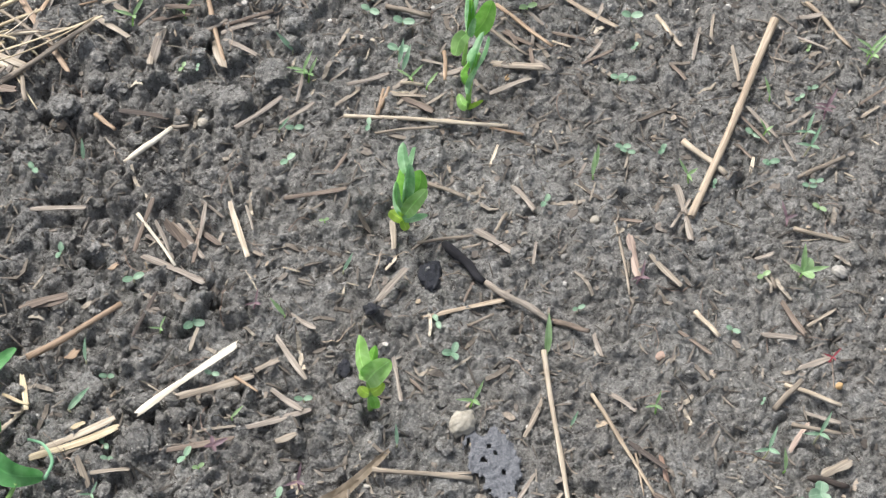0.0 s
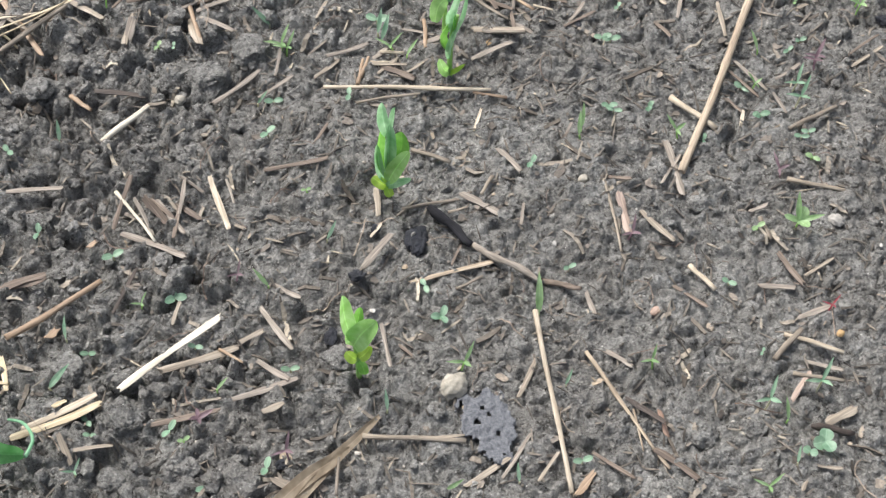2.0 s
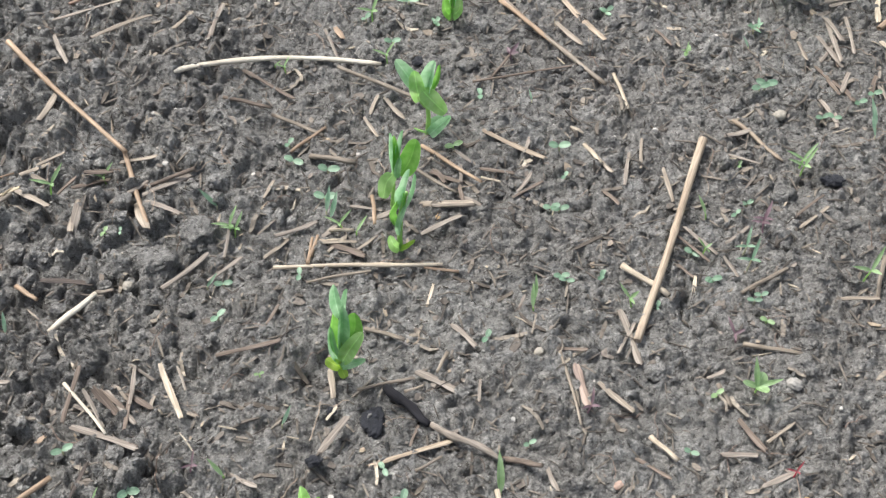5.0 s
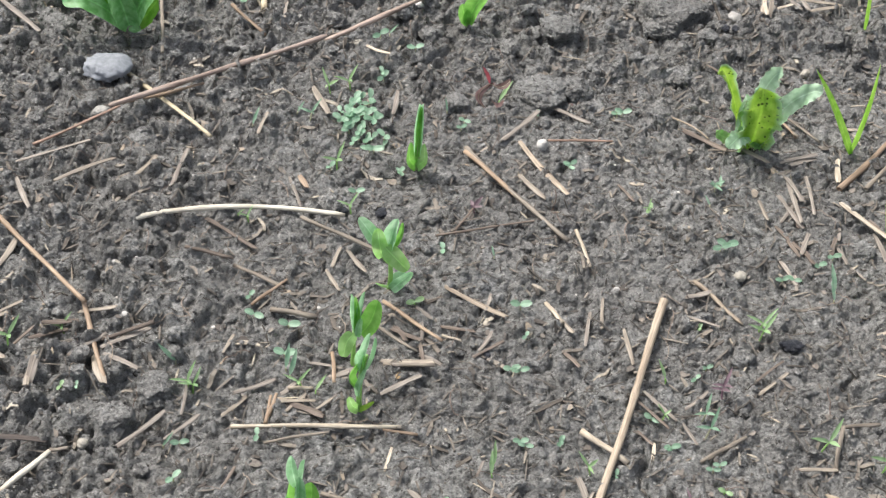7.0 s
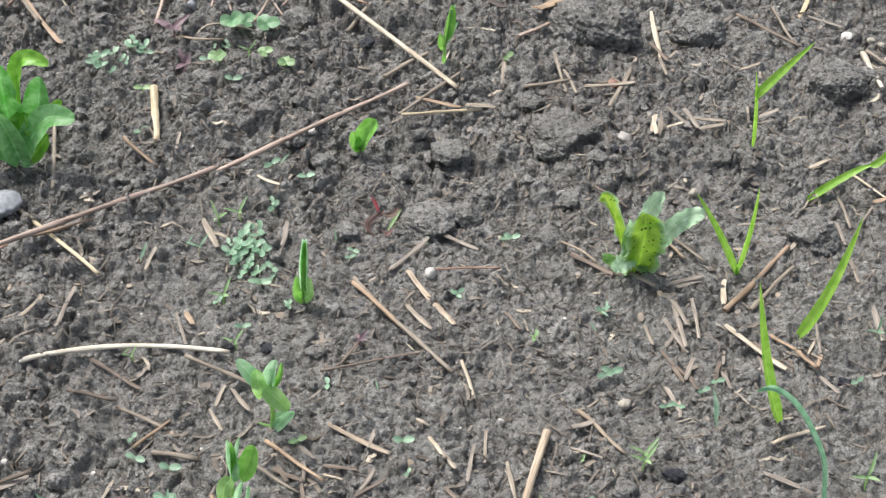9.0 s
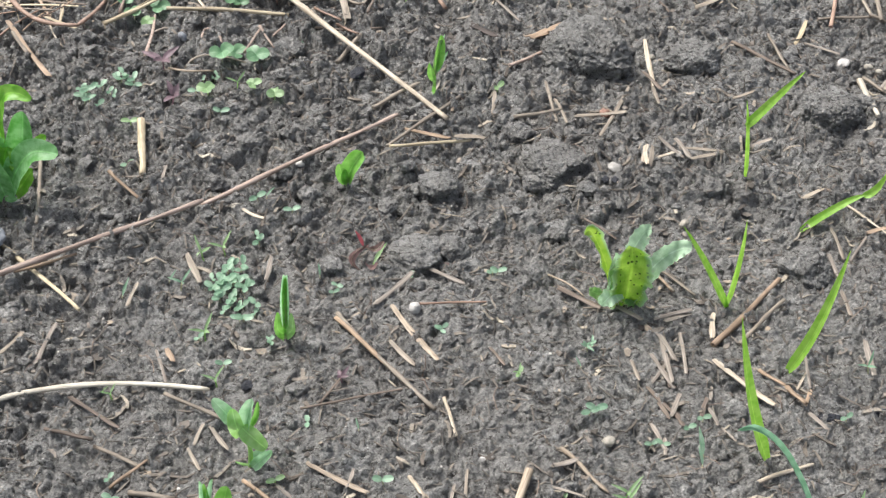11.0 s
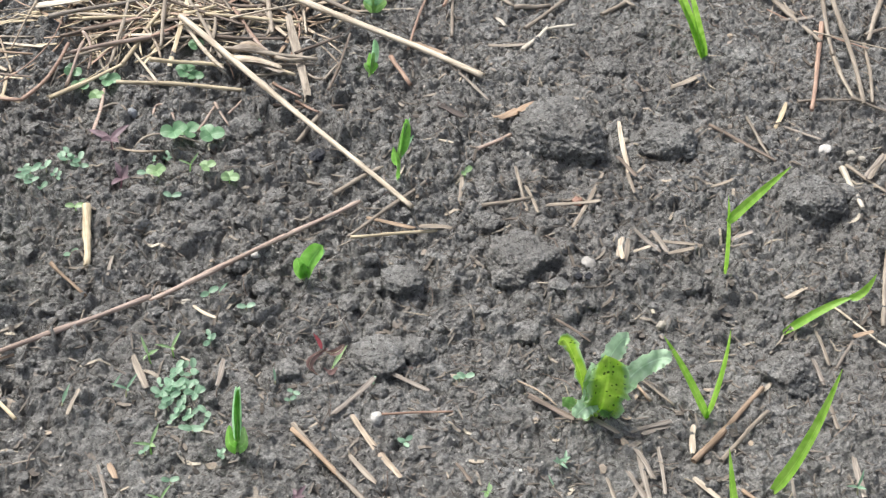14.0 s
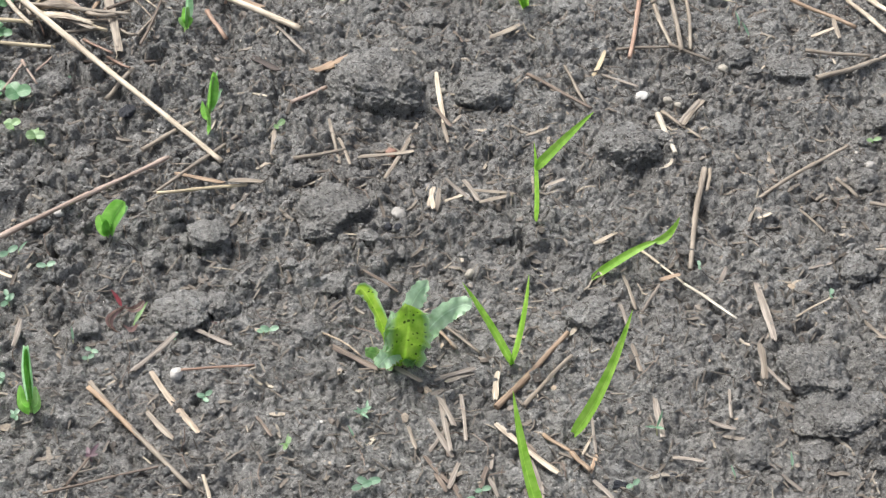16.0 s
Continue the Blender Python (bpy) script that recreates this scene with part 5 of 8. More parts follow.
straw(-0.1349, 0.0408, 0.0021, -0.1161, 0.0571, 0.0026, 2.8, "grey")
chip(-0.1523, 0.0165, 0.0074, -0.1534, 0.0438, 0.0027, 3.6, "tan")
chip(-0.0772, -0.0136, 0.0034, -0.0618, 0.0046, 0.0017, 2.3, "grey")
chip(-0.1856, 0.1101, 0.0030, -0.1777, 0.1301, 0.0059, 3.9, "tan")
chip(-0.1794, 0.0704, 0.0041, -0.1664, 0.0825, 0.0028, 2.2, "tan")
twig(-0.1410, 0.2493, 0.0037, -0.0060, 0.3270, 0.0045, 4.0, "pink")
twig(-0.0070, 0.3264, 0.0048, 0.1265, 0.4275, 0.0060, 3.7, "pink")
straw(-0.0574, 0.4205, 0.0064, -0.0498, 0.3598, 0.0048, 5.6, "yellow")
straw(0.0759, 0.1446, 0.0025, 0.0896, 0.1657, 0.0048, 1.7, "brown")
straw(0.3226, 0.0782, 0.0056, 0.3584, 0.0938, 0.0018, 2.6, "pale")
chip(0.3138, 0.0586, 0.0044, 0.3403, 0.0445, 0.0013, 3.2, "grey")
chip(0.3152, 0.1775, 0.0012, 0.3447, 0.1371, 0.0041, 3.8, "pale")
straw(-0.1506, 0.5049, 0.0055, -0.1678, 0.5351, 0.0061, 3.5, "tan")
chip(0.3756, 0.4467, 0.0015, 0.3949, 0.4561, 0.0012, 2.6, "tan")
chip(0.3019, 0.3646, 0.0060, 0.3065, 0.3806, 0.0115, 3.6, "tan")
chip(0.3086, 0.3707, 0.0088, 0.3228, 0.3808, 0.0063, 2.4, "pale")
chip(0.4709, 0.5076, 0.0019, 0.4483, 0.5259, 0.0002, 2.7, "grey")
straw(0.0356, 0.7134, 0.0129, 0.2249, 0.5816, 0.0071, 6.4, "pale")
straw(-0.0106, 0.6418, 0.0190, 0.1625, 0.4202, 0.0064, 5.0, "pale")
straw(-0.1000, 0.5499, 0.0039, -0.0511, 0.5889, 0.0081, 3.4, "yellow")
straw(-0.0515, 0.5917, 0.0062, -0.0278, 0.6595, 0.0130, 3.5, "yellow")
straw(-0.0527, 0.5670, 0.0086, 0.0436, 0.5618, 0.0053, 3.8, "yellow")
straw(-0.0283, 0.5795, 0.0196, 0.0256, 0.5880, 0.0094, 3.9, "yellow")
chip(0.0736, 0.6629, 0.0095, 0.0891, 0.5508, 0.0080, 7.1, "tan")
chip(-0.1237, 0.6614, 0.0142, -0.0615, 0.6885, 0.0141, 7.7, "white")
straw(-0.1125, 0.6455, 0.0154, -0.0123, 0.6858, 0.0144, 3.6, "grey")
twig(-0.0139, 0.6909, 0.0103, 0.1138, 0.6916, 0.0105, 3.7, "red")
straw(-0.0932, 0.5967, 0.0137, -0.0189, 0.6303, 0.0107, 3.9, "pink")
straw(-0.0077, 0.6826, 0.0122, 0.0249, 0.5903, 0.0140, 3.6, "tan")
straw(0.0288, 0.6691, 0.0104, 0.0556, 0.6105, 0.0087, 2.7, "red")
straw(0.0136, 0.7005, 0.0149, 0.0708, 0.6770, 0.0034, 3.7, "tan")
straw(0.0198, 0.6046, 0.0148, 0.0970, 0.5924, 0.0132, 3.9, "tan")
straw(0.0240, 0.6018, 0.0115, 0.0802, 0.5774, 0.0087, 3.5, "yellow")
straw(0.0631, 0.5852, 0.0126, 0.0946, 0.5985, 0.0040, 3.0, "tan")
straw(0.0700, 0.7090, 0.0106, 0.1320, 0.6677, 0.0062, 4.2, "tan")
straw(0.1321, 0.6822, 0.0037, 0.2181, 0.7333, 0.0023, 4.2, "tan")
straw(-0.1194, 0.6866, 0.0082, -0.0538, 0.7039, 0.0197, 4.1, "tan")
straw(-0.0597, 0.5909, 0.0077, -0.0531, 0.6724, 0.0151, 3.1, "tan")
straw(-0.0867, 0.6440, 0.0141, -0.0059, 0.6588, 0.0111, 3.1, "yellow")
straw(-0.1022, 0.6275, 0.0090, -0.0441, 0.6473, 0.0125, 3.1, "brown")
straw(-0.0462, 0.6223, 0.0078, 0.0308, 0.6316, 0.0104, 3.1, "tan")
straw(-0.0352, 0.6431, 0.0101, 0.0159, 0.6655, 0.0150, 3.2, "yellow")
straw(-0.0249, 0.6806, 0.0183, -0.0235, 0.6101, 0.0107, 3.2, "tan")
straw(0.0008, 0.6274, 0.0102, 0.0702, 0.6274, 0.0083, 3.1, "brown")
straw(0.0369, 0.6361, 0.0050, 0.0543, 0.6957, 0.0051, 3.2, "tan")
straw(-0.0485, 0.6898, 0.0125, 0.0395, 0.6370, 0.0148, 2.7, "brown")
straw(-0.0852, 0.6990, 0.0118, -0.0278, 0.6578, 0.0114, 3.2, "red")
straw(-0.1068, 0.5963, 0.0037, -0.0577, 0.6130, 0.0111, 2.6, "tan")
straw(-0.0902, 0.5666, 0.0035, -0.0819, 0.6085, 0.0163, 2.6, "pink")
straw(0.0080, 0.6523, 0.0153, 0.0827, 0.6544, 0.0070, 3.2, "yellow")
straw(0.0543, 0.7014, 0.0123, 0.0612, 0.6346, 0.0088, 4.1, "tan")
straw(0.0164, 0.6555, 0.0133, 0.0157, 0.6000, 0.0126, 2.7, "tan")
straw(0.0798, 0.5983, 0.0143, 0.1140, 0.6300, 0.0097, 2.7, "brown")
straw(0.0463, 0.5774, 0.0074, 0.0757, 0.5844, 0.0055, 3.0, "tan")
straw(0.0635, 0.5676, 0.0065, 0.0851, 0.5453, 0.0093, 2.5, "red")
straw(0.1059, 0.5500, 0.0138, 0.1228, 0.6353, 0.0090, 2.2, "brown")
straw(0.0807, 0.5518, 0.0022, 0.0978, 0.5282, 0.0087, 2.5, "red")
straw(0.1668, 0.6195, 0.0039, 0.1886, 0.7128, 0.0021, 2.3, "red")
straw(0.2038, 0.6452, 0.0010, 0.2083, 0.7118, 0.0029, 2.8, "tan")
straw(0.1988, 0.6822, 0.0018, 0.2156, 0.7303, 0.0002, 2.8, "red")
chip(0.1717, 0.6317, 0.0040, 0.1956, 0.6179, 0.0026, 6.2, "orange")
straw(0.1533, 0.6078, 0.0063, 0.1677, 0.5753, 0.0021, 3.9, "red")
straw(0.1992, 0.6011, 0.0032, 0.2264, 0.5520, 0.0030, 2.6, "grey")
straw(0.0819, 0.5011, 0.0005, 0.0998, 0.5318, 0.0062, 3.7, "tan")
straw(0.0115, 0.5068, 0.0061, 0.0216, 0.5377, 0.0066, 2.1, "pink")
straw(0.0217, 0.5367, 0.0073, 0.0336, 0.5154, 0.0009, 2.1, "pink")
straw(0.0326, 0.5253, 0.0079, 0.0410, 0.5525, 0.0014, 1.7, "pink")
straw(0.1087, 0.4371, 0.0044, 0.1442, 0.4692, 0.0044, 3.6, "tan")
straw(0.1183, 0.3846, 0.0087, 0.1776, 0.4566, 0.0031, 2.7, "tan")
straw(0.1202, 0.3835, 0.0088, 0.1792, 0.4012, 0.0001, 2.7, "yellow")
chip(0.1316, 0.4059, 0.0088, 0.1639, 0.4024, 0.0026, 3.4, "orange")
chip(0.1675, 0.3998, 0.0073, 0.1908, 0.4046, 0.0007, 4.6, "tan")
chip(0.3215, 0.5246, 0.0048, 0.3197, 0.4656, 0.0024, 3.7, "pale")
chip(0.3197, 0.4703, 0.0014, 0.3182, 0.4332, 0.0099, 2.8, "tan")
chip(0.3146, 0.4870, 0.0015, 0.3243, 0.4580, 0.0057, 3.3, "brown")
straw(0.2132, 0.4855, 0.0075, 0.2770, 0.5424, 0.0013, 3.3, "pink")
chip(0.2302, 0.5225, 0.0084, 0.2472, 0.5439, 0.0021, 7.2, "orange")
chip(0.2465, 0.5376, 0.0045, 0.2621, 0.5527, 0.0028, 6.4, "orange")
chip(0.1853, 0.5394, 0.0064, 0.2053, 0.5227, 0.0067, 5.9, "dark")
straw(0.2581, 0.6197, 0.0047, 0.2821, 0.6557, 0.0032, 3.6, "white")
straw(0.2818, 0.6536, 0.0046, 0.3054, 0.6595, 0.0048, 3.2, "white")
straw(0.2377, 0.7088, 0.0051, 0.2573, 0.6881, 0.0027, 3.8, "tan")
straw(0.2572, 0.6867, 0.0036, 0.2885, 0.6937, 0.0014, 4.7, "tan")
straw(0.2635, 0.6542, 0.0039, 0.3239, 0.7311, 0.0012, 3.8, "tan")
straw(0.3241, 0.7342, 0.0022, 0.3585, 0.6892, 0.0050, 3.8, "tan")
straw(0.3286, 0.6767, 0.0041, 0.3722, 0.7151, 0.0032, 3.8, "tan")
chip(0.2422, 0.6736, 0.0023, 0.2483, 0.6622, 0.0014, 3.7, "white")
chip(0.2320, 0.6334, 0.0009, 0.2655, 0.6282, 0.0062, 3.6, "tan")
chip(0.3675, 0.5683, 0.0021, 0.3946, 0.5844, 0.0029, 4.4, "tan")
chip(0.3402, 0.5786, 0.0038, 0.3471, 0.5650, 0.0026, 2.6, "brown")
straw(0.3905, 0.5254, 0.0021, 0.4297, 0.4760, 0.0059, 3.4, "brown")
straw(0.4208, 0.5362, 0.0023, 0.4273, 0.4857, 0.0028, 2.5, "tan")
chip(0.4410, 0.5261, -0.0009, 0.4562, 0.5542, 0.0030, 3.5, "yellow")
straw(0.4687, 0.7349, 0.0038, 0.5031, 0.6380, 0.0045, 4.7, "tan")
straw(0.4566, 0.7374, 0.0049, 0.4942, 0.6831, 0.0022, 3.8, "tan")
straw(0.5125, 0.6705, -0.0007, 0.4720, 0.5399, 0.0026, 4.1, "red")
straw(0.5272, 0.7407, 0.0041, 0.5078, 0.6195, 0.0046, 3.8, "tan")
straw(0.5095, 0.6277, 0.0021, 0.5071, 0.5544, 0.0074, 3.6, "tan")
straw(0.5053, 0.5539, 0.0088, 0.5368, 0.5412, 0.0020, 3.1, "tan")
straw(0.5322, 0.7307, 0.0044, 0.5159, 0.5470, 0.0068, 4.6, "tan")
straw(0.5834, 0.7296, 0.0086, 0.5432, 0.6417, 0.0042, 4.3, "tan")
straw(0.5419, 0.6426, 0.0009, 0.5243, 0.5539, 0.0036, 3.2, "tan")
straw(0.5432, 0.6504, 0.0041, 0.6042, 0.6795, 0.0058, 3.3, "tan")
straw(0.5551, 0.7322, 0.0039, 0.6157, 0.7054, 0.0068, 3.9, "orange")
straw(0.4651, 0.5567, 0.0013, 0.5098, 0.5574, 0.0026, 2.6, "tan")
straw(0.4800, 0.4767, -0.0007, 0.4793, 0.4204, 0.0064, 4.5, "white")
straw(0.4848, 0.4823, -0.0023, 0.5057, 0.4448, 0.0007, 2.9, "tan")
chip(0.4930, 0.4616, 0.0031, 0.5154, 0.4940, -0.0006, 2.9, "grey")
straw(0.4951, 0.4037, 0.0057, 0.4607, 0.3029, 0.0031, 4.2, "tan")
straw(0.5013, 0.4057, 0.0040, 0.4934, 0.3833, 0.0024, 2.7, "pale")
chip(0.4005, 0.3233, 0.0081, 0.4202, 0.3394, 0.0033, 3.0, "pale")
straw(0.4338, 0.3242, 0.0020, 0.4532, 0.2890, 0.0049, 1.8, "pale")
straw(0.4536, 0.2898, 0.0041, 0.4782, 0.2520, 0.0077, 2.1, "white")
chip(0.4392, 0.2946, 0.0031, 0.4527, 0.2961, 0.0055, 3.6, "orange")
chip(0.4156, 0.2975, 0.0047, 0.4188, 0.2703, 0.0012, 2.5, "tan")
chip(0.4081, 0.2364, 0.0037, 0.4090, 0.2125, 0.0044, 3.1, "tan")
chip(0.4080, 0.2728, 0.0038, 0.4108, 0.2529, 0.0015, 2.8, "grey")
straw(0.4211, 0.2654, 0.0012, 0.4377, 0.2888, 0.0028, 2.1, "grey")
straw(0.3182, 0.1916, 0.0001, 0.3702, 0.2474, 0.0043, 4.0, "orange")
straw(0.3334, 0.1899, 0.0016, 0.3685, 0.2277, 0.0037, 3.0, "tan")
chip(0.3179, 0.1968, 0.0016, 0.3232, 0.2211, -0.0006, 3.7, "pale")
straw(0.2865, 0.2687, -0.0002, 0.3009, 0.2411, 0.0007, 2.4, "tan")
chip(0.2903, 0.2126, 0.0019, 0.3083, 0.2194, 0.0015, 3.3, "grey")
chip(0.2836, 0.2016, 0.0019, 0.2908, 0.1740, 0.0038, 3.3, "grey")
chip(0.2492, 0.3051, 0.0091, 0.2699, 0.2923, 0.0015, 2.1, "brown")
chip(0.2380, 0.4654, 0.0075, 0.2421, 0.4189, 0.0039, 2.4, "tan")
chip(0.2431, 0.4517, 0.0030, 0.2491, 0.4141, 0.0077, 2.4, "tan")
chip(0.2711, 0.3992, 0.0050, 0.3004, 0.4600, 0.0042, 2.8, "tan")
straw(0.2111, 0.4234, 0.0053, 0.2471, 0.4320, 0.0059, 3.1, "tan")
chip(0.2559, 0.4210, 0.0047, 0.2946, 0.4294, 0.0029, 3.5, "tan")
chip(0.3266, 0.3836, 0.0079, 0.3579, 0.3827, 0.0045, 2.7, "tan")
chip(0.3120, 0.3918, 0.0110, 0.3276, 0.3752, 0.0050, 3.1, "grey")
chip(0.2976, 0.3677, 0.0066, 0.3028, 0.3851, 0.0092, 3.0, "pale")
chip(0.3802, 0.3934, -0.0006, 0.3957, 0.3962, 0.0046, 3.5, "grey")
chip(0.1961, 0.4296, 0.0003, 0.1992, 0.4535, 0.0065, 3.2, "tan")
chip(-0.0353, 0.3466, 0.0028, -0.0348, 0.3699, -0.0008, 2.2, "grey")
chip(-0.0514, 0.4201, 0.0034, -0.0585, 0.4211, 0.0074, 2.3, "tan")
chip(0.4773, 0.2901, 0.0010, 0.4839, 0.2988, 0.0076, 2.9, "grey")
straw(0.5270, 0.3751, 0.0026, 0.6117, 0.4334, 0.0017, 2.8, "tan")
straw(0.5894, 0.3929, 0.0042, 0.6015, 0.3760, -0.0001, 3.2, "tan")
straw(0.6117, 0.5096, 0.0063, 0.6853, 0.5453, 0.0035, 4.4, "tan")
straw(0.6254, 0.6239, 0.0043, 0.6656, 0.5797, 0.0068, 4.1, "orange")
straw(0.6746, 0.6255, 0.0032, 0.6885, 0.5653, 0.0087, 4.2, "pale")
straw(0.6920, 0.6261, 0.0028, 0.7037, 0.5981, 0.0044, 5.6, "pale")
chip(0.6521, 0.5956, 0.0062, 0.6477, 0.5665, 0.0050, 4.1, "tan")
chip(0.6273, 0.5737, 0.0020, 0.6465, 0.5787, 0.0065, 3.2, "pale")
straw(0.6152, 0.5511, 0.0039, 0.6636, 0.5388, 0.0066, 3.5, "tan")
chip(0.5024, 0.2886, 0.0037, 0.4955, 0.2306, 0.0102, 5.0, "grey")
chip(0.4865, 0.2287, 0.0077, 0.4837, 0.2036, 0.0041, 4.5, "tan")
chip(0.4861, 0.2124, 0.0046, 0.4959, 0.1923, 0.0055, 2.7, "grey")
straw(0.5173, 0.2528, 0.0072, 0.5437, 0.2669, 0.0089, 1.4, "pale")
chip(0.5511, 0.3574, 0.0065, 0.5650, 0.3398, 0.0009, 2.3, "tan")
chip(0.4123, 0.1902, 0.0050, 0.4079, 0.1562, 0.0087, 3.9, "grey")
straw(0.3407, 0.1658, 0.0022, 0.3547, 0.1502, 0.0040, 2.6, "orange")
straw(0.3541, 0.1506, 0.0041, 0.3623, 0.1349, 0.0058, 3.2, "orange")
chip(0.3622, 0.1347, 0.0061, 0.3684, 0.1490, 0.0049, 2.5, "orange")
chip(0.3714, 0.1813, 0.0048, 0.3684, 0.1491, 0.0049, 1.9, "grey")
chip(0.3601, 0.1489, 0.0056, 0.3696, 0.1636, 0.0052, 1.6, "pale")
chip(0.3630, 0.1302, 0.0055, 0.3718, 0.1171, 0.0038, 3.1, "grey")
chip(0.4121, 0.1454, 0.0039, 0.4292, 0.1415, 0.0047, 2.6, "grey")
chip(0.4402, 0.1713, 0.0045, 0.4544, 0.1656, 0.0027, 3.0, "grey")
straw(0.6064, 0.3676, 0.0016, 0.6187, 0.3591, 0.0058, 3.1, "tan")
chip(0.5140, 0.3496, 0.0017, 0.5222, 0.3643, 0.0016, 2.3, "tan")
chip(0.5214, 0.3537, 0.0005, 0.5316, 0.3563, 0.0030, 2.3, "pale")
chip(0.4946, 0.4580, 0.0041, 0.5215, 0.4997, -0.0037, 3.4, "tan")
chip(0.5412, 0.3013, 0.0006, 0.5560, 0.3019, 0.0046, 2.2, "grey")
chip(0.5592, 0.2451, 0.0079, 0.5704, 0.2336, 0.0039, 3.2, "tan")
chip(0.4578, 0.1938, 0.0060, 0.4548, 0.1740, 0.0031, 2.0, "grey")
chip(0.4719, 0.1284, 0.0051, 0.4817, 0.1190, 0.0009, 2.6, "grey")
bent_stalk(-0.0693, 0.6772, 0.0115, -0.0188, 0.7035, 0.0063, 0.0273, 0.6927, 0.0081, 3.7, "grey")
bent_stalk(-0.0153, 0.6900, 0.0076, -0.0029, 0.6316, 0.0126, 0.0264, 0.5779, 0.0130, 3.9, "pale")
bent_stalk(-0.0005, 0.6736, 0.0099, 0.0101, 0.6471, 0.0081, 0.0146, 0.6305, 0.0057, 3.6, "pale")
bent_stalk(0.0328, 0.6727, 0.0056, 0.0436, 0.6353, 0.0082, 0.0602, 0.6045, 0.0101, 3.1, "pink")
bent_stalk(0.0602, 0.6043, 0.0102, 0.0758, 0.5890, 0.0143, 0.0959, 0.6045, 0.0084, 3.5, "tan")
bent_stalk(0.0529, 0.6753, 0.0069, 0.0586, 0.6546, 0.0066, 0.0568, 0.6342, 0.0074, 3.1, "tan")
bent_stalk(-0.0211, 0.5125, 0.0028, -0.0219, 0.5421, 0.0033, -0.0114, 0.5383, 0.0025, 2.1, "pink")
bent_stalk(-0.0115, 0.5393, 0.0028, -0.0074, 0.5253, 0.0027, -0.0101, 0.5136, 0.0020, 2.0, "pink")
bent_stalk(-0.0604, 0.5405, 0.0027, -0.0505, 0.5437, 0.0040, -0.0424, 0.5360, 0.0034, 2.1, "tan")
bent_stalk(-0.0326, 0.4886, 0.0034, -0.0177, 0.5013, 0.0074, 0.0136, 0.4940, 0.0055, 2.0, "tan")
bent_stalk(0.1100, 0.5400, 0.0005, 0.1184, 0.5352, 0.0049, 0.1274, 0.5187, 0.0040, 2.5, "tan")
bent_stalk(0.0643, 0.5448, 0.0035, 0.0892, 0.5432, 0.0027, 0.1163, 0.5478, 0.0017, 2.5, "brown")
bent_stalk(-0.0640, 0.5057, 0.0041, -0.0621, 0.5370, 0.0016, -0.0625, 0.5667, 0.0011, 2.9, "pink")
bent_stalk(0.0191, 0.6826, 0.0125, 0.0279, 0.6652, 0.0075, 0.0267, 0.6423, 0.0103, 2.7, "tan")
bent_stalk(0.0884, 0.5856, 0.0048, 0.0992, 0.5792, 0.0036, 0.1067, 0.5946, -0.0010, 2.6, "tan")
bent_stalk(0.0972, 0.5666, 0.0049, 0.1035, 0.5783, 0.0063, 0.1132, 0.5937, 0.0084, 2.6, "tan")
bent_stalk(-0.0442, 0.4884, 0.0045, -0.0272, 0.4789, 0.0087, -0.0110, 0.4879, 0.0025, 2.0, "twig")
bent_stalk(-0.0070, 0.6986, 0.0079, 0.0279, 0.6801, 0.0063, 0.0637, 0.6878, 0.0047, 3.7, "brown")
bent_stalk(-0.0850, 0.6290, 0.0123, -0.0774, 0.6148, 0.0072, -0.0768, 0.5899, 0.0031, 2.6, "pink")
bent_stalk(-0.0386, 0.6353, 0.0124, -0.0287, 0.6196, 0.0097, -0.0228, 0.5999, 0.0072, 2.6, "twig")
bent_stalk(0.1462, 0.6985, 0.0020, 0.1695, 0.7038, 0.0018, 0.1972, 0.6940, -0.0000, 2.3, "twig")
chip(0.2258, 0.2458, 0.0007, 0.2520, 0.2246, 0.0029, 4.4, "brown")
chip(0.2602, 0.2262, 0.0001, 0.2752, 0.2101, 0.0016, 3.7, "grey")
straw(0.2402, 0.2250, -0.0002, 0.2626, 0.2256, -0.0012, 1.3, "tan")
bent_stalk(0.2207, 0.2579, 0.0010, 0.2329, 0.2486, 0.0015, 0.2429, 0.2378, -0.0001, 1.4, "twig")
bent_stalk(0.2872, 0.2648, -0.0012, 0.2944, 0.2515, 0.0014, 0.3005, 0.2420, -0.0011, 2.1, "orange")
chip(0.2838, 0.2139, 0.0016, 0.3085, 0.2219, 0.0027, 3.4, "grey")
bent_stalk(-0.1760, 0.5770, 0.0140, -0.1530, 0.5470, 0.0120, -0.1180, 0.5370, 0.0110, 4.2, "red")
bent_stalk(-0.1180, 0.5370, 0.0110, -0.1010, 0.5640, 0.0150, -0.0920, 0.6050, 0.0170, 3.6, "red")
husk(0.0290, 0.6060, 0.0110, 0.0610, 0.5990, 0.0120, 9.0, "tan")
husk(0.0280, 0.5930, 0.0110, 0.0700, 0.5800, 0.0120, 8.0, "pale")
husk(0.0370, 0.6120, 0.0120, 0.0570, 0.6010, 0.0130, 7.0, "twig")
chip(0.0400, 0.5910, 0.0130, 0.0720, 0.5760, 0.0120, 5.0, "tan")
straw_mat(-0.0526, 0.6758, 0.0971, 0.0700, 210, 0.007, 31)
straw_mat(0.0734, 0.6573, 0.0474, 0.0634, 28, 0.005, 32)
straw_mat(-0.1787, 0.5997, 0.0655, 0.0560, 45, 0.006, 33)
straw_mat(-0.2448, 0.0333, 0.0253, 0.0299, 22, 0.006, 34)
straw_mat(0.5291, 0.6859, 0.0474, 0.0573, 8, 0.003, 35)

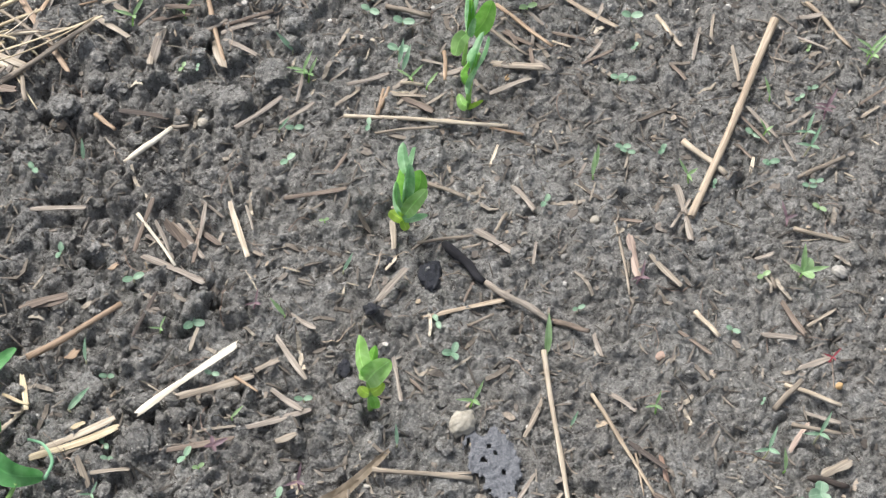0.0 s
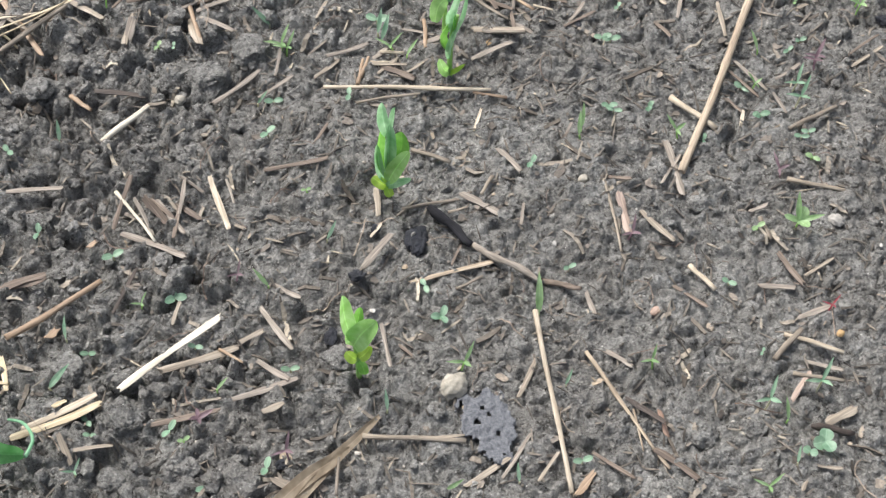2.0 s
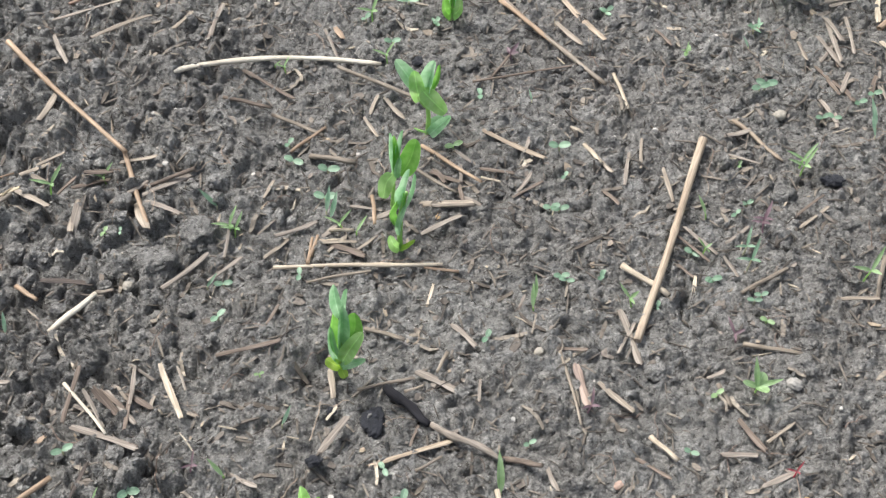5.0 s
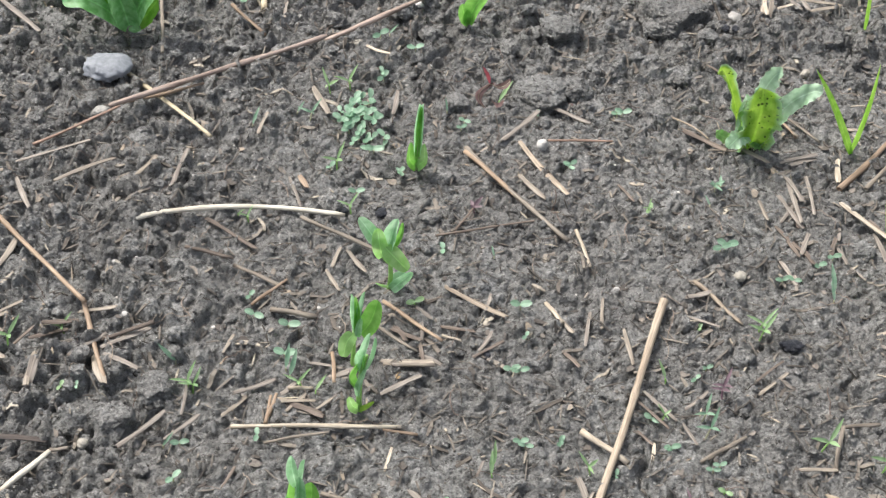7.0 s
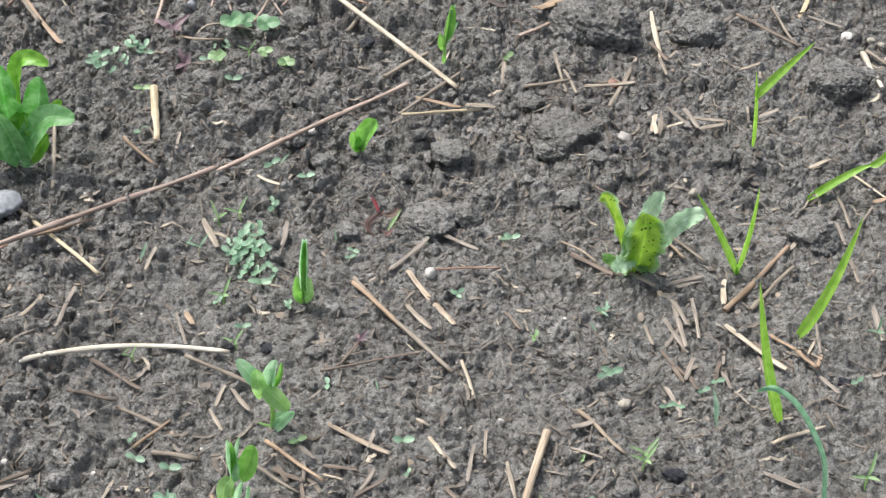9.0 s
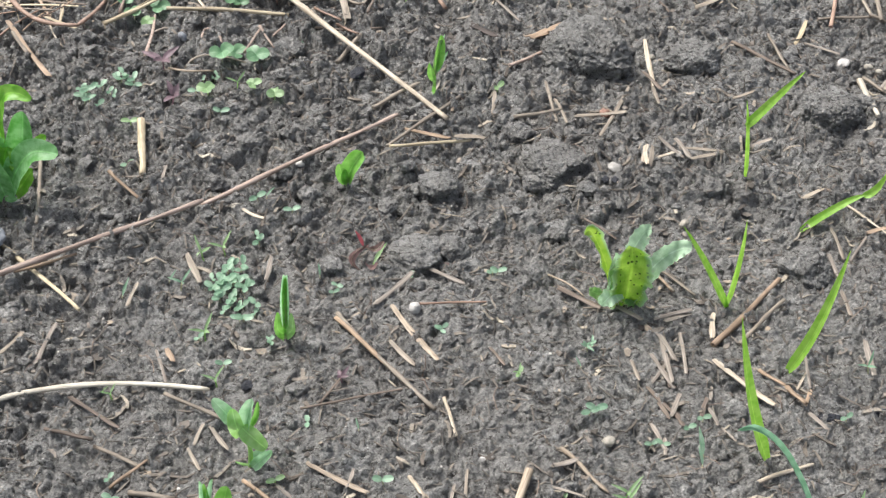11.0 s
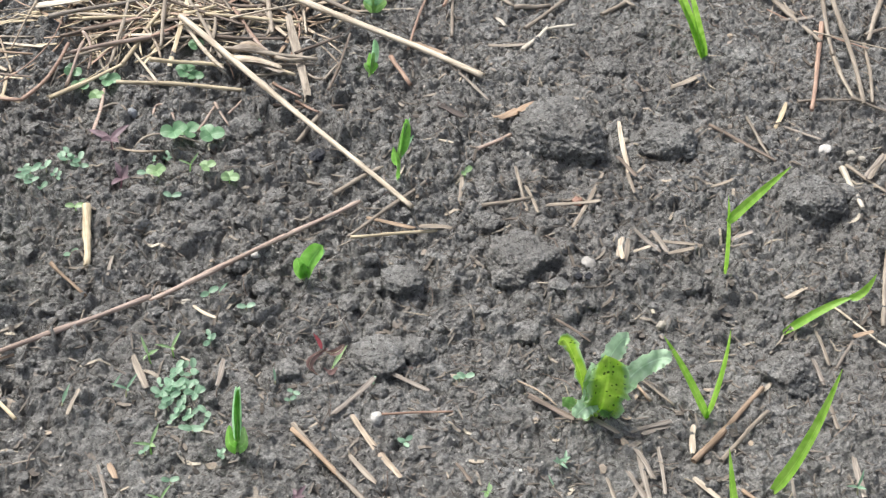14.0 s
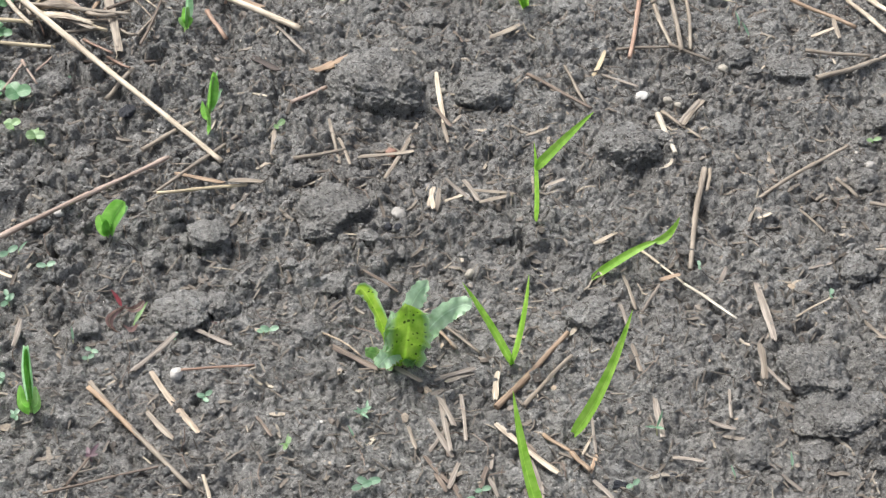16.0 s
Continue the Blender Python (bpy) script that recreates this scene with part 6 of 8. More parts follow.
def stalk_drift(x, y, rx, ry, count, lean, seed):
    """Old split stalks washed together, lying much the same way."""
    rng = random.Random(seed)
    for k in range(count):
        px, py, a, half = x + rng.gauss(0, 0.5) * rx, y + rng.gauss(0, 0.5) * ry, rng.gauss(lean, 0.45), rng.uniform(0.005, 0.013)
        dx, dy = math.cos(a) * half, math.sin(a) * half
        chip(px - dx, py - dy, height(px - dx, py - dy) + 0.0012, px + dx, py + dy, height(px + dx, py + dy) + 0.0012, rng.uniform(1.6, 3.4),
             rng.choice(("grey", "grey", "brown", "brown", "grey", "tan")))


stalk_drift(0.300, 0.135, 0.034, 0.032, 16, 1.7, 61)
stalk_drift(-0.112, -0.088, 0.030, 0.024, 7, 2.1, 62)
stalk_drift(0.000, 0.020, 0.040, 0.030, 9, 0.4, 63)
stalk_drift(-0.150, 0.060, 0.040, 0.030, 8, 0.3, 64)
stalk_drift(0.060, 0.055, 0.035, 0.030, 9, 2.4, 65)

# ---- pebbles, clods and charred bits ----
pebble(0.0310, -0.1888, 0.0030, 0.0140, 0.0140, "beige")
pebble(-0.1196, -0.0159, 0.0013, 0.0057, 0.0057, "beige")
pebble(0.0436, 0.0305, 0.0032, 0.0041, 0.0041, "amber")
pebble(0.0923, -0.0646, 0.0060, 0.0054, 0.0038, "beige")
pebble(-0.0889, 0.0126, -0.0022, 0.0047, 0.0041, "beige")
pebble(0.0772, -0.1027, 0.0005, 0.0042, 0.0037, "white")
pebble(0.1439, -0.1480, -0.0017, 0.0036, 0.0031, "white")
pebble(0.2193, -0.0807, -0.0012, 0.0081, 0.0064, "grey")
pebble(0.1263, -0.1405, 0.0004, 0.0056, 0.0046, "pink")
pebble(0.2124, -0.1508, 0.0017, 0.0040, 0.0035, "amber")
pebble(-0.1638, -0.0512, 0.0024, 0.0033, 0.0033, "white")
pebble(0.0275, -0.2239, 0.0006, 0.0029, 0.0029, "beige")
pebble(0.1617, -0.2075, 0.0017, 0.0034, 0.0034, "beige")
pebble(-0.1141, -0.2068, 0.0059, 0.0029, 0.0024, "white")
clod(-0.1050, -0.0007, 0.0010, 0.0230, 0.0144)
clod(-0.1181, -0.2125, 0.0050, 0.0216, 0.0144)
clod(-0.0858, 0.0226, 0.0012, 0.0205, 0.0117)
clod(-0.0828, -0.0486, -0.0029, 0.0195, 0.0111)
clod(-0.1876, -0.0956, -0.0011, 0.0096, 0.0072)
clod(-0.1813, 0.0082, 0.0028, 0.0127, 0.0087)
clod(-0.1948, -0.0123, 0.0032, 0.0142, 0.0085)
clod(-0.1333, -0.0609, 0.0013, 0.0137, 0.0093)
clod(-0.1461, -0.1861, 0.0038, 0.0173, 0.0099)
clod(-0.0894, -0.2410, 0.0020, 0.0188, 0.0094)
clod(-0.1179, -0.2412, 0.0005, 0.0165, 0.0094)
clod(-0.0612, -0.2397, 0.0022, 0.0188, 0.0084)
clod(0.1425, -0.2080, 0.0022, 0.0144, 0.0072)
clod(0.1670, -0.2032, 0.0016, 0.0145, 0.0097)
clod(-0.0249, -0.1736, 0.0005, 0.0150, 0.0090)
clod(0.1508, -0.0724, -0.0007, 0.0108, 0.0054)
clod(0.0724, -0.0473, 0.0035, 0.0165, 0.0074)
coal(0.0099, -0.1060, 0.0037, 0.0105, 0.0191)
ash_flake(0.0464, -0.2055, 0.0012, 0.0350, 0.0420)
coal(-0.0280, -0.1601, -0.0010, 0.0061, 0.0103)
coal(-0.1983, -0.0592, -0.0015, 0.0110, 0.0068)
coal(-0.0174, -0.1309, 0.0080, 0.0087, 0.0063)
coal(0.0057, -0.1303, 0.0017, 0.0062, 0.0063)
coal(-0.0102, -0.0990, 0.0035, 0.0053, 0.0047)
coal(0.0916, 0.0489, 0.0014, 0.0048, 0.0060)
coal(-0.0435, -0.2297, 0.0004, 0.0071, 0.0054)
pebble(-0.1485, 0.2937, 0.0021, 0.0310, 0.0163, "slate")
pebble(0.1339, 0.2263, 0.0011, 0.0085, 0.0100, "white")
pebble(0.2770, 0.3601, 0.0068, 0.0102, 0.0086, "grey")
pebble(0.0579, 0.3795, -0.0017, 0.0087, 0.0071, "white")
pebble(0.0165, 0.3242, 0.0039, 0.0083, 0.0061, "beige")
pebble(0.0428, 0.0343, 0.0017, 0.0043, 0.0043, "amber")
pebble(-0.1202, 0.1129, 0.0023, 0.0077, 0.0052, "beige")
pebble(-0.1097, 0.0765, 0.0001, 0.0044, 0.0031, "white")
pebble(0.1696, 0.1031, -0.0003, 0.0032, 0.0026, "white")
pebble(-0.1188, -0.0154, 0.0018, 0.0052, 0.0052, "beige")
pebble(0.3181, 0.3068, 0.0001, 0.0076, 0.0091, "beige")
pebble(0.2427, 0.1141, 0.0000, 0.0085, 0.0059, "beige")
pebble(0.3247, 0.3794, 0.0040, 0.0064, 0.0048, "grey")
pebble(-0.1478, 0.2562, -0.0038, 0.0108, 0.0087, "grey")
coal(-0.0648, 0.3124, -0.0017, 0.0166, 0.0110)
coal(0.0893, 0.1076, 0.0011, 0.0084, 0.0072)
coal(0.2644, 0.0594, 0.0008, 0.0126, 0.0087)
coal(0.0333, 0.1593, 0.0032, 0.0081, 0.0077)
coal(0.0096, 0.1638, 0.0004, 0.0068, 0.0058)
clod(-0.0640, 0.2579, -0.0018, 0.0167, 0.0125)
clod(-0.1181, 0.2279, -0.0044, 0.0213, 0.0160)
clod(-0.1883, 0.3473, -0.0026, 0.0231, 0.0115)
clod(-0.1059, 0.3295, -0.0003, 0.0228, 0.0114)
clod(0.1413, 0.2834, -0.0012, 0.0297, 0.0164)
clod(0.2115, 0.2612, 0.0002, 0.0161, 0.0088)
clod(0.2239, 0.1555, -0.0031, 0.0116, 0.0087)
clod(-0.1164, 0.0104, -0.0073, 0.0209, 0.0149)
clod(-0.0798, 0.0612, 0.0016, 0.0093, 0.0070)
clod(0.0357, 0.2421, 0.0013, 0.0086, 0.0065)
clod(0.0931, 0.3604, -0.0020, 0.0235, 0.0117)
clod(0.2346, 0.0506, 0.0000, 0.0156, 0.0094)
clod(0.3213, 0.1375, -0.0021, 0.0168, 0.0126)
clod(0.1542, 0.3468, 0.0063, 0.0271, 0.0122)
pebble(0.4735, 0.4988, -0.0003, 0.0101, 0.0050, "white")
pebble(0.4931, 0.4970, -0.0033, 0.0067, 0.0059, "beige")
pebble(0.3241, 0.5078, -0.0012, 0.0067, 0.0067, "beige")
pebble(0.2793, 0.4327, 0.0008, 0.0095, 0.0079, "red")
pebble(-0.0384, 0.5342, 0.0007, 0.0074, 0.0124, "slate")
coal(0.0975, 0.4851, 0.0014, 0.0097, 0.0148)
coal(0.2689, 0.3483, 0.0064, 0.0052, 0.0079)
coal(-0.0617, 0.3081, 0.0001, 0.0104, 0.0052)
clod(0.2771, 0.5027, -0.0005, 0.0704, 0.0528)
clod(0.3548, 0.5006, -0.0023, 0.0417, 0.0312)
clod(0.4431, 0.4330, -0.0011, 0.0500, 0.0340)
clod(0.2144, 0.4108, -0.0003, 0.0232, 0.0131)
clod(0.2337, 0.3674, 0.0023, 0.0486, 0.0219)
clod(0.1355, 0.2785, -0.0003, 0.0346, 0.0173)
clod(0.1600, 0.2862, 0.0004, 0.0209, 0.0126)
clod(0.0446, 0.5207, -0.0003, 0.0247, 0.0165)
clod(0.0208, 0.4018, 0.0003, 0.0188, 0.0128)
clod(-0.0241, 0.4403, -0.0008, 0.0193, 0.0108)
clod(0.0114, 0.4241, -0.0027, 0.0169, 0.0107)
clod(0.0673, 0.4495, -0.0078, 0.0158, 0.0095)
clod(0.1068, 0.4201, -0.0042, 0.0131, 0.0093)
clod(0.0450, 0.3676, 0.0005, 0.0147, 0.0103)
clod(-0.0012, 0.3574, 0.0001, 0.0145, 0.0095)
clod(0.1183, 0.3274, 0.0017, 0.0144, 0.0100)
clod(0.3896, 0.2601, -0.0001, 0.0384, 0.0245)
clod(0.3439, 0.3458, 0.0026, 0.0186, 0.0111)
clod(0.3375, 0.2658, -0.0009, 0.0140, 0.0105)
clod(0.4386, 0.6211, -0.0003, 0.0272, 0.0136)
clod(0.3265, 0.6045, -0.0011, 0.0267, 0.0133)
clod(0.1870, 0.4869, 0.0035, 0.0203, 0.0114)
clod(0.5317, 0.4599, -0.0018, 0.0288, 0.0148)
clod(0.2317, 0.3016, -0.0005, 0.0214, 0.0121)
clod(0.0811, 0.2661, 0.0027, 0.0170, 0.0102)
clod(0.0643, 0.3428, 0.0001, 0.0159, 0.0109)
clod(0.5151, 0.2044, 0.0001, 0.0480, 0.0308)
clod(0.5596, 0.2171, -0.0018, 0.0279, 0.0209)
clod(0.5162, 0.1739, -0.0004, 0.0435, 0.0196)
clod(0.5750, 0.2993, 0.0027, 0.0260, 0.0134)
clod(0.6005, 0.5341, -0.0043, 0.0394, 0.0177)
clod(0.5586, 0.5512, 0.0012, 0.0263, 0.0132)
clod(0.6475, 0.4610, 0.0004, 0.0252, 0.0168)
clod(0.4590, 0.1453, 0.0024, 0.0226, 0.0110)
clod(0.5000, 0.1449, 0.0002, 0.0228, 0.0111)
clod(0.5401, 0.1744, 0.0026, 0.0201, 0.0151)
clod(0.5284, 0.4536, -0.0009, 0.0206, 0.0107)
clod(0.6114, 0.3941, 0.0013, 0.0199, 0.0150)
coal(0.3760, 0.1280, 0.0016, 0.0138, 0.0059)
coal(0.2754, 0.3467, 0.0073, 0.0051, 0.0068)
coal(0.4070, 0.1300, 0.0028, 0.0114, 0.0060)
pebble(0.6204, 0.4100, -0.0044, 0.0122, 0.0178, "grey")
pebble(0.5453, 0.5337, -0.0008, 0.0087, 0.0061, "beige")
pebble(0.4994, 0.4902, -0.0029, 0.0059, 0.0050, "beige")

# ---- pea row, thistle, rosette and grasses ----
p = plant("pea_plant", -0.0129, -0.1808, 0.0015, "young pea seedling with broad pale-green leaves in the soil", "pea plant", "row of pea seedlings")
stalk(p, [(-0.2, 0, -3.6), (-0.5, 0, 12.7), (-1.7, 1, 23.7)], 2.6)
stalk(p, [(-1.7, 1, 22.8), (-2.7, 1, 29.2)], 1.8)
blade(p, [(-2.7, 1, 26.5), (-5.0, 1, 43.6), (-5.4, 2, 58.7)], 9.1, "peaL", cup=0.75, face=(0.5, -0.8, 0.3), tip=1.3)
blade(p, [(-1.7, 3, 25.1), (0.0, 5, 33.6), (1.7, 6, 44.3)], 7.2, "pea", cup=0.4, tip=1.0)
blade(p, [(-1.9, -1, 23.3), (2.4, -3, 36.5), (9.4, -3, 47.3)], 13.1, "peaL", cup=0.35, face=(-0.2, -0.8, 0.6), tip=1.5, foot=0.5)
blade(p, [(-0.5, -1, 12.1), (-2.7, -2, 15.9), (-5.2, -2, 20.4)], 6.1, "peaY", cup=0.3, foot=0.6)
blade(p, [(0.5, -1, 13.4), (3.1, -2, 18.6), (6.4, -2, 25.3)], 6.3, "peaY", cup=0.3, foot=0.5, tip=1.3)
blade(p, [(0.5, -2, 12.6), (2.2, -4, 10.9), (3.1, -5, 6.2)], 5.1, "pea", cup=0.2, foot=0.5)
p = plant("pea_plant", -0.0058, -0.0733, 0.0005, "young pea seedling with clasped blue-green leaves in the soil", "pea plant", "row of pea seedlings")
stalk(p, [(0.0, 0, -4.0), (-0.3, 0, 14.9), (0.5, 1, 38.4)], 2.8)
blade(p, [(0.3, 2, 42.2), (-1.3, 2, 54.6), (-1.6, 2, 65.7)], 7.6, "peaB", cup=0.7, tip=1.1)
blade(p, [(2.5, 2, 42.2), (3.9, 3, 52.1), (4.7, 3, 61.3)], 4.6, "peaB", cup=1.0, face=(-0.8, -0.5, 0.3), tip=1.4)
blade(p, [(0.3, 0, 18.6), (1.3, -1, 38.4), (1.9, 0, 52.6)], 8.0, "peaB", cup=0.9, face=(0.3, -0.9, 0.2), tip=1.3)
blade(p, [(-0.6, 1, 13.6), (-4.1, 1, 28.5), (-2.7, 2, 45.9)], 8.8, "pea", cup=0.55, face=(0.7, -0.7, 0.2), tip=1.2)
blade(p, [(1.6, 2, 21.1), (7.0, 2, 32.3), (7.4, 3, 43.9)], 11.8, "pea", cup=0.35, face=(-0.3, -0.8, 0.5), tip=1.5)
blade(p, [(0.5, -2, 12.4), (4.7, -4, 24.8), (11.3, -5, 38.9)], 9.5, "peaL", cup=0.35, face=(-0.2, -0.8, 0.6), tip=1.4, foot=0.45)
blade(p, [(-0.6, -1, 9.9), (-3.4, -2, 22.3), (-4.4, -1, 38.4)], 5.7, "peaB", cup=0.5, tip=1.2)
blade(p, [(-0.2, -1, 6.7), (-3.9, -3, 12.4), (-7.4, -3, 16.1)], 6.5, "peaY", cup=0.3, foot=0.6)
blade(p, [(-0.3, -2, 8.7), (5.5, -5, 14.8), (12.2, -6, 19.3)], 5.3, "peaB", cup=0.35, foot=0.5, tip=1.0)
blade(p, [(-0.3, -3, 8.7), (0.8, -5, 7.4), (1.9, -6, 4.9)], 5.0, "peaY", cup=0.2, foot=0.6)
p = plant("pea_plant", 0.0228, 0.0088, 0.0010, "young pea seedling with tightly folded blue-green leaves in the soil", "pea plant", "row of pea seedlings")
stalk(p, [(0.2, 0, -3.5), (-0.3, 0, 11.2), (0.7, 0, 29.4), (3.4, 1, 43.7)], 3.0)
blade(p, [(-0.3, -1, 3.2), (-3.4, -3, 8.1), (-5.5, -3, 15.5)], 7.3, "peaL", cup=0.35, foot=0.7, tip=1.0)
blade(p, [(-0.3, -1, 2.7), (3.4, -3, 7.4), (7.8, -4, 12.9)], 3.5, "peaY", cup=0.4, foot=0.7, tip=0.9)
blade(p, [(-0.9, 0, 18.9), (-5.3, -1, 29.8), (-1.4, 0, 38.5)], 6.6, "pea", cup=0.75, face=(0.75, -0.6, 0.3), tip=1.6)
blade(p, [(-0.7, -2, 14.7), (0.0, -3, 25.6), (3.6, -2, 37.8)], 4.7, "peaB", cup=0.7, face=(-0.4, -0.8, 0.4), tip=1.0)
blade(p, [(0.7, 0, 32.2), (2.4, 0, 47.6), (5.3, 1, 60.5)], 5.6, "peaB", cup=0.9, face=(-0.5, -0.8, 0.3), tip=1.4)
blade(p, [(2.2, 0, 32.2), (5.5, 0, 46.2), (7.6, 1, 57.5)], 4.0, "peaB", cup=0.9, face=(0.6, -0.7, 0.3), tip=1.4)
blade(p, [(-0.3, 1, 32.5), (-1.0, 2, 39.9), (0.0, 2, 46.9)], 4.2, "peaB", cup=0.6, tip=1.2)
blade(p, [(1.6, -1, 30.5), (2.0, -2, 39.9), (2.4, -2, 46.9)], 1.9, "pea", cup=0.4, tip=1.0)
p = plant("pea_plant", 0.0183, 0.0414, 0.0015, "young pea seedling with one broad round leaf", "pea plant", "row of pea seedlings")
stalk(p, [(0.0, 0, -3.6), (0.6, 0, 10.7), (0.8, 1, 25.4)], 2.6)
blade(p, [(0.6, -1, 25.4), (-3.0, -3, 21.0), (-4.7, -4, 10.4)], 9.4, "peaL", cup=0.25, foot=0.6, tip=1.5)
blade(p, [(4.4, 1, 23.3), (9.8, 1, 34.0), (13.3, 2, 48.7)], 12.5, "pea", cup=0.25, face=(-0.3, -0.8, 0.5), foot=0.5, tip=1.6)
blade(p, [(0.6, 1, 24.7), (-1.0, 1, 39.7), (-0.8, 2, 53.2)], 5.0, "peaB", cup=0.9, face=(0.6, -0.7, 0.2), tip=1.4)
blade(p, [(1.5, 0, 26.5), (2.5, 0, 40.8), (1.5, 1, 52.6)], 4.1, "pea", cup=0.7, tip=1.2)
blade(p, [(2.0, 0, 25.0), (4.4, 0, 40.8), (6.5, 1, 56.1)], 4.8, "peaB", cup=0.9, face=(-0.6, -0.7, 0.3), tip=1.4)
blade(p, [(2.8, -1, 23.2), (3.4, -2, 31.4), (4.7, -2, 39.3)], 4.8, "peaB", cup=0.5, tip=1.1)
p = plant("pea_plant", 0.0375, 0.0982, 0.0005, "young pea seedling with two pairs of leaves", "pea plant", "row of pea seedlings")
stalk(p, [(-0.2, 0, -4.2), (1.1, 0, 15.1), (-0.9, 1, 30.0)], 2.8)
stalk(p, [(-0.9, 1, 21.6), (-4.0, 1, 26.6), (-6.8, 1, 34.2)], 1.5)
blade(p, [(-5.9, 1, 35.9), (-10.3, 1, 44.3), (-17.1, 1, 56.4)], 10.0, "peaB", cup=0.3, face=(0.2, -0.7, 0.7), foot=0.45, tip=1.5)
blade(p, [(-3.6, 0, 26.9), (-5.5, -1, 38.0), (-6.8, 0, 49.4)], 10.3, "peaL", cup=0.35, foot=0.5, tip=1.5)
blade(p, [(-1.1, 1, 30.0), (1.1, 1, 42.6), (4.3, 2, 55.0)], 10.8, "peaB", cup=0.75, face=(-0.4, -0.8, 0.4), tip=1.2, ruffle=0.08)
blade(p, [(-0.6, 2, 28.1), (5.1, 3, 38.8), (7.1, 4, 50.3)], 4.2, "pea", cup=0.5, tip=1.2)
blade(p, [(-2.3, -2, 36.6), (2.3, -4, 32.0), (10.5, -5, 21.9)], 11.7, "peaL", cup=0.3, foot=0.5, tip=1.5)
blade(p, [(0.9, -1, 0.7), (5.7, -3, 9.1), (13.5, -4, 19.1)], 8.1, "peaB", cup=0.45, foot=0.4, tip=1.2)
blade(p, [(0.6, 1, 4.8), (4.6, 1, 9.8), (9.3, 1, 14.4)], 7.2, "peaB", cup=0.3, tip=1.3)
blade(p, [(0.0, -1, 4.1), (-3.4, -2, 5.9), (-7.5, -3, 9.3)], 1.9, "peaL", cup=0.4, tip=1.0)
p = plant("pea_plant", 0.0533, 0.2030, 0.0010, "young pea seedling with an upright folded spike", "pea plant", "row of pea seedlings")
stalk(p, [(0.3, 0, -1.9), (0.7, 0, 17.5), (1.3, 0, 27.3)], 2.8)
blade(p, [(0.3, -1, 3.0), (-3.6, -4, 11.0), (-3.4, -3, 24.0)], 8.0, "pea", cup=0.5, foot=0.95, tip=0.8, face=(0.35, -0.8, 0.4))
blade(p, [(1.0, -1, 3.0), (5.2, -4, 11.0), (5.0, -3, 23.0)], 7.6, "peaL", cup=0.5, foot=0.95, tip=0.8, face=(-0.35, -0.8, 0.4))
blade(p, [(-0.7, 0, 10.0), (-1.0, 0, 32.0), (1.0, 1, 51.0)], 6.4, "peaB", cup=0.9, face=(0.6, -0.8, 0.1), tip=2.2, foot=0.7)
blade(p, [(1.3, -1, 11.0), (1.7, -1, 33.0), (2.6, 0, 49.5)], 4.2, "pea", cup=0.8, face=(-0.2, -0.9, 0.1), tip=1.8, foot=0.7)
blade(p, [(2.6, 0, 10.0), (3.6, 0, 30.0), (3.6, 1, 51.0)], 5.4, "peaB", cup=0.9, face=(-0.6, -0.8, 0.1), tip=2.2, foot=0.7)
p = plant("pea_plant", 0.1531, 0.4568, 0.0029, "young pea seedling with oval pale-green leaves in the soil", "pea plant", "row of pea seedlings")
stem(p, 0.1531, 0.4568, -0.0011, 0.1543, 0.4568, 0.0198, 2.77)
stem(p, 0.1543, 0.4568, 0.0198, 0.1585, 0.4588, 0.0488, 3.17)
leaf(p, 0.1537, 0.4568, 0.0139, 0.1502, 0.4568, 0.0305, 6.21, "pea", "lance")
leaf(p, 0.1551, 0.4568, 0.0227, 0.1584, 0.4598, 0.0523, 7.10, "pea", "fold")
leaf(p, 0.1559, 0.4588, 0.0247, 0.1616, 0.4628, 0.0516, 5.33, "peaB", "lance")
leaf(p, 0.1530, 0.4548, 0.0055, 0.1556, 0.4528, 0.0100, 6.21, "pea", "oval")
leaf(p, 0.1536, 0.4588, 0.0173, 0.1642, 0.4608, 0.0378, 5.33, "peaB", "lance")
p = plant("pea_plant", 0.0899, 0.3522, -0.0005, "young pea seedling with a nodding, half-open leaf in the soil", "pea plant", "row of pea seedlings")
stalk(p, [(0.0, 0, -2.9), (0.3, 0, 4.8), (2.1, 0, 12.0)], 2.4)
blade(p, [(1.0, 0, 4.8), (4.2, 0, 16.8), (11.9, 1, 28.8)], 13.7, "pea", cup=0.6, face=(-0.4, -0.7, 0.5), tip=4.0, foot=0.6)
blade(p, [(1.8, 2, 5.3), (7.7, 3, 16.4), (13.3, 3, 23.6)], 6.8, "peaB", cup=0.6, tip=1.5)
blade(p, [(0.0, -1, 4.8), (-2.8, -3, 13.4), (-4.5, -3, 22.0)], 10.2, "pea", cup=0.4, tip=1.3, foot=0.6)
blade(p, [(0.3, -1, 3.3), (-0.7, -4, 11.0), (0.0, -4, 18.2)], 6.8, "pea", cup=0.4, tip=1.3)
p = plant("pea_plant", 0.1370, 0.5929, -0.0012, "young pea seedling with oval pale-green leaves in the soil", "pea plant", "row of pea seedlings")
stem(p, 0.1370, 0.5929, -0.0052, 0.1390, 0.5929, 0.0184, 3.48)
leaf(p, 0.1374, 0.5929, 0.0019, 0.1321, 0.5899, 0.0100, 7.80, "peaL", "oval")
leaf(p, 0.1374, 0.5929, 0.0019, 0.1433, 0.5899, 0.0101, 7.80, "pea", "oval")
leaf(p, 0.1378, 0.5929, 0.0055, 0.1398, 0.5969, 0.0285, 6.82, "peaB", "fold")
leaf(p, 0.1383, 0.5929, 0.0029, 0.1364, 0.5929, 0.0194, 5.85, "pea", "lance")
